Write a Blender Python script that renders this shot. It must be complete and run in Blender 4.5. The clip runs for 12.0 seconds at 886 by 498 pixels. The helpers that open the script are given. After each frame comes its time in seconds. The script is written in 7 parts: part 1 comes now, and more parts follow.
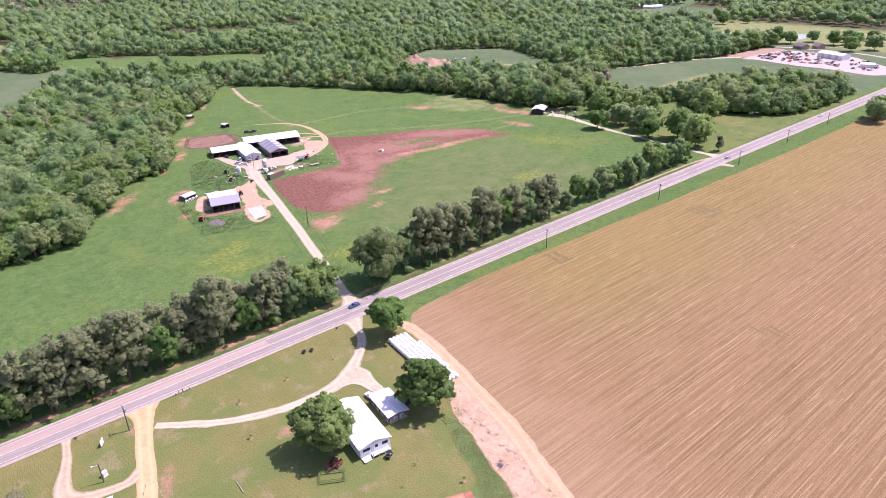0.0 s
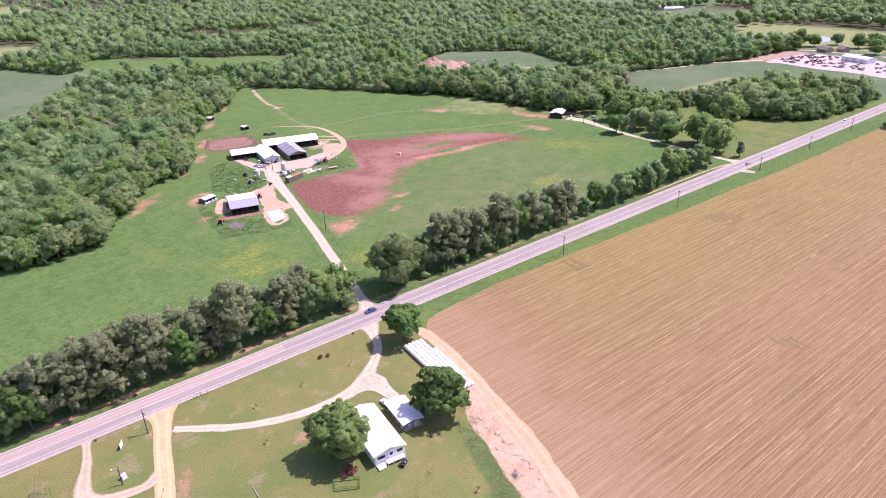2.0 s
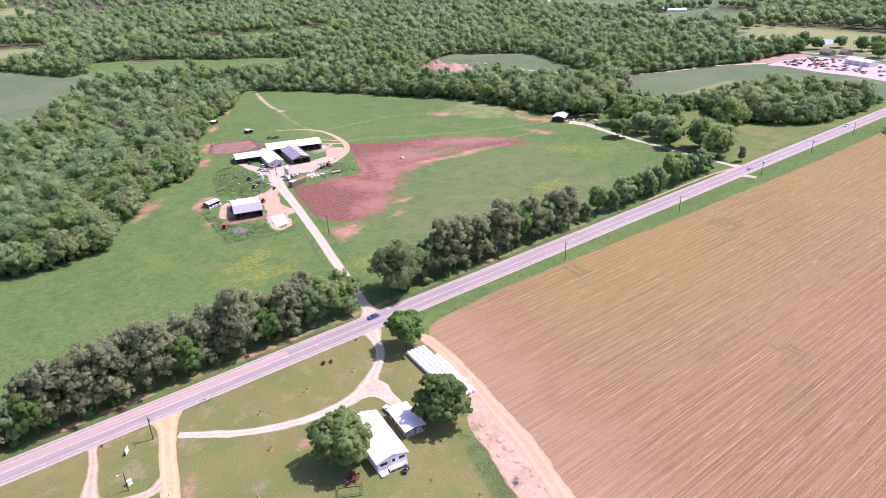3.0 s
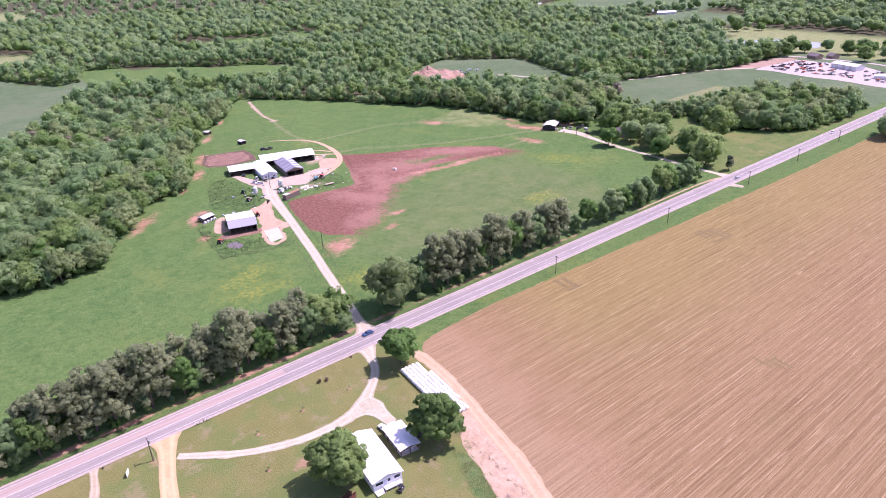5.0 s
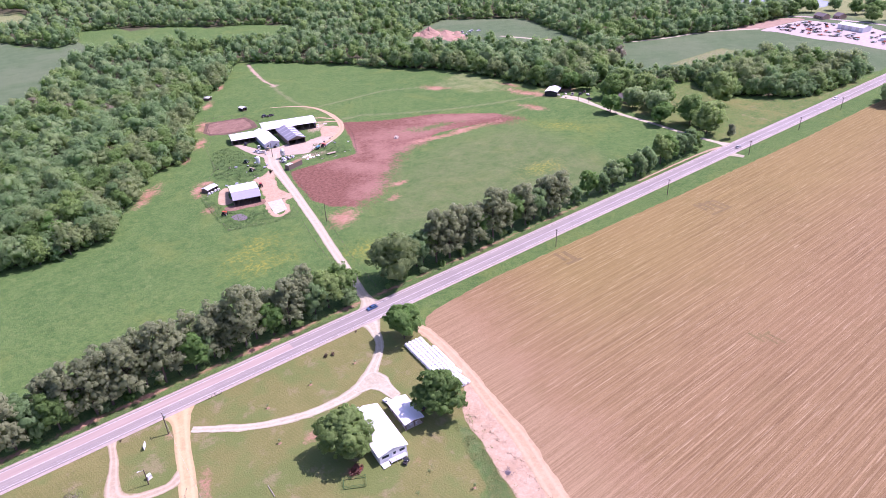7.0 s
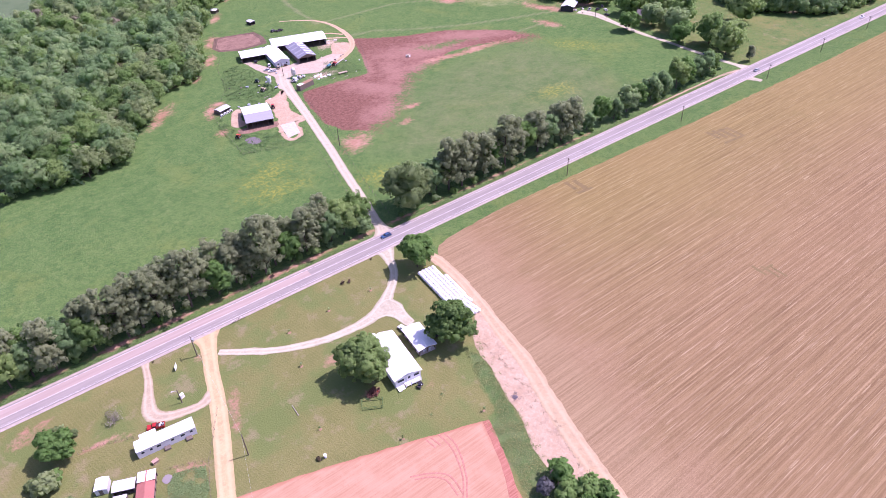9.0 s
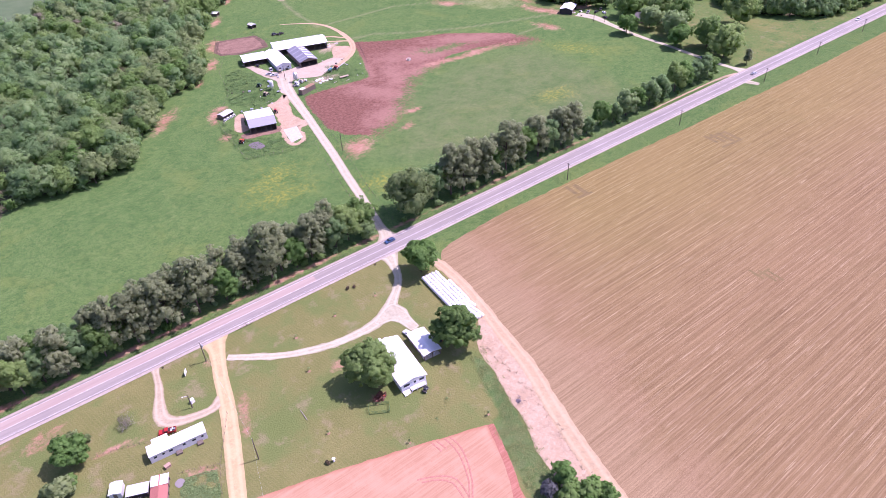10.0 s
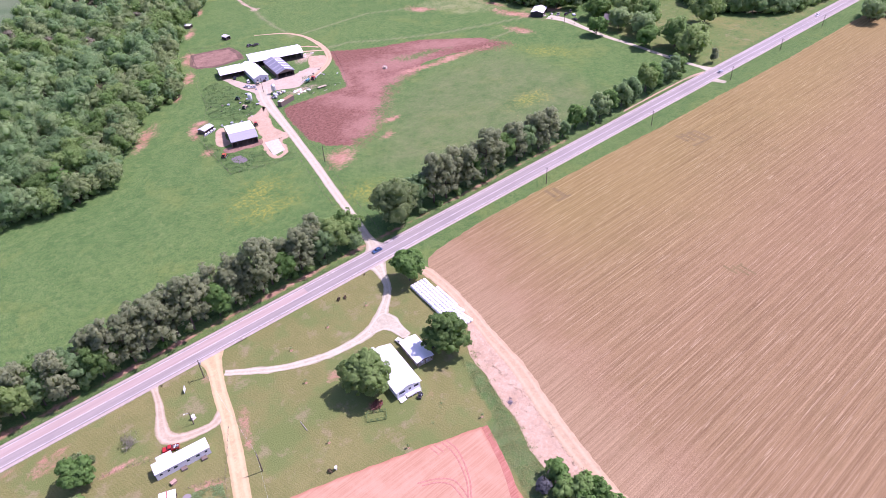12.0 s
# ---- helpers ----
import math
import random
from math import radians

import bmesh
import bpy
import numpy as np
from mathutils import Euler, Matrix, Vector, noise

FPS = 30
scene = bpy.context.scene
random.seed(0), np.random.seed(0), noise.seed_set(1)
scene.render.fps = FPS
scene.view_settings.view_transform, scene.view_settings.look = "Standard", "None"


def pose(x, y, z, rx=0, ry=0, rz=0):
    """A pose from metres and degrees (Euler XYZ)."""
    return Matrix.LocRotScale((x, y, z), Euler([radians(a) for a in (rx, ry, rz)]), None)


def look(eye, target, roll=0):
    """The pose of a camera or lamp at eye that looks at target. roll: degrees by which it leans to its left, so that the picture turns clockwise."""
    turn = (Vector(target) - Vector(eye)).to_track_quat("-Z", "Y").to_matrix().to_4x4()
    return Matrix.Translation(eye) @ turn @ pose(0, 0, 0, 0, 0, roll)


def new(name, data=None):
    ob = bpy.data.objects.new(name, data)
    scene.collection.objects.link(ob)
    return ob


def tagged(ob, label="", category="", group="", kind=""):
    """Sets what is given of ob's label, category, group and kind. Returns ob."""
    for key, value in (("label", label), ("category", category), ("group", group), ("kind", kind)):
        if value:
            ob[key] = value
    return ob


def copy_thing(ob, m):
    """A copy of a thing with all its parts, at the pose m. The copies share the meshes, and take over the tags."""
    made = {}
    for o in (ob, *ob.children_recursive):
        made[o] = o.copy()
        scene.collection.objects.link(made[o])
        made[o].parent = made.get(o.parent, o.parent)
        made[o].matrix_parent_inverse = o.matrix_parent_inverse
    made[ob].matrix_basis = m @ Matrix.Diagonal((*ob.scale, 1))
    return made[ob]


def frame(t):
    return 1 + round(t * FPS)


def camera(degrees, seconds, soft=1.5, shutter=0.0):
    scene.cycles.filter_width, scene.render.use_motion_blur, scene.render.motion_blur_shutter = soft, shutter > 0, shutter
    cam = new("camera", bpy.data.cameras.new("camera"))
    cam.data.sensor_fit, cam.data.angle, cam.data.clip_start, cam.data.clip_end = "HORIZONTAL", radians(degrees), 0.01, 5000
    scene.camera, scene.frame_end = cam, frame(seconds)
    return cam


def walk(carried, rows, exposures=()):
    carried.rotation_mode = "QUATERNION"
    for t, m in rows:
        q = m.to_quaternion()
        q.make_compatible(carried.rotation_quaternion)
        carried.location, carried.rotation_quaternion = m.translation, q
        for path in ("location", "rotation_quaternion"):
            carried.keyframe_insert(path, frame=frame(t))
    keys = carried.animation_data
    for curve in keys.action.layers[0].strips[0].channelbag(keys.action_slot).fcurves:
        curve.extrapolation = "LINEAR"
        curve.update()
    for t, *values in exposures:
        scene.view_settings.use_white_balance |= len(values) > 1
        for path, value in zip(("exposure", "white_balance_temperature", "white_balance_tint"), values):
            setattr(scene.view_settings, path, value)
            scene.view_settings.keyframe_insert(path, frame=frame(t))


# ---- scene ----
# ---------------------------------------------------------------- camera and its way
cam = camera(67.91, 12.0, soft=0.2)
ROWS = [
    (0.0, -118.68, -192.72, 130.00, 51.22, 25.58, -1.88),
    (0.5, -118.34, -192.39, 130.07, 51.74, 25.55, -1.89),
    (1.0, -118.15, -192.23, 130.50, 52.19, 25.52, -1.93),
    (1.5, -118.19, -192.08, 131.49, 52.63, 25.55, -1.95),
    (2.0, -118.07, -192.12, 132.36, 52.83, 25.53, -2.00),
    (2.5, -118.19, -192.40, 133.79, 52.95, 25.55, -2.00),
    (3.0, -118.19, -192.85, 135.56, 53.11, 25.53, -2.04),
    (5.0, -118.28, -194.35, 144.27, 52.52, 25.65, -2.36),
    (5.5, -118.57, -194.38, 146.79, 52.56, 25.69, -2.39),
    (6.0, -118.68, -194.44, 148.98, 52.56, 25.68, -2.43),
    (6.5, -118.78, -194.65, 151.21, 52.70, 27.23, -2.48),
    (7.0, -118.90, -194.76, 153.51, 52.78, 29.41, -2.55),
    (7.5, -119.38, -194.78, 156.13, 54.01, 31.56, -2.39),
    (7.7, -119.60, -194.83, 157.19, 54.57, 32.43, -2.10),
    (9.3, -120.81, -194.54, 165.77, 53.96, 37.54, -2.78),
    (9.5, -121.41, -194.53, 166.90, 53.92, 37.53, -2.77),
    (10.0, -122.81, -194.50, 169.59, 53.86, 37.56, -2.73),
    (10.5, -124.27, -194.46, 172.29, 53.42, 37.63, -2.88),
    (11.0, -125.78, -194.56, 174.63, 52.90, 37.68, -3.03),
    (11.5, -126.86, -195.07, 176.50, 52.06, 37.75, -3.31),
    (12.0, -127.58, -195.18, 178.17, 51.42, 37.93, -3.52),
]


def aim(x, y, z, heading, down, lean):
    """Pose of the camera at a place, with its heading from +x towards +y, its angle below the level, and its lean."""
    h, p = radians(heading), radians(down)
    way = Vector((math.cos(h) * math.cos(p), math.sin(h) * math.cos(p), -math.sin(p)))
    return look((x, y, z), Vector((x, y, z)) + way * 50, lean)


walk(cam, [(r[0], aim(*r[1:])) for r in ROWS], [(0.0, 0.51, 6330, 45), (3.0, 0.51, 6160, 48), (5.0, 0.51, 6010, 52), (9.5, 0.48, 5880, 53.5), (12.0, 0.48, 5880, 52)])

# ---------------------------------------------------------------- daylight
SUN = Vector((5.25, -1.70, 8.9)).normalized()
world = bpy.data.worlds.new("sky")
scene.world = world
world.use_nodes = True
sky = world.node_tree.nodes.new("ShaderNodeTexSky")
sky.sky_type, sky.sun_disc = "NISHITA", False
sky.sun_elevation = math.asin(SUN.z)
sky.sun_rotation = math.atan2(SUN.x, SUN.y)
sky.air_density, sky.dust_density = 1.0, 1.4
backing = world.node_tree.nodes["Background"]
backing.inputs["Strength"].default_value = 0.138
world.node_tree.links.new(sky.outputs["Color"], backing.inputs["Color"])
sun = new("sun", bpy.data.lights.new("sun", "SUN"))
sun.data.energy, sun.data.angle, sun.data.color = 4.45, radians(0.55), (1.0, 0.955, 0.89)
sun.matrix_world = look(SUN * 600, (0, 0, 0))

# ---------------------------------------------------------------- materials
class Mat:
    """A node material with short ways to make noise, ramps and mixes."""

    def __init__(self, name, rough=0.85, metal=0.0):
        self.m = bpy.data.materials.new(name)
        self.m.use_nodes = True
        self.t = self.m.node_tree
        self.b = self.t.nodes["Principled BSDF"]
        self.b.inputs["Roughness"].default_value = rough
        self.b.inputs["Metallic"].default_value = metal
        self.b.inputs["Specular IOR Level"].default_value = 0.3
        self.coord = self.t.nodes.new("ShaderNodeTexCoord").outputs["Object"]

    def put(self, socket, v):
        if hasattr(v, "is_output"):
            self.t.links.new(v, socket)
        elif isinstance(v, tuple) and len(v) == 3 and socket.type == "RGBA":
            socket.default_value = (*v, 1)
        else:
            socket.default_value = v

    def noise(self, scale, detail=4.0, rough=0.6, warp=0.0, at=None):
        n = self.t.nodes.new("ShaderNodeTexNoise")
        self.put(n.inputs["Vector"], at if at is not None else self.coord)
        n.inputs["Scale"].default_value, n.inputs["Detail"].default_value = scale, detail
        n.inputs["Roughness"].default_value, n.inputs["Distortion"].default_value = rough, warp
        return n.outputs["Fac"]

    def spots(self, scale, at=None):
        n = self.t.nodes.new("ShaderNodeTexVoronoi")
        self.put(n.inputs["Vector"], at if at is not None else self.coord)
        n.inputs["Scale"].default_value = scale
        return n.outputs["Distance"]

    def bands(self, scale, axis="Y", warp=0.0, at=None):
        n = self.t.nodes.new("ShaderNodeTexWave")
        self.put(n.inputs["Vector"], at if at is not None else self.coord)
        n.bands_direction = axis
        n.inputs["Scale"].default_value, n.inputs["Distortion"].default_value = scale, warp
        n.inputs["Detail"].default_value, n.inputs["Detail Scale"].default_value = 2.0, 0.3
        return n.outputs["Fac"]

    def turned(self, angle=0.0, size=(1, 1, 1)):
        n = self.t.nodes.new("ShaderNodeMapping")
        self.put(n.inputs["Vector"], self.coord)
        n.inputs["Rotation"].default_value = (0, 0, radians(angle))
        n.inputs["Scale"].default_value = size
        return n.outputs["Vector"]

    def attr(self, name):
        n = self.t.nodes.new("ShaderNodeAttribute")
        n.attribute_name = name
        return n.outputs["Fac"]

    def island(self):
        return self.t.nodes.new("ShaderNodeNewGeometry").outputs["Random Per Island"]

    def chance(self):
        return self.t.nodes.new("ShaderNodeObjectInfo").outputs["Random"]

    def calc(self, op, a, b=0.0, c=0.0):
        n = self.t.nodes.new("ShaderNodeMath")
        n.operation = op
        for i, v in enumerate((a, b, c)):
            self.put(n.inputs[i], v)
        return n.outputs[0]

    def step(self, v, lo, hi):
        n = self.t.nodes.new("ShaderNodeMapRange")
        n.interpolation_type = "SMOOTHSTEP"
        self.put(n.inputs["Value"], v)
        n.inputs["From Min"].default_value, n.inputs["From Max"].default_value = lo, hi
        return n.outputs["Result"]

    def mix(self, f, a, b, how="MIX"):
        n = self.t.nodes.new("ShaderNodeMix")
        n.data_type, n.blend_type = "RGBA", how
        for i, v in ((0, f), (6, a), (7, b)):
            self.put(n.inputs[i], v)
        return n.outputs[2]

    def colour(self, c):
        self.put(self.b.inputs["Base Color"], c)
        return self

    def rough(self, v):
        self.put(self.b.inputs["Roughness"], v)
        return self

    def bump(self, h, depth=0.05, strength=0.6):
        n = self.t.nodes.new("ShaderNodeBump")
        n.inputs["Strength"].default_value, n.inputs["Distance"].default_value = strength, depth
        self.put(n.inputs["Height"], h)
        self.t.links.new(n.outputs["Normal"], self.b.inputs["Normal"])
        return self


def plain(name, c, rough=0.6, metal=0.0, wear=0.25, scale=2.0, dirt=(0.16, 0.13, 0.10)):
    """A painted, metal or plastic surface with grain and some dirt."""
    k = Mat(name, rough, metal)
    base = k.mix(k.noise(scale * 6, 3), tuple(v * 0.88 for v in c), tuple(min(1, v * 1.1) for v in c))
    k.colour(k.mix(k.calc("MULTIPLY", k.step(k.noise(scale, 5, 0.7), 0.5, 0.8), wear), base, dirt))
    return k.m


def sheet_metal(name, c, pitch=0.9, rough=0.38, rust=0.12, rusty=(0.20, 0.085, 0.045), axis="X"):
    """Ribbed roofing sheets with a little rust and streaks."""
    k = Mat(name, rough, 0.0)
    ribs = k.bands(1.0 / pitch * 0.5 * 2.0, axis)
    streak = k.noise(1.0, 4, 0.6, at=k.turned(0, (1.6, 0.12, 1) if axis == "X" else (0.12, 1.6, 1)))
    base = k.mix(streak, tuple(v * 0.86 for v in c), c)
    base = k.mix(k.calc("MULTIPLY", k.step(ribs, 0.86, 0.98), 0.35), base, tuple(v * 0.6 for v in c))
    k.colour(k.mix(k.calc("MULTIPLY", k.step(k.noise(0.7, 6, 0.7), 0.55, 0.75), rust), base, rusty))
    k.bump(ribs, 0.03, 0.5)
    return k.m


def leaf_material(name, dark, light, warm, through_light=0.22):
    """Foliage: hue differs from leaf clump to leaf clump and from tree to tree."""
    k = Mat(name, 0.6)
    k.b.inputs["Specular IOR Level"].default_value = 0.2
    tree = k.calc("FRACT", k.calc("ADD", k.attr("tint"), k.chance()))
    c = k.mix(k.island(), dark, light)
    # Random dark mottle paints in the shade between leaf clumps.
    c = k.mix(k.calc("MULTIPLY", k.step(k.noise(0.42, 3, 0.7), 0.62, 0.38), 0.35), c, tuple(v * 0.8 for v in dark))
    c = k.mix(k.calc("MULTIPLY", k.step(tree, 0.35, 1.0), 0.7), c, warm)
    c = k.mix(k.calc("MULTIPLY", k.step(tree, 0.45, 0.0), 0.35), c, tuple(v * 0.7 for v in dark))
    k.colour(c).bump(k.noise(2.2, 4, 0.75), 0.14, 0.4)
    glow = k.t.nodes.new("ShaderNodeBsdfTranslucent")
    k.put(glow.inputs["Color"], c)
    both = k.t.nodes.new("ShaderNodeMixShader")
    both.inputs[0].default_value = through_light
    k.t.links.new(k.b.outputs[0], both.inputs[1])
    k.t.links.new(glow.outputs[0], both.inputs[2])
    k.t.links.new(both.outputs[0], k.t.nodes["Material Output"].inputs["Surface"])
    return k.m


OAK_LEAF = leaf_material("oak leaves", (0.154, 0.285, 0.080), (0.302, 0.473, 0.148), (0.342, 0.467, 0.165), 0.58)
PINE_LEAF = leaf_material("pine needles", (0.319, 0.385, 0.209), (0.413, 0.473, 0.270), (0.418, 0.468, 0.270), 0.66)
# Lifted and blued past real leaves, putting distant haze into the colour.
WOOD_LEAF = leaf_material("mixed leaves with haze tint", (0.226, 0.378, 0.158), (0.318, 0.486, 0.214), (0.410, 0.540, 0.248), 0.64)
LIME_LEAF = leaf_material("fresh leaves", (0.155, 0.320, 0.080), (0.260, 0.440, 0.130), (0.285, 0.440, 0.140), 0.56)
PALE_LEAF = leaf_material("dusty leaves", (0.258, 0.362, 0.146), (0.345, 0.452, 0.192), (0.368, 0.456, 0.209), 0.6)
BUD_LEAF = leaf_material("budding grey-brown twigs", (0.19, 0.185, 0.120), (0.31, 0.30, 0.205), (0.32, 0.29, 0.20), 0.42)


def herb_material(name, dark, light):
    """Low plants lying close to the ground."""
    k = Mat(name, 0.85)
    k.b.inputs["Specular IOR Level"].default_value = 0.08
    k.colour(k.mix(k.calc("ADD", k.calc("MULTIPLY", k.island(), 0.7), k.calc("MULTIPLY", k.noise(0.3, 3), 0.3)), dark, light))
    return k.m


WEEDS = herb_material("rank weeds", (0.125, 0.165, 0.052), (0.250, 0.278, 0.108))
GRASS = herb_material("verge grass", (0.105, 0.180, 0.060), (0.200, 0.270, 0.110))
DRY = herb_material("dry weeds", (0.235, 0.180, 0.115), (0.370, 0.300, 0.200))
k = Mat("bark", 0.9)
k.colour(k.mix(k.noise(3, 5), (0.075, 0.055, 0.042), (0.17, 0.135, 0.11))).bump(k.noise(9, 4), 0.05)
BARK = k.m
k = Mat("pale bark", 0.9)
k.colour(k.mix(k.noise(3, 5), (0.25, 0.225, 0.18), (0.40, 0.365, 0.31)))
PALE_BARK = k.m


def ground_material():
    """Pasture, mown lawn, crops, hay, leaf litter, red soil and pale dirt, laid out by the ground's own masks."""
    k = Mat("land", 0.95)
    k.b.inputs["Specular IOR Level"].default_value = 0.1
    big, mid, fine, grain = k.noise(0.012, 4, 0.6), k.noise(0.09, 5, 0.65), k.noise(0.55, 4, 0.7), k.noise(2.2, 3, 0.7)
    tuft = k.spots(0.42)
    blade = k.noise(1.5, 4, 0.75)
    pasture = k.mix(k.step(mid, 0.3, 0.7), (0.078, 0.164, 0.043), (0.124, 0.212, 0.062))
    pasture = k.mix(k.calc("MULTIPLY", k.step(big, 0.42, 0.62), 0.6), pasture, (0.132, 0.216, 0.060))
    pasture = k.mix(k.calc("MULTIPLY", k.step(blade, 0.47, 0.58), 0.75), pasture, (0.044, 0.104, 0.028))
    pasture = k.mix(k.calc("MULTIPLY", k.step(fine, 0.50, 0.60), 0.62), pasture, (0.056, 0.122, 0.033))
    pasture = k.mix(k.calc("MULTIPLY", k.step(grain, 0.53, 0.63), 0.75), pasture, (0.172, 0.226, 0.080))
    pasture = k.mix(k.calc("MULTIPLY", k.step(k.noise(0.03, 5, 0.65, 0.6), 0.52, 0.66), 0.4), pasture, (0.165, 0.212, 0.056))
    pasture = k.mix(k.calc("MULTIPLY", k.step(k.noise(0.26, 5, 0.8), 0.50, 0.58), 0.5), pasture, (0.054, 0.118, 0.034))
    pasture = k.mix(k.calc("MULTIPLY", k.step(k.noise(0.34, 5, 0.8, 0.4), 0.54, 0.62), 0.5), pasture, (0.168, 0.228, 0.078))
    pasture = k.mix(k.calc("MULTIPLY", k.step(k.calc("ADD", tuft, k.calc("MULTIPLY", mid, 0.9)), 0.62, 0.50), 0.6), pasture, (0.040, 0.094, 0.027))
    lawn = k.mix(k.step(mid, 0.3, 0.75), (0.160, 0.174, 0.056), (0.222, 0.212, 0.078))
    lawn = k.mix(k.calc("MULTIPLY", k.step(fine, 0.42, 0.75), 0.42), lawn, (0.128, 0.148, 0.048))
    lawn = k.mix(k.calc("MULTIPLY", k.step(k.bands(0.29, "X", 1.4, k.turned(-12)), 0.55, 0.98), 0.22), lawn, (0.250, 0.226, 0.098))
    lawn = k.mix(k.calc("MULTIPLY", k.step(blade, 0.48, 0.66), 0.28), lawn, (0.120, 0.134, 0.046))
    lawn = k.mix(k.calc("MULTIPLY", k.step(grain, 0.5, 0.68), 0.26), lawn, (0.285, 0.245, 0.125))
    lawn = k.mix(k.calc("MULTIPLY", k.step(k.noise(0.045, 4, 0.6), 0.44, 0.60), 0.75), lawn, (0.118, 0.172, 0.050))
    lawn = k.mix(k.calc("MULTIPLY", k.step(k.noise(0.11, 4, 0.7), 0.53, 0.68), 0.6), lawn, (0.275, 0.228, 0.132))
    # Crop green is dulled and blued so the colour holds the far haze.
    crop = k.mix(k.step(mid, 0.3, 0.7), (0.088, 0.142, 0.066), (0.112, 0.168, 0.082))
    crop = k.mix(k.calc("MULTIPLY", k.step(big, 0.45, 0.6), 0.45), crop, (0.150, 0.190, 0.105))
    hay = k.mix(k.step(mid, 0.3, 0.7), (0.185, 0.225, 0.090), (0.245, 0.270, 0.122))
    litter = k.mix(k.step(fine, 0.35, 0.7), (0.062, 0.066, 0.034), (0.118, 0.108, 0.064))
    soil = k.mix(k.step(mid, 0.3, 0.7), (0.345, 0.172, 0.115), (0.435, 0.258, 0.182))
    soil = k.mix(k.calc("MULTIPLY", k.step(grain, 0.45, 0.75), 0.35), soil, (0.26, 0.11, 0.07))
    tilled = k.mix(k.step(fine, 0.3, 0.7), (0.128, 0.060, 0.044), (0.245, 0.121, 0.087))
    tilled = k.mix(k.calc("MULTIPLY", k.step(blade, 0.5, 0.66), 0.5), tilled, (0.250, 0.140, 0.102))
    tilled = k.mix(k.calc("MULTIPLY", k.step(k.calc("ADD", k.attr("dry"), k.calc("MULTIPLY", k.calc("SUBTRACT", k.noise(0.16, 5, 0.7), 0.5), 1.6)), 0.05, 0.95), 0.85), tilled, k.mix(fine, (0.25, 0.130, 0.098), (0.37, 0.215, 0.165)))
    dirt = k.mix(k.step(fine, 0.3, 0.7), (0.41, 0.295, 0.215), (0.49, 0.375, 0.285))
    edge = k.calc("MULTIPLY", k.calc("SUBTRACT", k.calc("ADD", k.calc("MULTIPLY", fine, 0.65), k.calc("MULTIPLY", mid, 0.5)), 0.57), 1.5)

    def layer(under, name, over, soft=0.16):
        return k.mix(k.step(k.calc("ADD", k.attr(name), edge), 0.5 - soft, 0.5 + soft), under, over)

    c = k.mix(k.calc("MULTIPLY", k.attr("dull"), 0.42), pasture, k.mix(k.step(k.calc("ADD", k.calc("MULTIPLY", fine, 0.5), k.calc("MULTIPLY", mid, 0.5)), 0.36, 0.62), (0.085, 0.140, 0.048), (0.200, 0.196, 0.100)))
    c = k.mix(k.calc("MULTIPLY", k.attr("worn"), k.step(fine, 0.2, 0.8)), c, (0.33, 0.285, 0.175))
    c = layer(c, "hay", hay, 0.3)
    c = layer(c, "lawn", lawn, 0.2)
    c = layer(c, "crop", crop, 0.1)
    c = layer(c, "flowers", k.mix(k.step(fine, 0.4, 0.65), (0.13, 0.195, 0.05), (0.300, 0.295, 0.050)), 0.35)
    c = layer(c, "litter", litter, 0.12)
    c = layer(c, "tilled", tilled, 0.2)
    c = layer(c, "dirt", dirt, 0.3)
    c = layer(c, "soil", soil, 0.22)
    k.colour(c).bump(k.calc("ADD", k.calc("MULTIPLY", fine, 0.6), k.calc("ADD", grain, blade)), 0.34, 0.7)
    return k.m


LAND = ground_material()


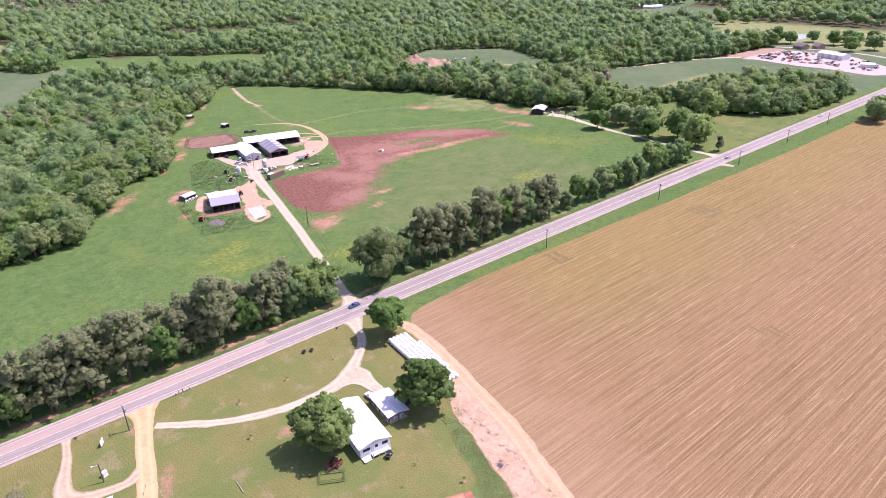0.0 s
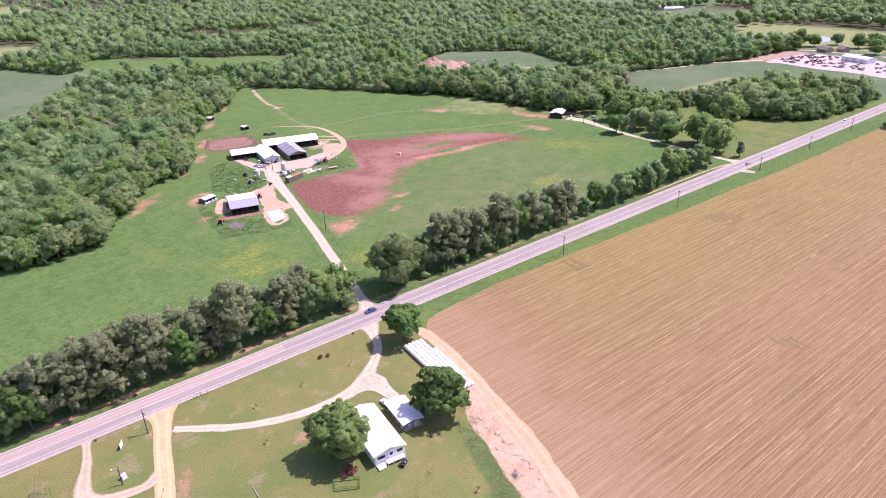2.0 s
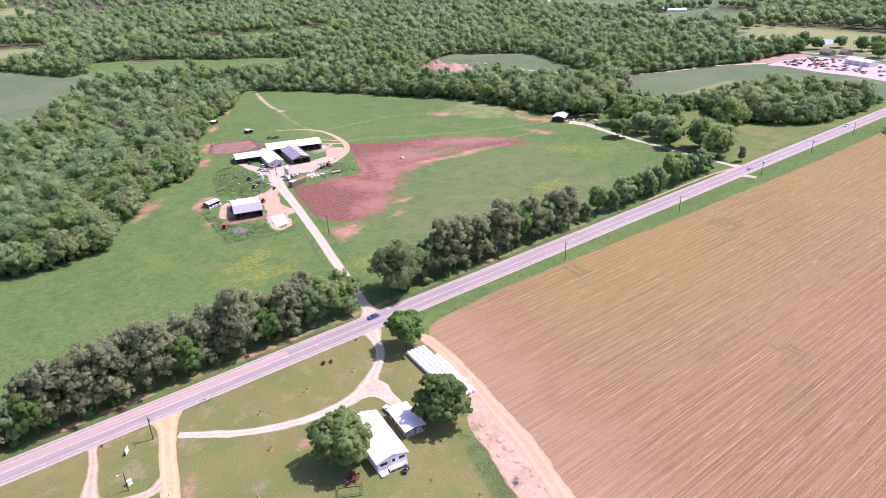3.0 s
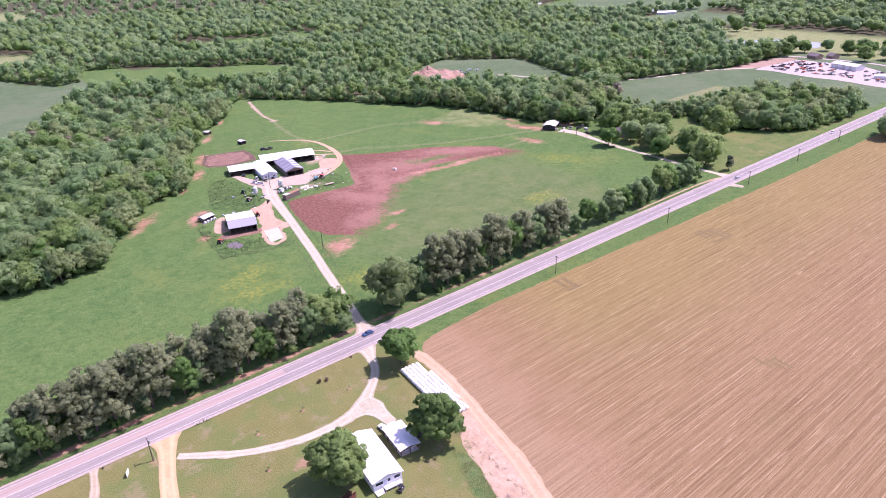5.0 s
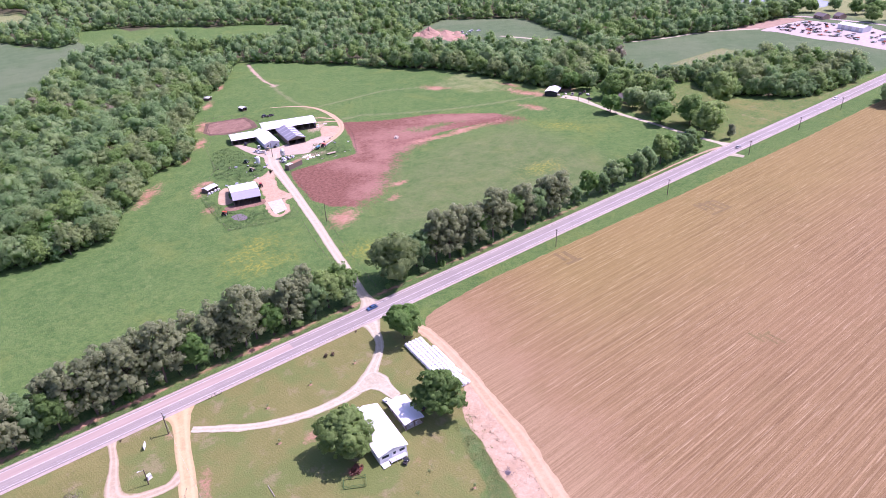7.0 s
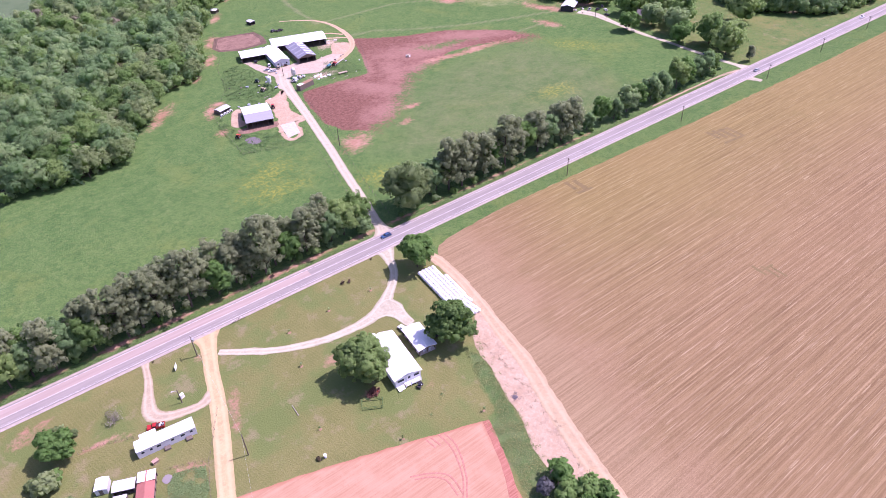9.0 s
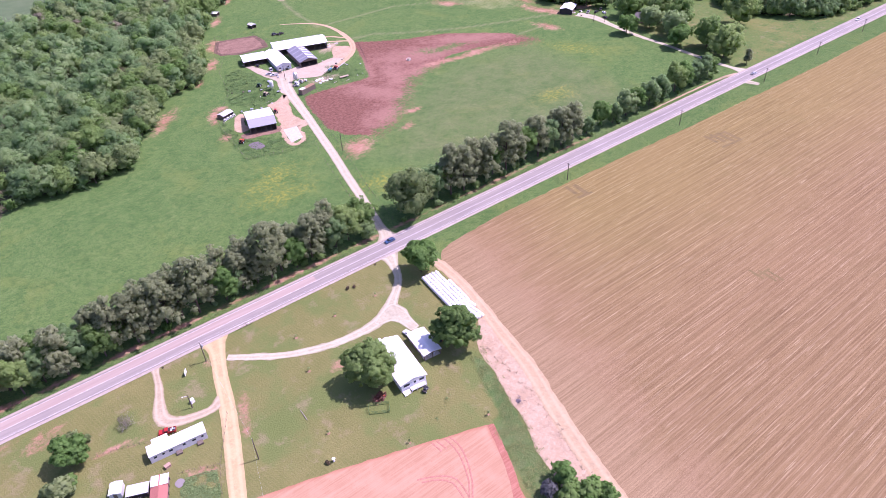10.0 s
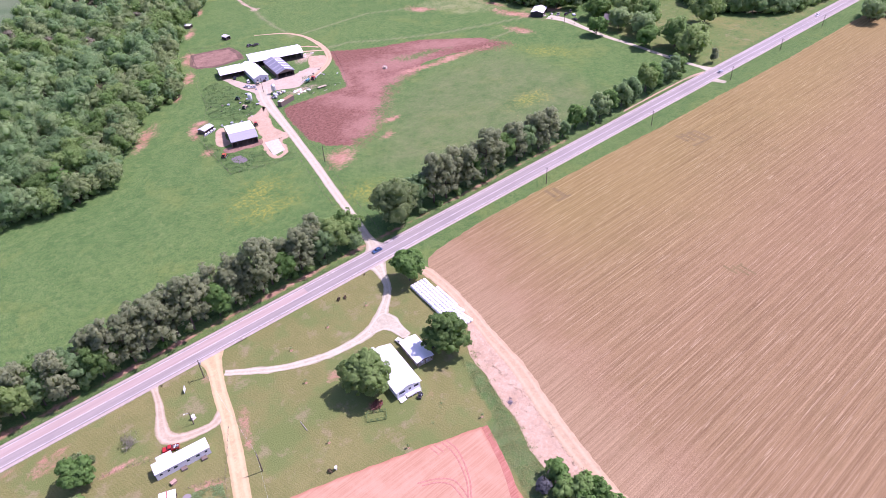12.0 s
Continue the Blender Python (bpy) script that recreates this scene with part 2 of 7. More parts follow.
def stubble_material():
    """Dry crop stubble in sown rows, with red soil between, wheel marks and darker weeds."""
    k = Mat("stubble", 0.95)
    k.b.inputs["Specular IOR Level"].default_value = 0.1
    rows, wide = k.noise(3.4, 3, 0.7, 0.0, k.turned(6.3, (0.008, 1.0, 1.0))), k.noise(0.30, 3, 0.7, 0.0, k.turned(6.3, (0.004, 1.0, 1.0)))
    big, mid, fine = k.noise(0.011, 4, 0.6), k.noise(0.05, 4, 0.6), k.noise(0.8, 4, 0.7)
    straw = k.noise(3.6, 3, 0.8)
    c = k.mix(k.step(k.calc("ADD", k.calc("MULTIPLY", rows, 0.40), k.calc("MULTIPLY", straw, 0.60)), 0.36, 0.62), (0.150, 0.096, 0.045), (0.318, 0.222, 0.112))
    c = k.mix(k.calc("MULTIPLY", k.step(wide, 0.44, 0.62), 0.16), c, (0.165, 0.108, 0.050))
    worn_out = k.step(k.noise(0.5, 4, 0.75, 0.0, k.turned(6.3, (0.05, 1.0, 1.0))), 0.34, 0.60)
    for pitch, lo, much, tone in ((0.1366, 0.55, 0.40, (0.145, 0.090, 0.044)), (0.0683, 0.88, 0.45, (0.130, 0.081, 0.041)), (0.1300, 0.82, 0.42, (0.40, 0.300, 0.175)), (0.295, 0.40, 0.24, (0.150, 0.094, 0.046))):
        sown = k.bands(pitch, "Y", 0.30, k.turned(6.3, (0.03, 1.0, 1.0)))
        c = k.mix(k.calc("MULTIPLY", k.calc("MULTIPLY", k.step(sown, lo, 0.99), worn_out), much), c, tone)
    c = k.mix(k.calc("MULTIPLY", k.step(big, 0.42, 0.66), 0.35), c, (0.262, 0.174, 0.090))
    c = k.mix(k.calc("MULTIPLY", k.step(mid, 0.55, 0.75), 0.30), c, (0.190, 0.142, 0.062))
    c = k.mix(k.calc("MULTIPLY", k.step(k.noise(2.4, 2, 0.6, 0.0, k.turned(6.3, (0.03, 1.0, 1.0))), 0.61, 0.68), 0.5), c, (0.44, 0.35, 0.215))
    place = k.t.nodes.new("ShaderNodeSeparateXYZ")
    k.put(place.inputs[0], k.coord)
    inward = k.calc("SUBTRACT", k.calc("SUBTRACT", place.outputs[0], k.calc("MULTIPLY", place.outputs[1], 0.226)), 8.3)
    roadside = k.step(k.calc("ADD", place.outputs[1], k.calc("MULTIPLY", big, 60.0)), -90.0, 0.0)
    green = k.calc("MULTIPLY", roadside, k.step(inward, 15.0, 80.0))
    c = k.mix(k.calc("MULTIPLY", green, 0.75), c, k.mix(1.0, c, (0.94, 1.08, 0.78), "MULTIPLY"))
    head = k.calc("ADD", k.calc("MULTIPLY", k.noise(1.6, 3, 0.75, 0.0, k.turned(-77.3, (0.006, 1.0, 1.0))), 0.6), k.calc("MULTIPLY", straw, 0.4))
    turned_rows = k.mix(k.step(head, 0.36, 0.64), (0.180, 0.122, 0.062), (0.375, 0.272, 0.155))
    pale = k.step(k.calc("ADD", inward, k.calc("MULTIPLY", mid, 60.0)), 72.0, 24.0)
    c = k.mix(k.calc("MULTIPLY", pale, 0.72), c, k.mix(k.step(k.calc("ADD", k.calc("MULTIPLY", straw, 0.6), k.calc("MULTIPLY", fine, 0.4)), 0.36, 0.64), (0.220, 0.138, 0.076), (0.385, 0.270, 0.165)))
    c = k.mix(k.calc("MULTIPLY", k.step(k.calc("ADD", inward, k.calc("MULTIPLY", fine, 8.0)), 25.0, 15.0), 0.6), c, turned_rows)
    c = k.mix(k.calc("MULTIPLY", k.step(k.noise(2.7, 2, 0.6), 0.66, 0.74), 0.35), c, (0.50, 0.40, 0.29))
    c = k.mix(k.calc("MULTIPLY", k.step(k.noise(1.7, 3, 0.7), 0.40, 0.30), 0.5), c, (0.185, 0.125, 0.070))
    k.colour(c).bump(k.calc("ADD", rows, fine), 0.12, 0.6)
    return k.m


STUBBLE = stubble_material()


def dirt_material(name, a, b, pale, green=0.5, ruts=True):
    """Driven earth or gravel; grass comes in at the rims."""
    k = Mat(name, 0.95)
    k.b.inputs["Specular IOR Level"].default_value = 0.15
    mid, fine, grain = k.noise(0.16, 5, 0.65), k.noise(0.9, 5, 0.7), k.noise(5.0, 3, 0.7)
    c = k.mix(k.step(mid, 0.3, 0.7), a, b)
    c = k.mix(k.calc("MULTIPLY", k.step(fine, 0.42, 0.7), 0.5), c, pale)
    c = k.mix(k.calc("MULTIPLY", k.step(grain, 0.5, 0.75), 0.3), c, tuple(v * 0.7 for v in a))
    c = k.mix(k.calc("MULTIPLY", k.step(k.noise(0.42, 5, 0.75), 0.50, 0.64), 0.5), c, tuple(v * w for v, w in zip(a, (0.74, 0.80, 0.86))))
    rim = k.attr("rim")
    if ruts:
        worn = k.step(k.calc("ABSOLUTE", k.calc("SUBTRACT", rim, 0.5)), 0.3, 0.05)
        c = k.mix(k.calc("MULTIPLY", worn, 0.45), c, pale)
    g = k.step(k.calc("ADD", rim, k.calc("MULTIPLY", k.calc("SUBTRACT", fine, 0.5), 1.1)), 0.70, 1.08)
    c = k.mix(k.calc("MULTIPLY", g, green), c, (0.19, 0.19, 0.07))
    k.colour(c).bump(k.calc("ADD", fine, grain), 0.05, 0.6)
    return k.m


CLAY = dirt_material("clay drive", (0.44, 0.330, 0.170), (0.50, 0.385, 0.205), (0.57, 0.460, 0.270), 0.25)
GRAVEL = dirt_material("pale gravel", (0.370, 0.335, 0.235), (0.450, 0.415, 0.300), (0.555, 0.520, 0.395))
LANE = dirt_material("farm lane", (0.385, 0.345, 0.245), (0.445, 0.405, 0.295), (0.52, 0.475, 0.365))
PEN = dirt_material("trampled brown earth", (0.17, 0.098, 0.072), (0.27, 0.165, 0.122), (0.40, 0.275, 0.210), 0.5, False)
RING = dirt_material("dug brown earth", (0.27, 0.165, 0.10), (0.35, 0.225, 0.14), (0.41, 0.28, 0.18), 0.3, False)
MUCK = dirt_material("wet dark mud", (0.105, 0.068, 0.050), (0.17, 0.110, 0.080), (0.23, 0.165, 0.115), 0.7, False)
SPROUT = dirt_material("weedy stubble", (0.165, 0.128, 0.056), (0.205, 0.152, 0.070), (0.24, 0.180, 0.090), 0.6, False)
PLOT = dirt_material("bare brown plot", (0.30, 0.205, 0.150), (0.37, 0.265, 0.20), (0.43, 0.33, 0.26), 0.5, False)
PINK = dirt_material("bare pink earth", (0.385, 0.270, 0.175), (0.455, 0.340, 0.235), (0.555, 0.450, 0.335), 0.8, False)
TRACK = dirt_material("field track", (0.395, 0.285, 0.168), (0.455, 0.338, 0.208), (0.515, 0.405, 0.268), 0.08)
YARD = dirt_material("farm yard", (0.40, 0.325, 0.245), (0.46, 0.385, 0.295), (0.53, 0.455, 0.36), 0.6, False)
LOOP = dirt_material("worn loop gravel", (0.37, 0.300, 0.200), (0.43, 0.355, 0.245), (0.53, 0.455, 0.335), 0.8)
LOT = dirt_material("gravel lot", (0.40, 0.345, 0.315), (0.46, 0.405, 0.37), (0.54, 0.485, 0.45), 0.3, False)

k = Mat("red garden", 0.95)
k.b.inputs["Specular IOR Level"].default_value = 0.1
row = k.noise(0.9, 4, 0.7, 0.0, k.turned(23.5, (0.04, 1.3, 1)))
c = k.mix(k.step(row, 0.3, 0.7), (0.370, 0.205, 0.126), (0.445, 0.270, 0.175))
c = k.mix(k.calc("MULTIPLY", k.step(k.noise(0.14, 4), 0.4, 0.7), 0.5), c, (0.480, 0.315, 0.212))
c = k.mix(k.calc("MULTIPLY", k.attr("rim"), 0.55), c, (0.36, 0.12, 0.07))
k.colour(k.mix(k.calc("MULTIPLY", k.step(k.noise(1.4, 4), 0.55, 0.75), 0.4), c, (0.40, 0.17, 0.11))).bump(row, 0.12, 0.7)
GARDEN = k.m
k = Mat("furrowed dark red soil", 0.95)
k.b.inputs["Specular IOR Level"].default_value = 0.1
row = k.noise(1.6, 4, 0.7, 0.0, k.turned(-66, (0.05, 1.6, 1)))
k.colour(k.mix(k.step(row, 0.35, 0.65), (0.30, 0.115, 0.078), (0.44, 0.205, 0.150))).bump(row, 0.15, 0.8)
FURROW = k.m
k = Mat("pressed red soil", 0.95)
k.b.inputs["Specular IOR Level"].default_value = 0.1
k.colour(k.mix(k.step(k.noise(1.2, 4), 0.35, 0.65), (0.38, 0.175, 0.128), (0.45, 0.225, 0.170)))
PRESSED = k.m

k = Mat("asphalt", 0.9)
long_way = k.turned(0, (0.03, 1.0, 1.0))
c = k.mix(k.step(k.noise(0.9, 4, 0.6, 0.0, long_way), 0.3, 0.7), (0.250, 0.226, 0.206), (0.322, 0.290, 0.264))
c = k.mix(k.calc("MULTIPLY", k.step(k.noise(3.0, 4), 0.45, 0.75), 0.3), c, (0.37, 0.335, 0.312))
c = k.mix(k.calc("MULTIPLY", k.step(k.noise(0.05, 4), 0.45, 0.65), 0.35), c, (0.225, 0.203, 0.200))
c = k.mix(k.calc("MULTIPLY", k.step(k.noise(1.5, 3, 0.7, 0.0, k.turned(0, (0.004, 1.0, 1.0))), 0.46, 0.60), 0.4), c, (0.205, 0.184, 0.172))
k.colour(c).bump(k.noise(14, 2), 0.01)
ASPHALT = k.m
k = Mat("old asphalt", 0.92)
k.colour(k.mix(k.step(k.noise(0.7, 5), 0.3, 0.7), (0.36, 0.302, 0.262), (0.43, 0.368, 0.322)))
SHOULDER = k.m
k = Mat("worn pinkish asphalt", 0.92)
k.colour(k.mix(k.step(k.noise(0.9, 4, 0.6, 0.0, k.turned(0, (0.03, 1.0, 1.0))), 0.3, 0.7), (0.330, 0.262, 0.228), (0.400, 0.325, 0.285)))
WORN = k.m
k = Mat("road paint", 0.6)
k.colour(k.mix(k.step(k.noise(1.2, 5, 0.7), 0.42, 0.66), (0.66, 0.63, 0.61), (0.40, 0.36, 0.36)))
PAINT = k.m
k = Mat("yellow road paint", 0.6)
k.colour(k.mix(k.step(k.noise(1.2, 5, 0.7), 0.42, 0.7), (0.66, 0.56, 0.34), (0.40, 0.36, 0.32)))
k = Mat("concrete", 0.9)
k.colour(k.mix(k.step(k.noise(0.8, 5), 0.3, 0.7), (0.43, 0.385, 0.345), (0.55, 0.50, 0.45)))
CONCRETE = k.m
k = Mat("pond water", 0.08)
k.colour((0.26, 0.28, 0.29)).bump(k.noise(1.5, 3), 0.02, 0.2)
WATER = k.m

WHITE_ROOF = sheet_metal("white roof sheets", (0.84, 0.84, 0.85), 0.9, 0.35, 0.04)
WHITE_ROOF_LONG = sheet_metal("white roof sheets lengthwise", (0.82, 0.82, 0.84), 0.9, 0.35, 0.10, axis="Y")
GREY_ROOF = sheet_metal("grey roof sheets", (0.25, 0.25, 0.29), 0.9, 0.42, 0.15)
LEAN_ROOF = sheet_metal("dull pale roof sheets", (0.36, 0.36, 0.40), 0.9, 0.42, 0.10)
TIN_ROOF = sheet_metal("weathered tin", (0.60, 0.60, 0.63), 0.8, 0.45, 0.45)
RUST_ROOF = sheet_metal("rusty tin", (0.42, 0.16, 0.13), 0.8, 0.6, 0.5)
SHINGLE = plain("dark shingles", (0.17, 0.15, 0.15), 0.9, 0, 0.3)
WHITE = plain("white paint", (0.78, 0.78, 0.79), 0.5, 0, 0.15)
SIDING = plain("grey vinyl siding", (0.62, 0.62, 0.65), 0.55, 0, 0.25, 1.0)
BLUISH = plain("pale blue siding and shade tint", (0.58, 0.61, 0.68), 0.55, 0, 0.2, 1.0)
TIMBER = plain("weathered boards", (0.17, 0.135, 0.11), 0.85, 0, 0.4)
BROWN = plain("brown boards", (0.30, 0.18, 0.11), 0.8, 0, 0.3)
POST = plain("creosoted pole", (0.13, 0.10, 0.08), 0.9, 0, 0.4)
DARK = plain("dark inside", (0.05, 0.045, 0.045), 0.9)
STEEL = plain("galvanised steel", (0.55, 0.56, 0.58), 0.4, 0.6, 0.25)
RUBBER = plain("rubber", (0.028, 0.028, 0.03), 0.85)
RED = plain("red paint", (0.42, 0.03, 0.03), 0.4, 0, 0.2)
ORANGE = plain("orange-red paint", (0.52, 0.09, 0.04), 0.5, 0, 0.3)
GREEN = plain("green machine paint", (0.05, 0.13, 0.05), 0.45, 0, 0.3)
BLUE = plain("blue metallic paint", (0.06, 0.12, 0.24), 0.3, 0.3, 0.05)
TEAL = plain("teal paint", (0.06, 0.20, 0.27), 0.45, 0, 0.3)
SILVER = plain("silver paint", (0.50, 0.51, 0.53), 0.3, 0.4, 0.05)
TAN = plain("tan paint", (0.42, 0.34, 0.24), 0.5, 0, 0.2)
BLACKISH = plain("black paint", (0.03, 0.03, 0.035), 0.35, 0, 0.1)
WRAP = plain("white bale wrap", (0.83, 0.83, 0.85), 0.35, 0, 0.06)
STONE = plain("pale rubble", (0.55, 0.50, 0.46), 0.9)
BRICK = plain("pinkish brick wall", (0.42, 0.28, 0.22), 0.85)
ASH = plain("burnt ash", (0.165, 0.14, 0.15), 0.95)
k = Mat("window glass", 0.08)
k.colour((0.035, 0.045, 0.06))
GLASS = k.m


# ---------------------------------------------------------------- ways to build
def mesh_of(name, verts, faces, mats=(), attrs=None, smooth=0, normals=None):
    me = bpy.data.meshes.new(name)
    verts, faces = np.asarray(verts, np.float32), np.asarray(faces, np.int32)
    n, sides = faces.shape
    me.vertices.add(len(verts))
    me.vertices.foreach_set("co", verts.ravel())
    me.loops.add(n * sides)
    me.loops.foreach_set("vertex_index", faces.ravel())
    me.polygons.add(n)
    me.polygons.foreach_set("loop_start", np.arange(0, n * sides, sides, dtype=np.int32))
    me.polygons.foreach_set("use_smooth", np.arange(n) >= n - smooth)
    for m in mats:
        me.materials.append(m)
    for key, values in (attrs or {}).items():
        a = me.attributes.new(key, "FLOAT", "POINT")
        a.data.foreach_set("value", np.asarray(values, np.float32))
    me.update(calc_edges=True)
    me.validate()
    if normals is not None:
        me.polygons.foreach_set("use_smooth", np.ones(len(me.polygons), bool))
        a = me.attributes.new("custom_normal", "FLOAT_VECTOR", "POINT")
        a.data.foreach_set("vector", np.asarray(normals, np.float32).ravel())
    return me


def part(name, bm, material, parent, label="", place=None):
    me = bpy.data.meshes.new(name)
    bm.to_mesh(me)
    bm.free()
    me.materials.append(material)
    ob = new(name, me)
    ob.parent = parent
    if place is not None:
        ob.matrix_basis = place
    return tagged(ob, label) if label else ob


def empty(name, x, y, z=0.0, turn=0.0, label="", category="", group=""):
    ob = new(name)
    ob.matrix_basis = pose(x, y, z, 0, 0, turn)
    ob.empty_display_size = 0.5
    return tagged(ob, label, category, group)


def box(cx, cy, cz, sx, sy, sz, bm=None, bevel=0.0, turn=0.0):
    """A block by its centre and size, its edges eased."""
    b = bmesh.new() if bm is None else bm
    made = bmesh.ops.create_cube(b, size=1.0, matrix=pose(cx, cy, cz, 0, 0, turn) @ Matrix.Diagonal((sx, sy, sz, 1)))
    if bevel:
        edges = list({e for v in made["verts"] for e in v.link_edges})
        bmesh.ops.bevel(b, geom=edges, offset=bevel, segments=1, affect="EDGES")
    return b


def rod(a, b_, r0, r1=None, sides=8, bm=None):
    """A round bar from a to b, tapered."""
    b = bmesh.new() if bm is None else bm
    a, b_ = Vector(a), Vector(b_)
    d = b_ - a
    m = Matrix.Translation((a + b_) / 2) @ d.to_track_quat("Z", "Y").to_matrix().to_4x4()
    bmesh.ops.create_cone(b, cap_ends=True, segments=sides, radius1=r0, radius2=r0 if r1 is None else r1, depth=d.length, matrix=m)
    return b


def prism(outline, depth, bm=None):
    """A side outline in (x, z), run out to both sides along y."""
    b = bmesh.new() if bm is None else bm
    a = [b.verts.new((x, -depth / 2, z)) for x, z in outline]
    c = [b.verts.new((x, depth / 2, z)) for x, z in outline]
    n = len(a)
    b.faces.new(a)
    b.faces.new(c[::-1])
    for i in range(n):
        b.faces.new((a[i], c[i], c[(i + 1) % n], a[(i + 1) % n]))
    bmesh.ops.recalc_face_normals(b, faces=b.faces)
    return b


def wander(points, closed, step):
    """Smooth line through a few points, at even steps."""
    p = [np.array(q, float) for q in points]
    n, out = len(p), []
    for i in range(n if closed else n - 1):
        at = (lambda j: p[j % n]) if closed else (lambda j: p[min(max(j, 0), n - 1)])
        a, b, c, d = at(i - 1), at(i), at(i + 1), at(i + 2)
        count = max(1, int(np.linalg.norm((c - b)[:2]) / step))
        for s in range(count):
            u = s / count
            out.append(0.5 * (2 * b + (c - a) * u + (2 * a - 5 * b + 4 * c - d) * u * u + (3 * b - a - 3 * c + d) * u ** 3))
    if not closed:
        out.append(p[-1])
    return np.array(out)


def rag(x, y, size, amount):
    return amount * noise.noise(Vector((x / size, y / size, 3.7))) + 0.4 * amount * noise.noise(Vector((x / size * 3.1, y / size * 3.1, 9.2)))


def ribbon(name, points, material, z, label, ragged=0.5, kind="structure", step=1.6):
    """A driven way: points of (x, y, width), with ragged rims. Its mask 'rim' is 0 in the middle and 1 at the rims."""
    line = wander(points, False, step)
    way = np.gradient(line[:, :2], axis=0)
    way /= np.linalg.norm(way, axis=1)[:, None] + 1e-9
    side = np.stack([-way[:, 1], way[:, 0]], 1)
    cols, verts, rim = (-1, -0.75, -0.5, -0.25, 0, 0.25, 0.5, 0.75, 1), [], []
    for i, q in enumerate(line):
        for c in cols:
            w = q[2] / 2 * c
            x, y = q[0] + side[i, 0] * w, q[1] + side[i, 1] * w
            if abs(c) == 1:
                r = rag(x, y, 2.5, ragged)
                x, y = x + side[i, 0] * r, y + side[i, 1] * r
            verts.append((x, y, z - (0.035 if abs(c) == 1 else 0)))
            rim.append(abs(c))
    n = len(cols)
    faces = [(i * n + j, i * n + j + 1, (i + 1) * n + j + 1, (i + 1) * n + j) for i in range(len(line) - 1) for j in range(n - 1)]
    ob = new(name, mesh_of(name, verts, np.array(faces)[:, ::-1], (material,), {"rim": rim}))
    return tagged(ob, label, name.replace("_", " "), kind=kind)


def patch(name, outline, material, z, label, ragged=0.5, step=2.0, rim_width=3.0, curved=True, kind="structure"):
    """A piece of ground by its outline, with ragged rims; its mask 'rim' fades inwards."""
    if curved:
        line = wander([(*q, 0) for q in outline], True, step)[:, :2]
    else:
        line = np.concatenate([np.linspace(outline[i], outline[(i + 1) % len(outline)], max(2, int(math.dist(outline[i], outline[(i + 1) % len(outline)]) / step)), endpoint=False) for i in range(len(outline))])
    if sum(a[0] * b[1] - b[0] * a[1] for a, b in zip(line, np.roll(line, -1, 0))) < 0:
        line = line[::-1]
    way = np.roll(line, -1, 0) - np.roll(line, 1, 0)
    way /= np.linalg.norm(way, axis=1)[:, None] + 1e-9
    out = np.stack([way[:, 1], -way[:, 0]], 1)
    wob = np.array([rag(x, y, 3.0, ragged) for x, y in line])
    rings = [line + out * wob[:, None], line - out * rim_width * 0.5, line - out * rim_width]
    n = len(line)
    bm = bmesh.new()
    rim = bm.verts.layers.float.new("rim")
    vs = []
    for ring, value in zip(rings, (1.0, 0.5, 0.0)):
        row = []
        for x, y in ring:
            v = bm.verts.new((x, y, z - (0.02 if value == 1.0 else 0)))
            v[rim] = value
            row.append(v)
        vs.append(row)
    for a, b in zip(vs, vs[1:]):
        for i in range(n):
            bm.faces.new((a[i], a[(i + 1) % n], b[(i + 1) % n], b[i]))
    from_edges = [bm.edges.get((vs[-1][i], vs[-1][(i + 1) % n])) for i in range(n)]
    bmesh.ops.triangle_fill(bm, edges=from_edges, use_beauty=True, normal=(0, 0, 1))
    for f in bm.faces:
        if f.normal.z < 0:
            f.normal_flip()
    me = bpy.data.meshes.new(name)
    bm.to_mesh(me)
    bm.free()
    me.materials.append(material)
    return tagged(new(name, me), label, name.replace("_", " "), kind=kind)


def inside(x, y, poly):
    """Which of the points lie in a polygon."""
    hit = np.zeros(np.shape(x), bool)
    for (x0, y0), (x1, y1) in zip(poly, poly[1:] + poly[:1]):
        if y0 != y1:
            hit ^= ((y0 > y) != (y1 > y)) & (x < (x1 - x0) * (y - y0) / (y1 - y0) + x0)
    return hit


def rim_distance(x, y, poly):
    """Metres to a polygon's outline, positive inside."""
    d = np.full(np.shape(x), 1e9)
    for (x0, y0), (x1, y1) in zip(poly, poly[1:] + poly[:1]):
        dx, dy = x1 - x0, y1 - y0
        u = np.clip(((x - x0) * dx + (y - y0) * dy) / (dx * dx + dy * dy), 0, 1)
        d = np.minimum(d, np.hypot(x - x0 - u * dx, y - y0 - u * dy))
    return np.where(inside(x, y, poly), d, -d)

# ---------------------------------------------------------------- the plan of the land
OPEN = [  # farm, pasture, road, lawns and the big field
    (-700, 100), (-300, 86), (-165, 100), (-148, 110), (-138, 120), (-132, 137), (-122, 146), (-112, 139), (-94, 138), (-74, 142), (-67, 160), (-31, 214), (-9, 221), (10, 251), (23, 296), (60, 363), (88, 391),
    (120, 446), (133, 455), (157, 429), (190, 386), (225, 322), (254, 284), (267, 224), (273, 180), (290, 160), (318, 150), (335, 120), (368, 101), (346, 63),
    (357, 57), (381, 24), (397, 15), (453, 13), (480, 16), (530, 14), (2600, 14), (2600, -2600), (-2600, -2600), (-2600, 100)]
GREEN_FIELD = [(352, 158), (440, 234), (499, 214), (588, 184), (640, 182), (690, 176), (720, 60), (660, 14), (500, 13), (487, 34), (492, 92), (462, 112), (412, 112), (384, 122)]
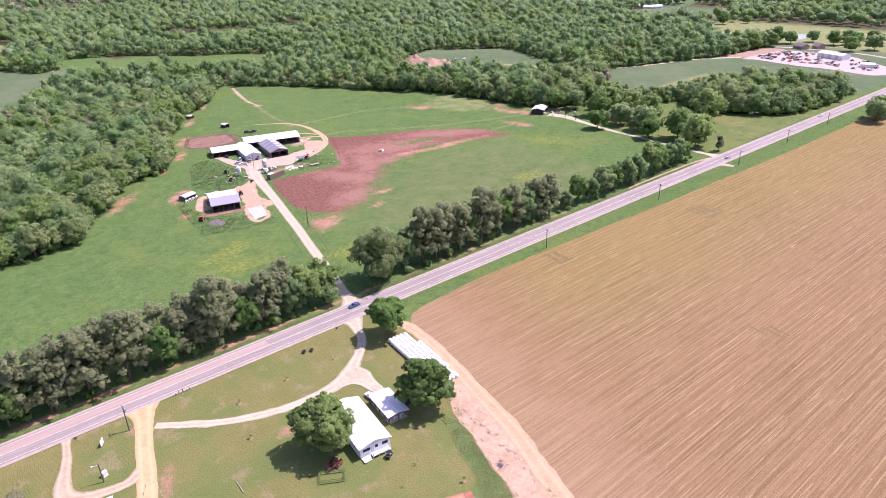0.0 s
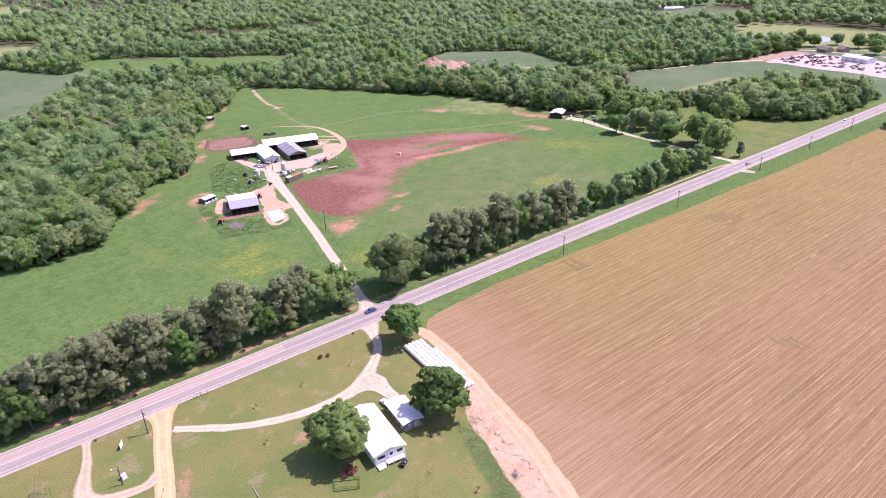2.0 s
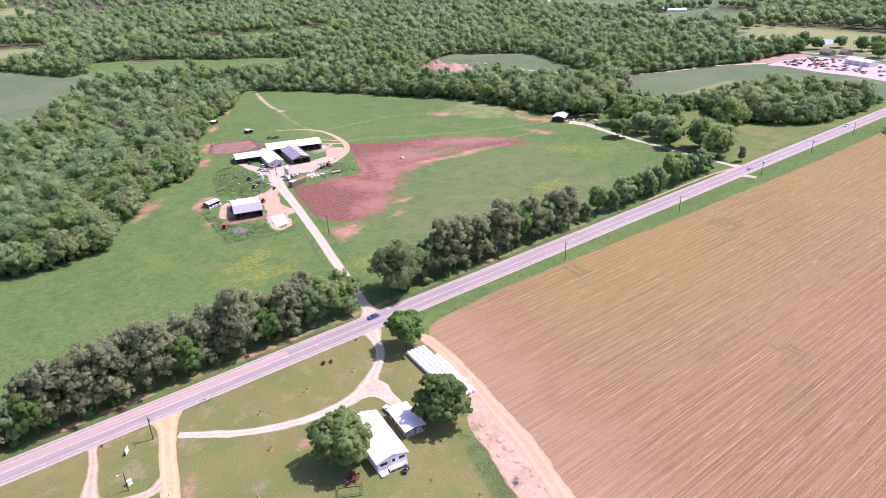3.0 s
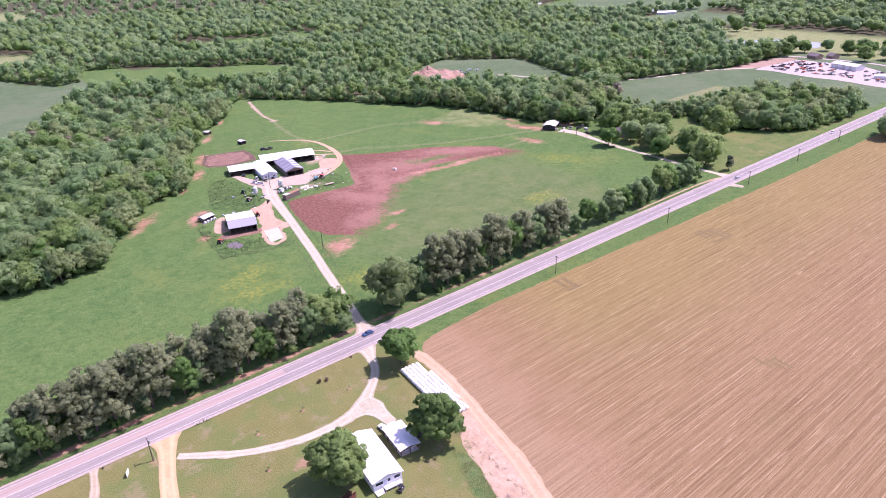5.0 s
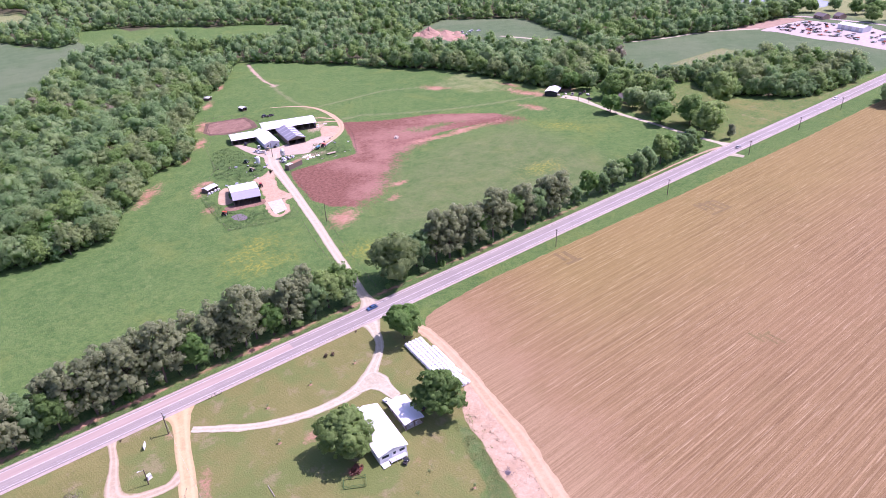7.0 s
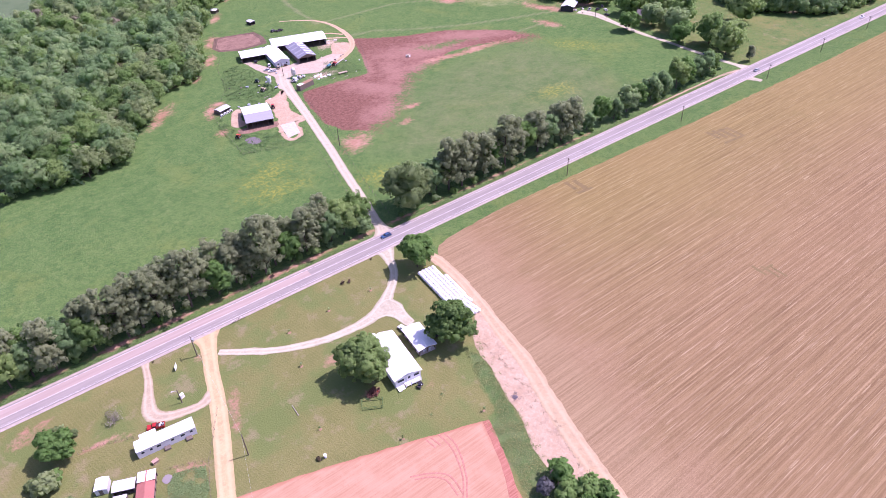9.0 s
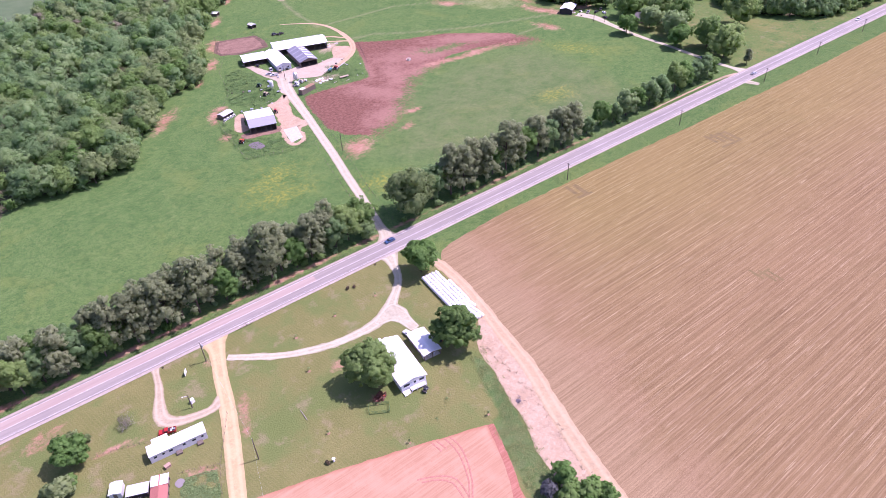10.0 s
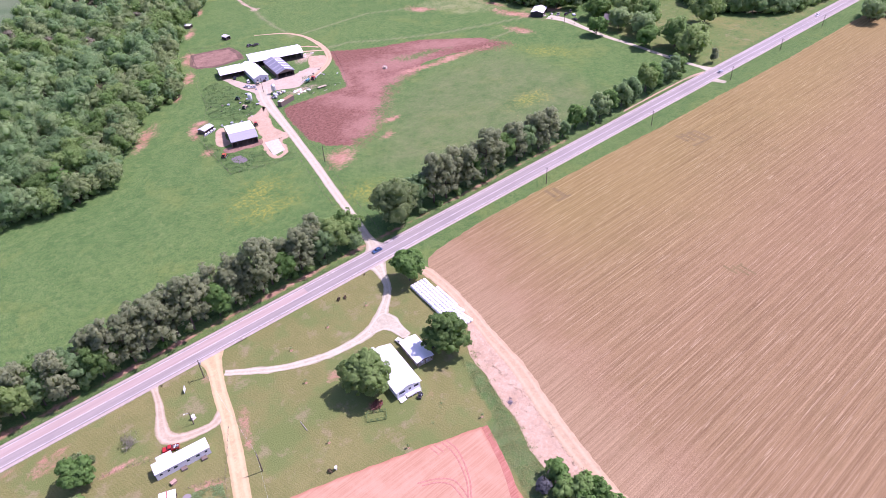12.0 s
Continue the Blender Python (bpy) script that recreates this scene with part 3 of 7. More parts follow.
BACK_FIELD = [(292, 398), (363, 458), (407, 474), (476, 405), (446, 318), (424, 258), (398, 226), (368, 246), (362, 284), (330, 332), (300, 330), (274, 352)]
WEST_FIELD = [(-700, 330), (-300, 385), (-90, 405), (-66, 422), (-38, 494), (4, 578), (44, 612), (34, 640), (37, 700), (7, 690), (-41, 790), (-300, 960), (-700, 900)]
STRIP_FIELD = [(34, 640), (40, 604), (74, 592), (111, 573), (154, 528), (200, 510), (238, 522), (262, 566), (255, 612), (226, 642), (196, 662), (160, 700), (126, 742), (53, 780), (34, 705)]
MID_FIELD = [(200, 850), (261, 800), (311, 772), (365, 768), (425, 790), (425, 868), (335, 877), (299, 898), (241, 940), (200, 930)]
NORTH_FIELD = [(-8, 1063), (18, 998), (24, 913), (-6, 862), (-60, 880), (-260, 1100)]
RIDGE_FIELD = [(20, 1640), (105, 1625), (165, 1694), (96, 1830), (20, 1850)]
EAST_FIELD = [(832, 352), (861, 318), (892, 262), (908, 238), (894, 200), (904, 170), (900, 60), (720, 62), (676, 172), (702, 192), (688, 236), (697, 268), (763, 306)]
POND = [(772, 262), (793, 243), (799, 218), (793, 187), (757, 176), (746, 190), (764, 215), (752, 240), (735, 252), (701, 253), (700, 275), (728, 292), (754, 302), (752, 275)]
FAR_FIELD = [(800, 510), (822, 425), (890, 345), (1038, 424), (1060, 512), (922, 530)]
TOP_FIELD = [(860, 750), (905, 660), (1060, 540), (1110, 500), (1290, 560), (1130, 850), (960, 850)]
GLADE = [(497, 262), (545, 232), (560, 246), (512, 276)]
CLEAR = [OPEN, MID_FIELD, GREEN_FIELD, BACK_FIELD, WEST_FIELD, STRIP_FIELD, NORTH_FIELD, EAST_FIELD, FAR_FIELD, TOP_FIELD, GLADE, RIDGE_FIELD]
TILLED = [(36.8, 161.5), (58.7, 160.1), (82.6, 158.5), (92, 179.3), (97.8, 193), (104.2, 210.9), (107.4, 220.9), (123, 209), (138, 200), (168, 188), (202, 157), (206, 134), (186, 138), (168, 150), (142, 152), (124, 143), (104, 140), (84, 120), (72.7, 111), (60, 96.4), (41, 89.6), (30, 100), (26.3, 115), (32, 149)]


def spread(lo, fine_lo, fine_hi, hi, step):
    """Coordinates at an even step in the middle, growing coarser outwards."""
    mid = list(np.arange(fine_lo, fine_hi + step, step))
    up, down, s = [], [], step
    while (up[-1] if up else mid[-1]) < hi:
        s *= 1.25
        up.append(min(hi, (up[-1] if up else mid[-1]) + s))
    s = step
    while (down[-1] if down else mid[0]) > lo:
        s *= 1.25
        down.append(max(lo, (down[-1] if down else mid[0]) - s))
    return np.array(down[::-1] + mid + up)


def soft_blob(x, y, cx, cy, rx, ry, turn=0.0):
    """1 in the middle of a patch, 0.5 at its rim, falling to 0."""
    c, s = math.cos(radians(turn)), math.sin(radians(turn))
    u, v = ((x - cx) * c + (y - cy) * s) / rx, (-(x - cx) * s + (y - cy) * c) / ry
    return np.clip(1.0 - 0.5 * np.hypot(u, v), 0, 1)


def by_rim(x, y, poly, soft=5.0):
    return np.clip(0.5 + rim_distance(x, y, poly) / (2 * soft), 0, 1)


def worn_way(x, y, points, width):
    """A faint worn line over the grass."""
    d = np.full(x.shape, 1e9)
    for (x0, y0), (x1, y1) in zip(points, points[1:]):
        dx, dy = x1 - x0, y1 - y0
        u = np.clip(((x - x0) * dx + (y - y0) * dy) / (dx * dx + dy * dy), 0, 1)
        d = np.minimum(d, np.hypot(x - x0 - u * dx, y - y0 - u * dy))
    return np.clip(1.0 - 0.5 * d / width, 0, 1)


def build_ground():
    xs, ys = spread(-4600, -165, 400, 4600, 2.5), spread(-4600, -150, 420, 4600, 2.5)
    X, Y = np.meshgrid(xs, ys)
    x, y = X.ravel(), Y.ravel()
    n, m = len(xs), len(ys)
    i = np.arange(n * m).reshape(m, n)
    faces = np.stack([i[:-1, :-1], i[:-1, 1:], i[1:, 1:], i[1:, :-1]], -1).reshape(-1, 4)
    open_to = np.max([np.clip(0.5 + (rim_distance(x, y, q) + 5.0) / 5.0, 0, 1) for q in CLEAR], 0)
    mask = {"litter": np.where(np.hypot(x, y) < 2500, 1 - open_to, 0)}
    mask["lawn"] = np.clip(0.5 + (-5.0 - y) / 4, 0, 1) * np.clip(0.5 + (-3 - 0.25 * (y + 5) - x) / 5, 0, 1)
    mask["lawn"] = np.minimum(mask["lawn"], 1 - by_rim(x, y, [(-22, -70), (-20, -75), (-25, -93), (-34, -121), (-38, -150), (-50, -150), (-44, -123), (-37, -97), (-32, -97), (-28, -84)], 2.0))
    mask["lawn"] = np.maximum(mask["lawn"], by_rim(x, y, [(262, 4), (268, 60), (275, 118), (330, 122), (366, 100), (346, 64), (382, 24), (470, 14), (560, 8), (300, 5)], 4.0) * 0.5)
    mask["hay"] = np.max([by_rim(x, y, q, 6) for q in (EAST_FIELD, NORTH_FIELD, RIDGE_FIELD)], 0)
    mask["hay"] = np.maximum(mask["hay"], 0.5 * by_rim(x, y, [(212, 248), (258, 272), (268, 224), (262, 190), (226, 205)], 6))
    mask["dull"] = np.maximum(by_rim(x, y, [(-22, -69), (-19, -75), (-25, -93), (-33, -121), (-37, -150), (-52, -150), (-45, -123), (-38, -97), (-32, -97), (-28, -84)], 2.5), 0) + by_rim(x, y, [(36, 66), (66, 20), (180, 18), (190, 40), (194, 76), (196, 127), (138, 134), (90, 116), (60, 84)], 13)
    mask["crop"] = np.max([by_rim(x, y, q, 4) for q in (GREEN_FIELD, BACK_FIELD, WEST_FIELD, FAR_FIELD, TOP_FIELD)], 0)
    fallow = by_rim(x, y, [(404, 150), (487, 150), (487, 133), (426, 112)], 2.0)
    mask["crop"] = np.minimum(mask["crop"], 1 - fallow)
    mask["crop"] = np.minimum(mask["crop"], 1 - mask["hay"])
    mask["flowers"] = np.max([0.55 * soft_blob(x, y, *q) for q in ((-26, 67, 18, 8, 0), (-22, 84, 20, 10, 20), (216, 104, 22, 9, 120), (18, 45, 10, 14, 70), (150, 60, 16, 8, 0))], 0)
    mask["tilled"] = by_rim(x, y, TILLED, np.where((y < 150) & (x > 40), 15.0, 2.2))
    mask["tilled"] = np.minimum(mask["tilled"], 1 - 0.62 * by_rim(x, y, [(118, 178), (160, 172), (176, 158), (140, 158)], 8))
    red = [(27, 84, 13, 8, 35), (233, 147, 11, 6, 100), (212, 244, 13, 6, 110), (256, 176, 22, 7, 105), (281, 163, 16, 7, 130), (-10, 180, 5, 3.5, 0), (-20, 164, 3, 4, 0), (-23, 142, 4, 5, 0), (26, 283, 4, 9, -20), (10, 245, 5, 2.5, -40), (-16, 173, 11, 4.5, 70), (-42, 186, 16, 5, 52), (-6, 224, 8, 2.5, 60),
           (14, 252, 10, 4, 60), (31, 290, 8, 5, 60), (52, 336, 12, 4, 55), (80, 380, 10, 3, 55), (28, 278, 10, 7, 50), (140, 146, 30, 4, -8), (165, 144, 30, 4, -5), (75, 100, 8, 3, 0), (62, 86, 6, 3, 20),
           (-60.8, -45, 3.5, 2.4, 0), (-94.2, -41, 2.0, 7.5, -20), (-97, -49, 1.8, 5, -20), (-144, -10, 3, 1.4, -20), (-150, -10.5, 3.4, 2.2, 20), (-160, -8, 5, 1.6, 0), (-38, -68.3, 1.0, 0.7, 0), (-62, -44.5, 2.2, 1.2, 20), (-150, -14, 7, 2.5, 0), (-133, -30.4, 9, 1.5, -12), (-96, -47.4, 1.0, 3.4, -20), (-58, -65, 4, 2.2, 20), (-113, -56, 7, 2, -25), (-41, -75, 1.6, 0.8, 0), (-96, -15, 1.4, 2.4, 0),
           (150, 143.5, 18, 2.2, -8), (214, 240, 12, 4, -45), (262, 205, 4, 14, 10), (345, 420, 26, 16, 40), (350, 385, 22, 14, 100), (635, 176, 46, 8, -15), (410, 296, 10, 6, 110)]
    mask["soil"] = np.max([0.72 * soft_blob(x, y, *q) for q in red], 0) * np.where(y < -6, 0.9, 1.0)
    bank = np.clip(1 - 0.5 * np.abs(y - 9.8) / 1.7, 0, 1) * np.where(x > -5, 0.82, 1.0) * ((x > -175) & (x < 128))
    patchy = 0.5 + 0.28 * np.sin(x * 0.31) + 0.22 * np.sin(x * 0.113 + 1.0)
    mask["dry"] = np.max([soft_blob(x, y, *q) for q in ((128, 168, 30, 13, -20), (176, 168, 30, 9, -30), (97, 150, 8, 24, -25), (112, 146, 16, 8, 0), (76, 132, 9, 26, 30), (60, 106, 16, 9, 30), (88, 172, 5, 18, -20))], 0)
    mask["soil"] = np.maximum(mask["soil"], (0.45 + 0.33 * patchy) * bank)
    ways = [[(118, 353), (118, 374), (124, 405), (134, 444)], [(106, 268), (108, 300), (112, 333), (118, 353)], [(110, 227), (128, 225), (147, 210), (181, 190), (219, 175), (252, 165)], [(107, 267), (125, 268), (175, 268), (212, 250), (245, 215)], [(233, 150), (218, 150), (206, 150)]]
    mask["dirt"] = 0.9 * worn_way(x, y, ways[0], 1.5)
    mask["worn"] = np.max([np.clip(2.2 * worn_way(x, y, q, w) - 0.9, 0, 0.55) for q, w in zip(ways[1:], (1.8, 1.6, 1.2, 1.6))], 0)
    mask["worn"] = np.maximum(mask["worn"], 0.85 * fallow)
    mask["dirt"] = np.maximum(mask["dirt"], np.max([0.8 * soft_blob(x, y, *q) for q in ((118, 351, 4, 3, 0), (60, 177, 8, 5, 0), (90, 224, 10, 5, 40),)], 0))
    me = mesh_of("ground", np.stack([x, y, np.zeros_like(x)], 1), faces, (LAND,), mask)
    tagged(new("ground", me), "rolling farmland with green pasture, mown lawn and red soil", "ground", kind="structure")


build_ground()


def field_outline():
    """The stubble field, from the road's verge to beyond the view."""
    return [(2.0, -22.5), (3.5, -19.5), (6.5, -17), (11, -15.4), (20, -14.2), (46, -13), (97, -14.5), (183, -18), (300, -21), (420, -21.5), (900, -22), (2300, -22), (2300, -1600), (60, -1600), (-32, -300), (-25, -143), (-20, -118), (-14, -102), (-8.2, -84), (-3.4, -53), (0.8, -30)]


patch("stubble_field", field_outline(), STUBBLE, 0.05, "harvested tan stubble field sown in long straight rows", 0.7, 3.0, 2.0, False)
patch("red_garden", [(-37.6, -96.6), (-60, -88.5), (-83, -80.6), (-110, -72.5), (-150, -90), (-140, -170), (-64, -170), (-46, -124)], GARDEN, 0.06, "freshly tilled bright red garden plot beside the lawn", 0.3, 2.0, 1.2, False)
ribbon("garden_edge", [(-36.6, -97.2, 2.0), (-39.5, -105, 2.2), (-43, -113.5, 2.4), (-47.3, -121.5, 2.6), (-52, -131, 2.6), (-70, -168, 2.6)], FURROW, 0.085, "dark red furrowed rim of the garden plot", 0.25)
for way in ([(-49.4, -92.8), (-49.2, -98.5), (-52.7, -107.1), (-56.7, -112.6), (-64, -121)], [(-51.0, -92.2), (-50.9, -98.8), (-54.2, -107.6), (-58.2, -113), (-65, -121.5)], [(-53.4, -91.5), (-52.8, -95.6)], [(-55, -91), (-54.5, -95.4)], [(-66, -98.5), (-60.5, -101.4), (-57, -105.5), (-57.6, -112)], [(-65.5, -100), (-61, -102.6), (-58.6, -106), (-59, -111.6)]):
    ribbon("wheel_mark", [(*q, 0.55) for q in way], PRESSED, 0.1, "pressed tractor wheel mark in the red plot", 0.12)
patch("bare_earth", [(-5, -57), (-8.5, -76), (-13, -98), (-20, -115), (-25, -132), (-27, -146), (-38, -148), (-34.5, -122), (-32, -112), (-27.6, -103), (-25.4, -93), (-21.6, -82), (-20, -74), (-18, -69), (-12, -62)], PINK, 0.07, "bare pinkish earth strip beside the field track", 0.7, 1.5, 1.2)
ribbon("field_track", [(-6, -13, 3), (-0.5, -21, 4.5), (-0.2, -32, 4.6), (-2.0, -47, 4.6), (-7.6, -72, 5.4), (-11, -88, 6), (-16.5, -104, 6.2), (-20.8, -118, 6.2), (-24.8, -134, 6), (-26.5, -146, 6), (-29, -180, 6), (-35, -300, 6)], TRACK, 0.09, "sandy dirt track along the edge of the stubble field")

for i, (x, y, l, w) in enumerate(((171.5, -33.5, 2.2, 9), (175, -35, 2.4, 10), (179, -37, 2.4, 11), (183, -38, 2.0, 10), (176, -43, 15, 1.6), (178, -33, 13, 1.6), (90.5, -109.5, 1.0, 7), (93, -112.5, 1.2, 8), (95.6, -114.5, 1.0, 7), (94.5, -110.5, 6, 0.9), (81, -20, 2.2, 8), (85, -22, 2.4, 9), (83, -27, 9, 1.8))):
    c, s = math.cos(radians(-5)), math.sin(radians(-5))
    patch("weedy_mark", [(x + a * l / 2 * c - b * w / 2 * s, y + a * l / 2 * s + b * w / 2 * c) for a, b in ((-1, -1), (1, -1), (1, 1), (-1, 1))], SPROUT, 0.062 + 0.004 * i, "faint greenish wheel mark across the stubble", 0.35, 0.8, 0.3, False)

# the road, with its lines
ROAD_X = [-4200, -600, -200, -120, -60, 0, 60, 120, 200, 300, 400, 600, 1400, 4200]


def strip(name, y0, y1, z, material, parent=None, xs=ROAD_X, label=""):
    xs = np.array(xs, float)
    v = np.concatenate([np.stack([xs, np.full_like(xs, w), np.full_like(xs, z)], 1) for w in (y0, y1)])
    n = len(xs)
    f = [(i, i + 1, n + i + 1, n + i) for i in range(n - 1)]
    ob = new(name, mesh_of(name, v, f, (material,)))
    ob.parent = parent
    return tagged(ob, label) if label else ob


road = tagged(strip("road", -4.3, 4.9, 0.105, ASPHALT), "two-lane grey asphalt country road with white edge lines", "road", kind="structure")
strip("shoulder", -5.5, -4.3, 0.095, SHOULDER, road, label="pale crumbling gravel shoulder")
strip("shoulder", 4.9, 5.9, 0.095, SHOULDER, road, label="pale crumbling gravel shoulder")
strip("worn_lane", 0.32, 4.0, 0.109, WORN, road, [-2200, -190, -130, -92, -44], "sun-bleached pinkish asphalt lane")
strip("edge_line", -3.62, -3.42, 0.116, PAINT, road)
strip("edge_line", 4.02, 4.22, 0.116, PAINT, road)
strip("centre_line", 0.10, 0.32, 0.116, PAINT, road)

ribbon("clay_drive", [(-90, -4.4, 12), (-90.5, -8, 7.5), (-92, -14, 5.4), (-95, -24, 5.0), (-98, -36, 5.2), (-103, -52, 5.4), (-108.5, -68, 5.2), (-121, -105, 5.2), (-150, -190, 5.2)], CLAY, 0.085, "orange clay driveway running off the road", 0.22)
ribbon("gravel_drive", [(-89.5, -16.4, 2.8), (-84, -20.8, 3.4), (-74, -28, 3.4), (-66, -32, 3.4), (-57, -35, 3.6), (-48, -36.2, 4.0), (-40, -36, 5.0), (-32.5, -33.5, 6.0), (-26.5, -28.5, 4.4), (-21, -23.5, 3.6), (-17.3, -18, 3.4), (-15, -12, 4.2), (-13.5, -7.5, 6.5), (-13, -4.4, 10)], GRAVEL, 0.088, "curving pale gravel driveway to the white house")
patch("gravel_apron", [(-40, -35.5), (-35, -32.4), (-29, -30.5), (-26.6, -36), (-27.4, -42), (-27.8, -47.4), (-31.6, -47.4), (-32.1, -44), (-32.6, -41), (-34.5, -38.6), (-39, -37.6)], GRAVEL, 0.094, "pale gravel apron in front of the carport", 0.6, 1.4, 1.2)
ribbon("loop_drive", [(-111.3, -4.4, 3.6), (-112.0, -8.0, 2.4), (-113.3, -14.5, 2.8), (-115.5, -21.6, 3.9), (-116.9, -27.3, 5.2), (-115.6, -31.0, 5.0), (-111.8, -33.4, 4.0), (-107.4, -34.5, 3.5), (-103.6, -35.1, 3.4), (-100.4, -34.2, 4.2), (-98.0, -32.6, 5.0)], LOOP, 0.083, "worn gravel loop drive by the mobile home", 0.3)
ribbon("farm_lane", [(-6, 4.8, 11), (-5, 9, 6), (-3.5, 17, 4.4), (1, 34, 4.4), (6.5, 58, 4.6), (12.5, 82, 4.8), (18.5, 108, 5.0), (24, 132, 5.2), (29, 156, 6), (34, 178, 7.5), (41, 196, 9)], LANE, 0.087, "pale gravel farm lane leading to the barns", 0.22)
patch("farm_yard", [(34.3, 196), (31.5, 186.2), (28.4, 174.9), (33.6, 171.4), (39.2, 183.1), (45.7, 188.6), (57.7, 182.7), (63.9, 183.4), (76, 188), (88, 197), (82.8, 204), (76, 204), (66.5, 202.1), (57.8, 206.9), (50.7, 206.6), (44.7, 207), (40.3, 209), (37.6, 216), (34.5, 227), (31, 237), (28.6, 236), (29.8, 225.4), (31, 209)], YARD, 0.078, "pale dusty farmyard between the barns", 0.6, 1.6, 1.2)
patch("rubble_ground", [(91.8, 221.3), (96.9, 220.5), (102, 215.5), (97.6, 205.3), (88.5, 197.8), (80.8, 197.0), (83.8, 207.2)], PINK, 0.074, "bare pinkish ground under the rubble heap", 0.8, 1.6, 2.0)
ribbon("ring_track", [(70, 186, 5), (86, 195, 4.6), (99, 206, 4.2), (108, 223, 4.0), (112, 244, 3.6), (112, 262, 3.0), (107, 276, 2.4), (98, 285, 1.8), (86, 293, 1.0)], TRACK, 0.081, "sandy track looping round the barns")
ribbon("ring_spur", [(108, 224.5, 2.2), (100.2, 230.6, 2.0), (93.5, 235.5, 1.6)], TRACK, 0.084, "short sandy track to the barn")
ribbon("ring_spur", [(108, 233, 2.2), (103.1, 240.6, 2.2), (96, 246.4, 1.6)], TRACK, 0.085, "short sandy track to the barn")
patch("barn_apron", [(30.5, 172.5), (26.5, 171.8), (22.1, 167.5), (14.5, 165.3), (13.0, 155.1), (9.4, 143.3), (7.8, 136.7), (4.0, 128.4), (0.6, 119.2), (0.8, 111), (3.9, 107.4), (10.2, 109.6), (13.2, 116.6), (14.8, 124.6), (19.6, 125.2), (21.5, 130.1), (20.0, 138.6), (20.8, 146.1), (24.3, 156.2), (28.2, 165.7)], PINK, 0.075, "pinkish dirt apron by the machinery barn", 1.1, 1.4, 3.0)
patch("barn_front", [(-14.5, 139.2), (-15, 133.6), (-6.2, 130.6), (4.6, 129.2), (7.6, 133.5), (4.3, 136.7), (-6.3, 139.0)], PEN, 0.072, "trampled brown earth before the open barn", 0.8, 1.4, 2.0)
patch("barn_side", [(-5.4, 165.4), (-10.8, 158.3), (-14.9, 147.6), (-13.9, 142.4), (-7.8, 142.9), (-7.5, 149.5), (-5.0, 156.3), (-2.3, 164.0)], PINK, 0.073, "worn pinkish earth loop beside the barn", 0.8, 1.4, 2.0)
patch("pen_bank", [(24.6, 263), (23.4, 272), (32.4, 291.2), (37, 291.6), (61, 285), (62, 270), (58.4, 255.6), (46, 255.2), (36.4, 255.6)], MUCK, 0.072, "wet dark mud bank round the cattle pen", 0.5, 2.0, 1.0, False)
patch("holding_pen", [(26.5, 264.5), (25.4, 272), (34, 289), (48, 287), (59, 282), (58.6, 269), (55.6, 258.4), (46, 257.8), (38, 258)], PEN, 0.078, "trampled red-brown cattle pen ground", 0.5, 2.0, 1.6, False)
ribbon("house_drive", [(262, 4.8, 9), (261.5, 12, 4.4), (261, 26, 3.6), (262, 44, 3.4), (263.5, 66, 3.6), (264, 90, 4.0), (268, 118, 5.0), (271, 136, 8.0), (268, 150, 10)], GRAVEL, 0.086, "pale gravel drive to the farmhouse among trees")
ribbon("bank_path", [(256, 5.5, 2.6), (247, 7.5, 2.4), (232, 8.6, 1.6), (205, 8.8, 1.4), (176, 8.6, 1.2)], PINK, 0.084, "worn dirt path along the wooded bank")
ribbon("field_crossing", [(249, -4.6, 6), (251, -12, 4)], LANE, 0.086, "short gravel crossing from road to field")
ribbon("far_lane", [(440, 238, 4), (470, 224, 4.4), (499, 213, 4.6), (550, 198, 5), (594, 168, 6)], LANE, 0.09, "pale far lane along the green field", 0.5)
ribbon("quarry_lane", [(388, 352, 4), (396, 332, 4.5), (406, 304, 4.5), (416, 280, 4)], GRAVEL, 0.09, "pale lane beside the far field", 0.5)
patch("gravel_lot", [(588, 163), (590, 146), (583, 107), (585, 76), (580, 33), (610, 24), (648, 59), (671, 94), (668, 123), (666, 153), (639, 160)], LOT, 0.085, "wide white gravel equipment lot", 0.8, 4.0, 4.0)
patch("bare_plot", [(578, 184), (606, 190), (661, 179), (671, 158), (640, 161), (599, 165)], PLOT, 0.08, "bare brown earth beside the equipment lot", 1.0, 4.0, 4.0)
ribbon("far_road", [(664, 190, 5), (684, 168, 5.5), (690, 130, 5.5), (690, 80, 5.5), (660, 6, 6)], LOT, 0.09, "pale road behind the equipment lot", 0.3)
tagged(patch("pond", POND, WATER, 0.06, "still grey pond between trees", 0.5, 4.0, 3.0), category="water")


# ---------------------------------------------------------------- trees
def ball_points(rng, n):
    p = rng.normal(size=(n, 3))
    return p / np.linalg.norm(p, axis=1)[:, None]


def leaf_quads(rng, at, normal, size, loose):
    """Ragged four-cornered leaf clumps, facing roughly along the normals."""
    n = len(at)
    d = normal + loose * rng.normal(size=(n, 3))
    d /= np.linalg.norm(d, axis=1)[:, None]
    u = np.cross(d, rng.normal(size=(n, 3)))
    u /= np.linalg.norm(u, axis=1)[:, None]
    v = np.cross(d, u)
    s = size * rng.uniform(0.6, 1.35, (n, 1))
    corners = []
    for a, b in ((-1, -1), (1, -1), (1, 1), (-1, 1)):
        ja, jb = rng.uniform(0.35, 0.75, (n, 1)), rng.uniform(0.35, 0.75, (n, 1))
        corners.append(at + u * s * a * ja + v * s * b * jb)
    return np.stack(corners, 1).reshape(-1, 3), np.arange(4 * n).reshape(n, 4)


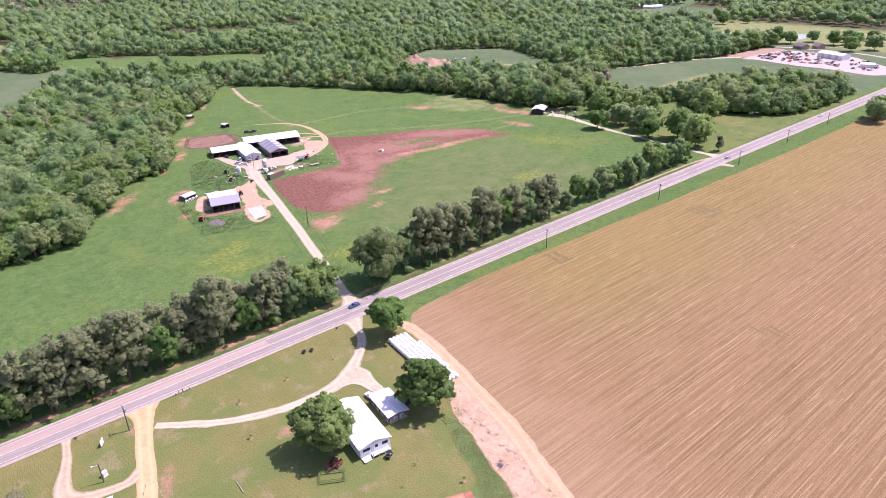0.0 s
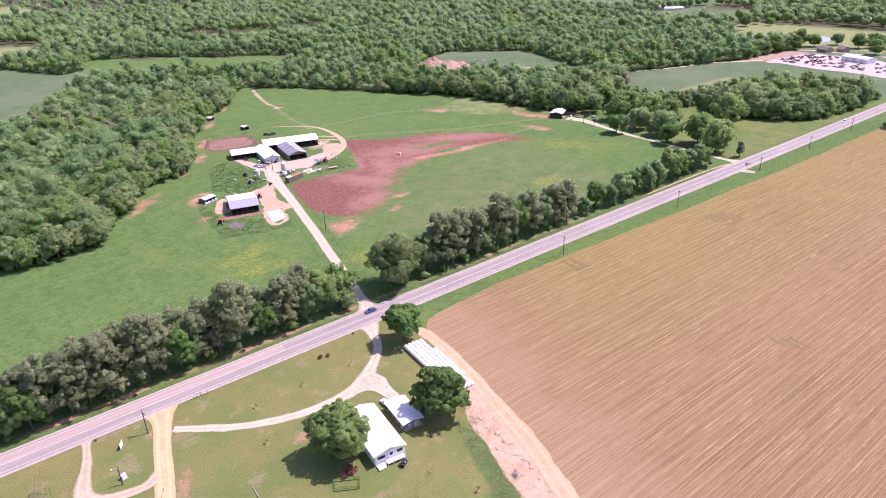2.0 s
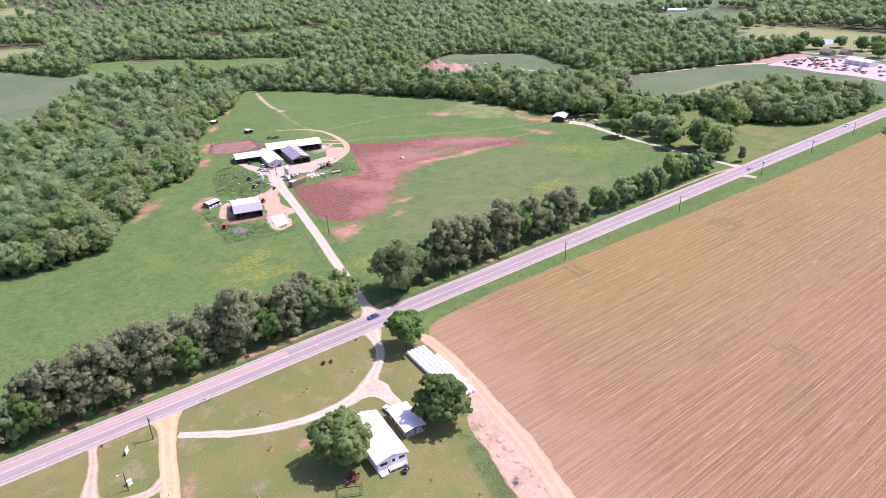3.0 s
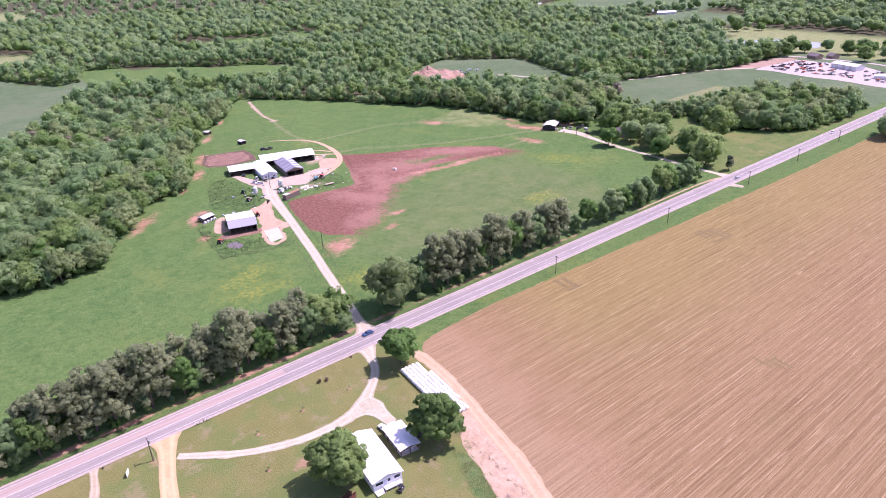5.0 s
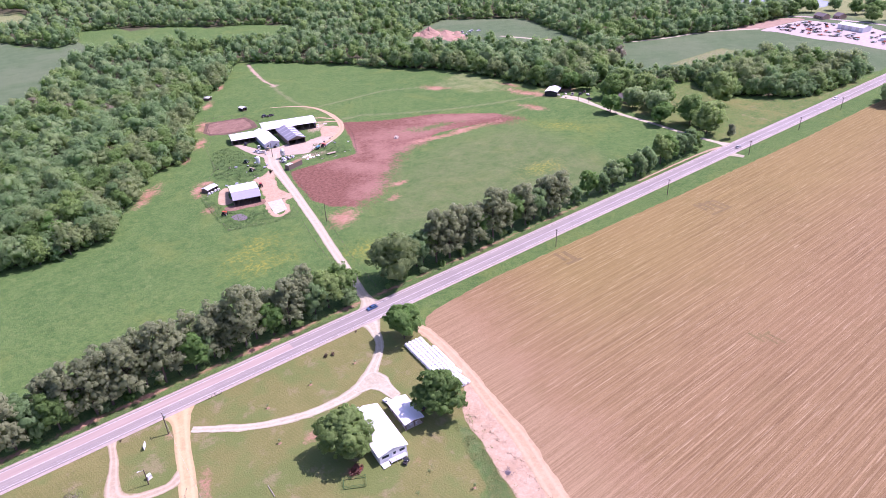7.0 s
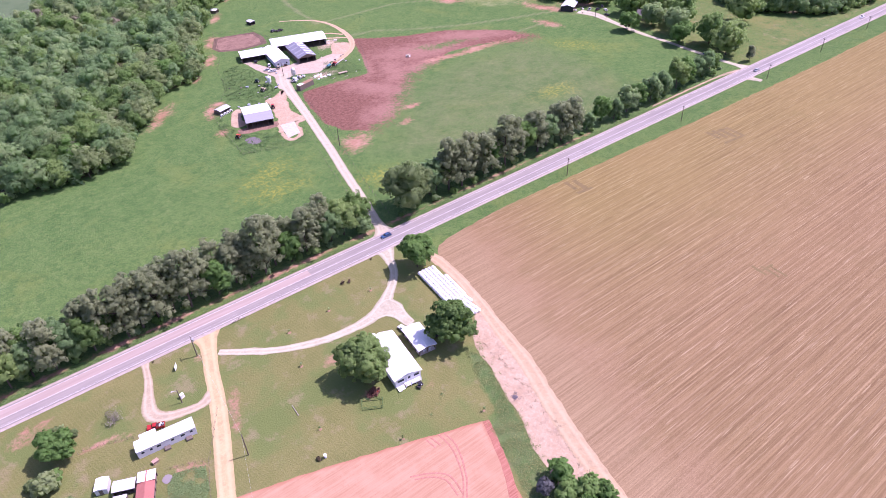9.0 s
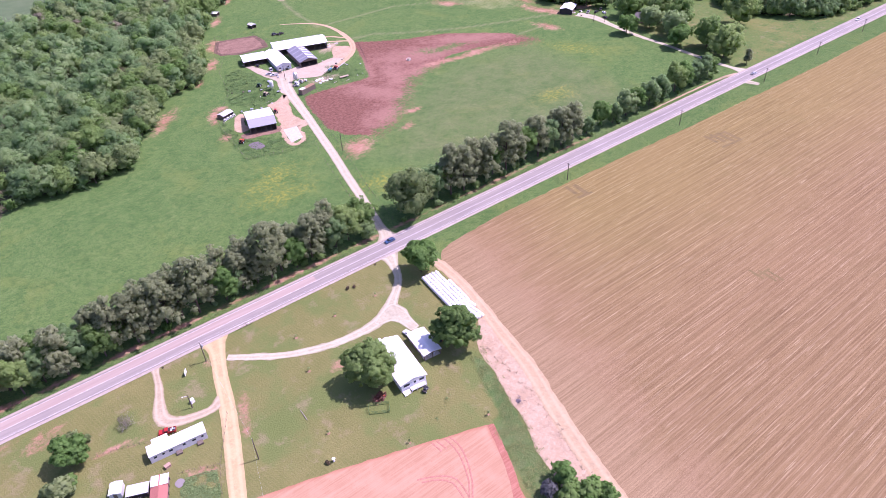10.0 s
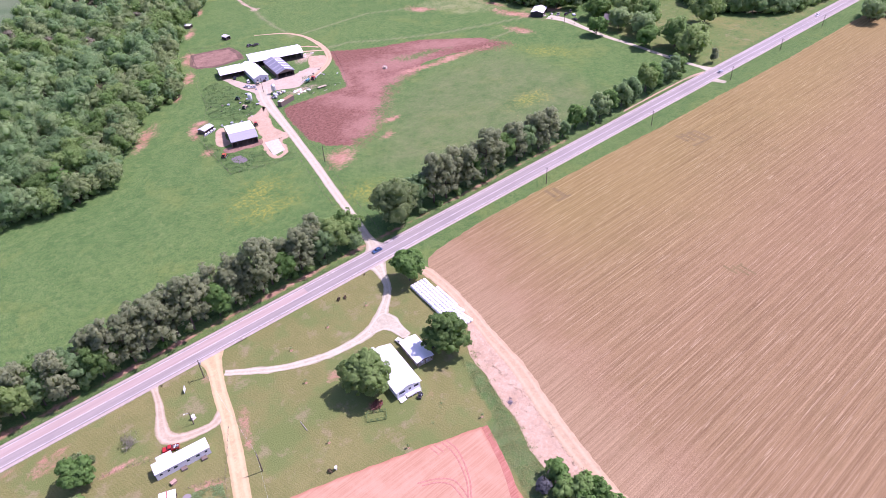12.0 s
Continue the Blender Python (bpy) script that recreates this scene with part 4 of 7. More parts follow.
ICO = {}
for level in (1, 2):
    b = bmesh.new()
    bmesh.ops.create_icosphere(b, subdivisions=level, radius=1.0)
    ICO[level] = (np.array([v.co[:] for v in b.verts]), np.array([[v.index for v in f.verts] for f in b.faces]))
    b.free()


def crown_arrays(rng, height, radius, base, lobes, leaves, size, shape="round", loose=0.55, core=1, heart=0.80, tuft=None):
    """Leaf clumps on the twigs of overlapping limbs: vertices, quads, the triangles of solid blobs added inside the
    limbs to close gaps and block light, and normals.
    """
    mid, half = (height + base) / 2, (height - base) / 2
    centres, radii = [], []
    for i in range(lobes):
        d = ball_points(rng, 1)[0]
        u = rng.uniform(0.40, 0.80)
        c = np.array([d[0] * radius * u, d[1] * radius * u, mid + d[2] * (half * 0.9 if shape == "tall" else min(half, radius * 1.35)) * u])
        if shape == "tall":
            c = np.array([d[0] * radius * u, d[1] * radius * u, height * 0.56 + abs(d[2]) ** 0.8 * np.sign(d[2] + 0.35) * height * 0.34 * u / 0.8])
        if shape == "pine":
            z = rng.uniform(0.0, 1.0)
            a, spread_ = rng.uniform(0, 2 * math.pi), radius * (0.9 - 0.55 * z ** 1.6) * rng.uniform(0.35, 0.92)
            c = np.array([math.cos(a) * spread_, math.sin(a) * spread_, base + (height - base) * (0.06 + 0.84 * z)])
        if shape == "cone":
            z = rng.uniform(0.0, 1.0)
            a, spread_ = rng.uniform(0, 2 * math.pi), radius * (1.0 - 0.9 * z) * 0.7
            c = np.array([math.cos(a) * spread_, math.sin(a) * spread_, base + (height - base) * z])
        centres.append(c)
        radii.append(radius * rng.uniform(*{"round": (0.20, 0.40), "tall": (0.26, 0.48), "pine": (0.15, 0.27), "cone": (0.2, 0.4)}[shape]))
    centres, radii = np.array(centres).reshape(-1, 3), np.array(radii)
    if shape in ("round", "tall"):
        near_top = mid + max(0.0, half - min(radius, half)) * 0.6
        centres, radii = np.vstack([centres, [0, 0, mid], [0, 0, near_top]]), np.append(radii, [min(radius, half) * 0.70, min(radius, half) * 0.62])
    flat = np.array([1, 1, {"pine": 0.92, "tall": 0.95}.get(shape, 0.85)])
    # twigs stand on the outer side of the limbs
    tuft = tuft or max(size * 1.6, radius * 0.10)
    count = int(1.7 * 2 * math.pi * radius * (radius + half) / 2 / (math.pi * tuft ** 2)) + 4
    share = rng.choice(len(radii), size=count * 5, p=radii ** 2 / (radii ** 2).sum())
    d = ball_points(rng, len(share))
    d[:, 2] = np.where(d[:, 2] < -0.35, -d[:, 2], d[:, 2])
    twig = centres[share] + d * radii[share][:, None] * flat * rng.uniform(0.86, 1.06, (len(share), 1))
    deep = np.zeros(len(twig), bool)
    for c, r in zip(centres, radii):
        deep |= np.linalg.norm((twig - c) / flat, axis=1) < r * 0.82
    twig, face = twig[~deep][:count], d[~deep][:count]
    wide = tuft * rng.uniform(0.65, 1.35, len(twig))
    pick = rng.choice(len(twig), size=leaves, p=wide ** 2 / (wide ** 2).sum())
    d = ball_points(rng, leaves)
    d = d + 0.55 * face[pick] + np.array([0, 0, 0.25])
    d /= np.linalg.norm(d, axis=1)[:, None]
    at = twig[pick] + d * wide[pick][:, None] * np.array([1, 1, 0.8]) * rng.uniform(0.55, 1.12, (leaves, 1))
    out = d + 0.5 * face[pick] + np.array([0, 0, 0.35])
    out /= np.linalg.norm(out, axis=1)[:, None]
    verts, quads = leaf_quads(rng, at, out, size, loose)
    # leaves catch the light as the rounded clump does that they grow on
    round_ = 0.55 * d + 0.75 * face[pick] + 0.35 * (at - np.array([0, 0, mid])) / max(radius, half) + np.array([0, 0, 0.25]) + (0.2 if size < 0.7 else 0.06) * rng.normal(size=(leaves, 3))
    light = [np.repeat(round_ / np.linalg.norm(round_, axis=1)[:, None], 4, 0)]
    hv, hf = [], []
    if core:
        iv, if_ = ICO[core]
        for c, r in zip(centres, radii):
            hf.append(if_ + len(verts) + sum(len(q) for q in hv))
            hv.append(c + iv * r * flat * heart * rng.uniform(0.70, 1.12, (len(iv), 1)))
            ruff = iv + 0.25 * rng.normal(size=iv.shape)
            light.append(ruff / np.linalg.norm(ruff, axis=1)[:, None])
    return np.vstack([verts] + hv), quads, np.vstack(hf) if hf else np.zeros((0, 3), int), np.vstack(light)


def tris_of(quads, tris):
    return np.vstack([quads[:, [0, 1, 2]], quads[:, [0, 2, 3]], tris])


def three_cornered(v, q, t, n):
    """The same crown with slim three-cornered leaves."""
    keep = np.concatenate([q[:, :3].ravel(), np.arange(4 * len(q), len(v))])
    at = np.full(len(v), -1)
    at[keep] = np.arange(len(keep))
    return v[keep], at[np.vstack([q[:, :3], t])], n[keep]


def limb_mesh(rng, height, base, radius, thick, lean=0.0, limbs=6):
    """A tapered trunk with a few rising limbs."""
    bm = bmesh.new()
    a = Vector((0, 0, -0.2))
    for i in range(4):
        b = Vector((lean * (i + 1) * 0.3 + rng.uniform(-0.15, 0.15), rng.uniform(-0.15, 0.15), height * 0.8 * (i + 1) / 4))
        rod(a, b, thick * (1 - 0.2 * i), thick * (1 - 0.2 * (i + 1)), 7, bm)
        a = b
    for i in range(limbs):
        h = base + (height * 0.7 - base) * i / max(1, limbs - 1)
        g, r = rng.uniform(0, 2 * math.pi), radius * rng.uniform(0.45, 0.75)
        p = Vector((lean * h / height, 0, h * 0.8))
        rod(p, p + Vector((math.cos(g) * r, math.sin(g) * r, r * 0.55)), thick * 0.35, thick * 0.1, 5, bm)
    return bm


def tree_kind(name, seed, height, radius, base, lobes, leaves, size, leaf, shape="round", label="", category="tree", group="", thick=None, bark=BARK, loose=0.55, core=2, heart=0.80, tuft=None, slim=False):
    """One tree with trunk and crown, standing at the origin, to be copied."""
    rng = np.random.default_rng(seed)
    ob = empty(name, 0, 0, 0, 0, label, category, group)
    part("trunk", limb_mesh(rng, height, base, radius, thick or height * 0.022), bark, ob)
    v, q, t, n = crown_arrays(rng, height, radius, base, lobes, leaves, size, shape, loose, core, heart, tuft)
    if slim:
        v, f, n = three_cornered(v, q, t, n)
    else:
        f = tris_of(q, t)
    crown = new("crown", mesh_of("crown", v, f, (leaf,), None, 0, n))
    crown.parent = ob
    return ob


USED = set()


def plant(kind, x, y, turn=0.0, size=1.0, tall=1.0, label="", group=""):
    """Sets a tree: the first time the tree itself, then copies."""
    m = pose(x, y, 0, 0, 0, turn)
    if kind.name in USED:
        ob = copy_thing(kind, m)
    else:
        USED.add(kind.name)
        ob = kind
        ob.matrix_basis = m
    ob.scale = (size, size, size * tall)
    return tagged(ob, label, group=group)


rnd = random.Random(7)

# the three big yard trees and the one by the mobile home
plant(tree_kind("oak_tree", 11, 15.6, 8.9, 1.6, 46, 17000, 0.34, OAK_LEAF, loose=0.45, core=2, heart=0.70, label="large round dark-green oak shading the white house"), -55.2, -58.8)
plant(tree_kind("oak_tree", 12, 15.4, 8.3, 1.5, 42, 15500, 0.34, OAK_LEAF, loose=0.45, core=2, heart=0.70, label="dense round dark-green oak beside the carport"), -23.0, -63.2)
plant(tree_kind("shade_tree", 13, 14.5, 7.4, 2.0, 34, 11500, 0.36, LIME_LEAF, core=2, heart=0.70, loose=0.45, label="light-green shade tree at the gravel driveway"), -8.8, -22.8)
plant(tree_kind("shade_tree", 14, 12.0, 6.4, 1.2, 26, 8500, 0.34, LIME_LEAF, core=2, heart=0.78, loose=0.5, label="fresh green broadleaf tree on the mobile home's lawn"), -143.5, -28.2, 0.0, 0.92)

PINES = [tree_kind("pine_tree", 30 + i, h, r, b, 66, 6200, 0.43, PINE_LEAF, "pine", "tall grey-green pine in the roadside row", "tree", "roadside trees", loose=0.35, core=1, heart=0.66, tuft=0.62, slim=True)
         for i, (h, r, b) in enumerate(((20.5, 6.5, 3.6), (19.0, 5.9, 3.2), (21.0, 6.1, 3.8), (18.0, 6.3, 2.8)))]
BROAD = [tree_kind("broadleaf_tree", 40 + i, h, r, b, 30, 5000, 0.50, leaf, "round", text, "tree", "roadside trees", loose=0.45, core=1, heart=0.80, tuft=0.85, slim=True)
         for i, (h, r, b, leaf, text) in enumerate(((15.0, 6.2, 1.2, OAK_LEAF, "dark-green broadleaf tree in the roadside row"), (14.0, 5.4, 0.8, LIME_LEAF, "bright green young tree in the roadside row"),
                                                    (16.5, 9.4, 0.6, PALE_LEAF, "broad dusty-green tree at the farm lane"), (12.5, 5.2, 0.6, WOOD_LEAF, "mid-green bushy tree in the roadside row")))]
BUSHES = [tree_kind("shrub", 50 + i, h, r, 0.1, 9, 620, 0.5, leaf, "round", "leafy green shrub on the road bank", "shrub", "bank shrubs", 0.06, core=1)
          for i, (h, r, leaf) in enumerate(((3.4, 2.2, WOOD_LEAF), (2.4, 1.7, LIME_LEAF), (4.4, 2.6, OAK_LEAF)))]

# row west of the farm lane: x, y, kind (p pine, b broadleaf by index), size
for x, y, kind, size in ((-11.5, 19, BROAD[0], 0.95), (-13, 12.5, BROAD[3], 0.6), (-20, 17, BROAD[0], 1.05), (-27, 15.5, BROAD[3], 1.05), (-33, 17, PINES[1], 0.95), (-38.5, 15, PINES[0], 0.95), (-46, 14.5, BROAD[1], 0.85),
                         (-52, 17, PINES[2], 1.0), (-57.5, 14, PINES[0], 1.05), (-63, 16, PINES[1], 0.95), (-69, 17, PINES[3], 0.95), (-65.5, 20, PINES[2], 0.9), (-44.5, 20, PINES[3], 0.9), (-28, 20.5, PINES[2], 0.85), (-72.5, 15.5, BROAD[3], 0.8), (-124.5, 20, PINES[1], 0.8), (-153.5, 19, PINES[2], 0.85), (-163, 18, BROAD[0], 1.0), (-172, 14.5, PINES[0], 0.95), (-147, 18, PINES[3], 0.95), (-139.5, 18.5, BROAD[0], 1.0), (-131.5, 19.5, BROAD[3], 1.0), (-160.5, 12.8, BROAD[3], 0.8), (-117.5, 14, PINES[2], 0.9), (-77, 14.5, BROAD[1], 0.95), (-82.5, 16, PINES[2], 1.0), (-88, 14.5, PINES[0], 1.0),
                         (-94, 16.5, PINES[1], 1.05), (-100, 14.5, PINES[3], 1.1), (-106, 15, PINES[2], 0.95), (-111.5, 13.5, PINES[0], 0.95), (-117, 17.5, BROAD[1], 0.8), (-123, 14, BROAD[0], 0.9), (-129, 15, BROAD[3], 1.0),
                         (-136, 13.5, PINES[3], 1.0), (-143, 15, BROAD[3], 1.0), (-150, 14, BROAD[0], 0.9), (-158, 15, PINES[1], 0.9), (-167, 15, BROAD[3], 1.1)):
    plant(kind, x, y - 1.5, rnd.uniform(0, 360), size * 1.12, rnd.uniform(1.02, 1.18))
# row east of it
for x, y, kind, size in ((13.5, 16.0, BROAD[2], 1.12), (27, 19, BROAD[3], 1.2), (36, 16, PINES[0], 0.95), (43, 15, PINES[2], 0.95), (50, 17, PINES[1], 0.95), (57, 15, PINES[3], 1.0), (63, 17, BROAD[1], 0.85), (70, 15, PINES[0], 0.95),
                         (77, 16, PINES[1], 1.0), (85, 17, BROAD[1], 0.95), (92, 15, PINES[2], 0.9), (100, 17, BROAD[3], 1.1), (109, 15.5, PINES[3], 0.95), (117, 15, PINES[1], 0.95), (128, 15, BROAD[3], 0.7), (140, 16, BROAD[1], 0.9),
                         (148, 14, BROAD[3], 0.8), (160, 15, BROAD[3], 1.0), (169, 16, BROAD[1], 0.9), (180, 15, BROAD[3], 1.0), (190, 16, BROAD[3], 1.0), (206, 17, BROAD[0], 1.05), (213, 16.5, BROAD[1], 0.95), (222, 17, BROAD[3], 1.05), (231, 17, BROAD[3], 1.1), (240, 18, BROAD[0], 0.85)):
    plant(kind, x, y - 1.5, rnd.uniform(0, 360), size * (1.2 if x < 125 else 1.1), rnd.uniform(1.0, 1.2))
for i in range(44):  # a looser second line of young trees behind the row
    x = -172 + i * 9.6 + rnd.uniform(-3, 3)
    if not -18 < x < 22 and x < 126:
        plant((PINES[i % 4] if x < 122 and i % 3 else BROAD[(0, 1, 3)[i % 3]]), x, rnd.uniform(18.0, 21.0), rnd.uniform(0, 360), rnd.uniform(0.75, 1.05))
for i in range(46):
    x = -165 + i * 9.2 + rnd.uniform(-3, 3)
    if not -14 < x < 6:
        plant(BUSHES[i % 3], x, rnd.uniform(10.2, 13.0) + (3 if x > 125 and i % 2 else 0), rnd.uniform(0, 360), rnd.uniform(0.45, 0.95))

# trees about the farmhouse to the east, and a few that stand alone
YARD_TREES = [tree_kind("maple_tree", 60 + i, h, r, b, 28, 2700, 0.66, leaf, "round", text, "tree", "farmhouse trees", loose=0.45, core=1, heart=0.80, tuft=1.0, slim=True)
              for i, (h, r, b, leaf, text) in enumerate(((14, 8.0, 0.6, OAK_LEAF, "large dark-green tree in the farmhouse yard"), (9.5, 5.2, 1.0, LIME_LEAF, "small round green tree by the gravel drive"), (12, 6.5, 0.7, WOOD_LEAF, "rounded green tree in the farmhouse yard")))]
for x, y, i, size in ((262, 98, 1, 1.0), (281, 93, 2, 1.0), (266, 58, 1, 1.1), (280, 72, 2, 1.05), (300, 100, 0, 1.0), (296, 80, 0, 1.0), (279, 44, 0, 1.05), (271, 26, 0, 1.05), (288, 33, 0, 0.8), (332, 54, 0, 1.1), (289, 120, 0, 0.9), (304, 122, 0, 0.95), (286, 158, 1, 1.05), (297, 148, 2, 0.85), (312, 132, 2, 1.0),
                      (410, -30, 2, 0.9), (420, -27, 0, 0.8), (432, -31, 2, 0.9), (446, -29, 1, 1.0)):
    plant(YARD_TREES[i], x, y, rnd.uniform(0, 360), size * 1.34, rnd.uniform(0.98, 1.12))
plant(tree_kind("cedar_tree", 66, 9.5, 2.6, 0.6, 16, 900, 0.6, PINE_LEAF, "cone", "slender dark cedar beside the drive entrance", core=1), 272, 10)

# the bare shrub, garden shrubs and small edge trees
bare = empty("bare_shrub", -127, -24, 0, 0, "pale grey-brown shrub with thin twigs just budding", "shrub")
bare.scale = (1.05, 1.05, 0.95)
brng = np.random.default_rng(3)


def twigs(bm, a, way, length, thick, depth):
    """A twig that forks twice or three times."""
    b = a + way * length
    rod(a, b, thick, thick * 0.6, 4, bm)
    for _ in range(3 if depth else 0):
        turn = Vector(brng.normal(0, 0.5, 3))
        twigs(bm, a.lerp(b, brng.uniform(0.5, 1.0)), (way + turn).normalized(), length * brng.uniform(0.55, 0.8), thick * 0.6, depth - 1)


bm = bmesh.new()
for i in range(26):
    g, up = brng.uniform(0, 6.28), brng.uniform(0.7, 1.8)
    twigs(bm, Vector((math.cos(g), math.sin(g), 0)) * brng.uniform(0.05, 0.7), Vector((math.cos(g), math.sin(g), up)).normalized(), brng.uniform(1.2, 2.0), 0.05, 2)
part("branch_spray", bm, PALE_BARK, bare)
v, q, t, n = crown_arrays(np.random.default_rng(6), 4.2, 3.4, 0.6, 10, 420, 0.16, "round", 0.8, 0)
buds = new("buds", mesh_of("buds", v, tris_of(q, t), (BUD_LEAF,), None, 0, n))
buds.parent = bare
tagged(buds, kind="stuff")
GARDEN_SHRUB = tree_kind("garden_shrub", 70, 4.2, 2.6, 0.1, 12, 1100, 0.42, PALE_LEAF, "round", "dusty grey-green garden shrub near the sheds", "shrub", "garden shrubs", 0.07, core=1)
for x, y, s in ((-141.5, -19.5, 0.95), (-145.5, -18.8, 0.8), (-138.5, -21.5, 0.6), (-149.2, -37.4, 1.5), (-152.5, -34.0, 0.8), (-146, -48.5, 1.1), (-151, -46, 0.8)):
    plant(GARDEN_SHRUB, x, y, rnd.uniform(0, 360), s)
EDGE_TREE = tree_kind("edge_tree", 72, 6.0, 3.4, 0.3, 16, 1800, 0.48, LIME_LEAF, "round", "bushy green tree at the weedy field edge", "tree", "field edge trees", core=1)
for x, y, s in ((-33.6, -125.8, 1.15), (-36.4, -131, 1.1), (-32, -133.6, 1.15), (-28.8, -137.4, 1.0), (-36, -139, 1.2), (-30, -143, 1.0), (-41, -146, 1.2)):
    plant(EDGE_TREE, x, y, rnd.uniform(0, 360), s)
plant(EDGE_TREE, -145.9, -35.4, 40, 0.72, 0.9, "bright green bush beside the lawn tree", "garden shrubs")
plant(tree_kind("blue_shrub", 73, 5.2, 2.2, 0.2, 14, 1300, 0.42, leaf_material("blue-grey leaves", (0.10, 0.11, 0.11), (0.21, 0.22, 0.23), (0.18, 0.2, 0.2)), "round", "blue-grey conifer at the weedy field edge", "tree", core=1), -39.8, -125.6)


# ---------------------------------------------------------------- woods
def in_wood(x, y):
    ok = np.ones(np.shape(x), bool)
    for q in CLEAR:
        ok &= ~inside(x, y, q)
    return ok & (rim_distance(x, y, POND) < -3)


def sites(rng, lo, hi, gap):
    """Jittered tree sites of the woods inside the valley that the lens can overlook, in a ring of distances from the yard."""
    x, y = np.meshgrid(np.arange(-420, 2500, gap), np.arange(4, 2500, gap))
    x, y = x.ravel() + rng.uniform(-0.42, 0.42, x.size) * gap, y.ravel() + rng.uniform(-0.42, 0.42, x.size) * gap
    d, a = np.hypot(x + 120, y + 194), np.degrees(np.arctan2(y + 194, x + 120))
    keep = (d >= lo) & (d < hi) & (a > 12) & (a < 92) & in_wood(x, y)
    return x[keep], y[keep]


def join_wood(name, label, places, kinds, leaf, rng, spread_=(0.70, 1.35)):
    """Many far trees as one piece of woodland."""
    if not places:
        return None
    vs, ns, fs, ts, off = [], [], [], [], 0
    for x, y in places:
        v, f, n = kinds[rng.integers(len(kinds))]
        g, s = rng.uniform(0, 6.28), rng.uniform(*spread_) * (0.66 if 328 < x < 474 and 96 < y < 165 else 1.0)
        c, d = math.cos(g) * s, math.sin(g) * s
        w = np.empty_like(v)
        w[:, 0], w[:, 1], w[:, 2] = v[:, 0] * c - v[:, 1] * d + x, v[:, 0] * d + v[:, 1] * c + y, v[:, 2] * s * rng.uniform(0.9, 1.12)
        vs.append(w)
        ns.append(np.stack([n[:, 0] * math.cos(g) - n[:, 1] * math.sin(g), n[:, 0] * math.sin(g) + n[:, 1] * math.cos(g), n[:, 2]], 1))
        fs.append(f + off)
        ts.append(np.full(len(v), rng.uniform()))
        off += len(v)
    ob = new(name, mesh_of(name, np.vstack(vs), np.vstack(fs), (leaf,), {"tint": np.concatenate(ts)}, 0, np.vstack(ns)))
    return tagged(ob, label, "woods", kind="stuff")


def wood_kinds(seed, count, leaves, size, core, lobes, height=16.5, radius=5.2, shape="tall", tuft=1.3, heart=0.70):
    out = []
    for i in range(count):
        rng = np.random.default_rng(seed + i)
        v, q, t, n = crown_arrays(rng, height * rng.uniform(0.75, 1.2), radius * rng.uniform(0.75, 1.3), -1.5, lobes, leaves, size, "round" if i % 3 == 2 else shape, 0.25, core, heart, tuft)
        out.append(three_cornered(v, q, t, n))
    return out


def species(x, y):
    """A number from 0 to 1 by which stands of one kind of tree keep together."""
    n = np.array([noise.noise(Vector((a / 55.0, b / 55.0, 1.3))) for a, b in zip(x, y)])
    return np.clip(0.5 + 0.75 * n + wrng.normal(0, 0.17, len(n)), 0, 1)


wrng = np.random.default_rng(21)
FOREST = [tree_kind("forest_tree", 80 + i, h, r, b, 18, 1700, 0.62, leaf, "round", text, "tree", "wood edge trees", loose=0.3, core=1, heart=0.74, tuft=1.05, slim=True)
          for i, (h, r, b, leaf, text) in enumerate(((15.0, 7.4, 1.4, WOOD_LEAF, "mid-green broadleaf tree at the wood's edge"), (14.0, 6.6, 1.2, OAK_LEAF, "dark-green broadleaf tree at the wood's edge"),
                                                     (14.5, 8.0, 1.2, PALE_LEAF, "pale olive broadleaf tree at the wood's edge"), (12.0, 5.0, 1.0, LIME_LEAF, "fresh green broadleaf tree at the wood's edge")))]
x, y = sites(wrng, 0, 640, 8.2)
edge = rim_distance(x, y, OPEN)
order = np.argsort(-edge)
near = order[:150]
for i in near:
    plant(FOREST[wrng.choice(4, p=(0.36, 0.24, 0.32, 0.08))], float(x[i]), float(y[i]), float(wrng.uniform(0, 360)), float(wrng.uniform(0.75, 1.15)) * (0.7 if 328 < x[i] < 474 and 96 < y[i] < 165 else 1.0), float(wrng.uniform(0.9, 1.2)))
rest = order[150:]
share = species(x[rest], y[rest])
reach = np.hypot(x[rest] + 120, y[rest] + 194) < 440
fine_kinds = wood_kinds(200, 14, 1500, 0.52, 1, 8, 16.0, 6.2, tuft=1.1)
near_kinds = wood_kinds(215, 14, 440, 0.72, 1, 5, 16.0, 5.8, heart=0.86)
for close, kinds in ((True, fine_kinds), (False, near_kinds)):
    def stand(lo, hi):
        return [(x[i], y[i]) for i, s, r in zip(rest, share, reach) if lo <= s < hi and r == close]

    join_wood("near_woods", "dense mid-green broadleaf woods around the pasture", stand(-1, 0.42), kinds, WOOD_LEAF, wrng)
    join_wood("near_woods", "darker green oaks within the woods", stand(0.42, 0.62), kinds, OAK_LEAF, wrng)
    join_wood("near_woods", "pale olive treetops within the woods", stand(0.62, 0.88), kinds, PALE_LEAF, wrng)
    join_wood("near_woods", "fresh yellow-green treetops within the woods", stand(0.88, 0.95), kinds, LIME_LEAF, wrng)
    join_wood("near_woods", "grey-brown budding trees within the woods", stand(0.95, 2), kinds, BUD_LEAF, wrng, (0.6, 1.05))
x, y = sites(wrng, 0, 1000, 3.6)
rim = np.max([rim_distance(x, y, q) for q in CLEAR], 0)
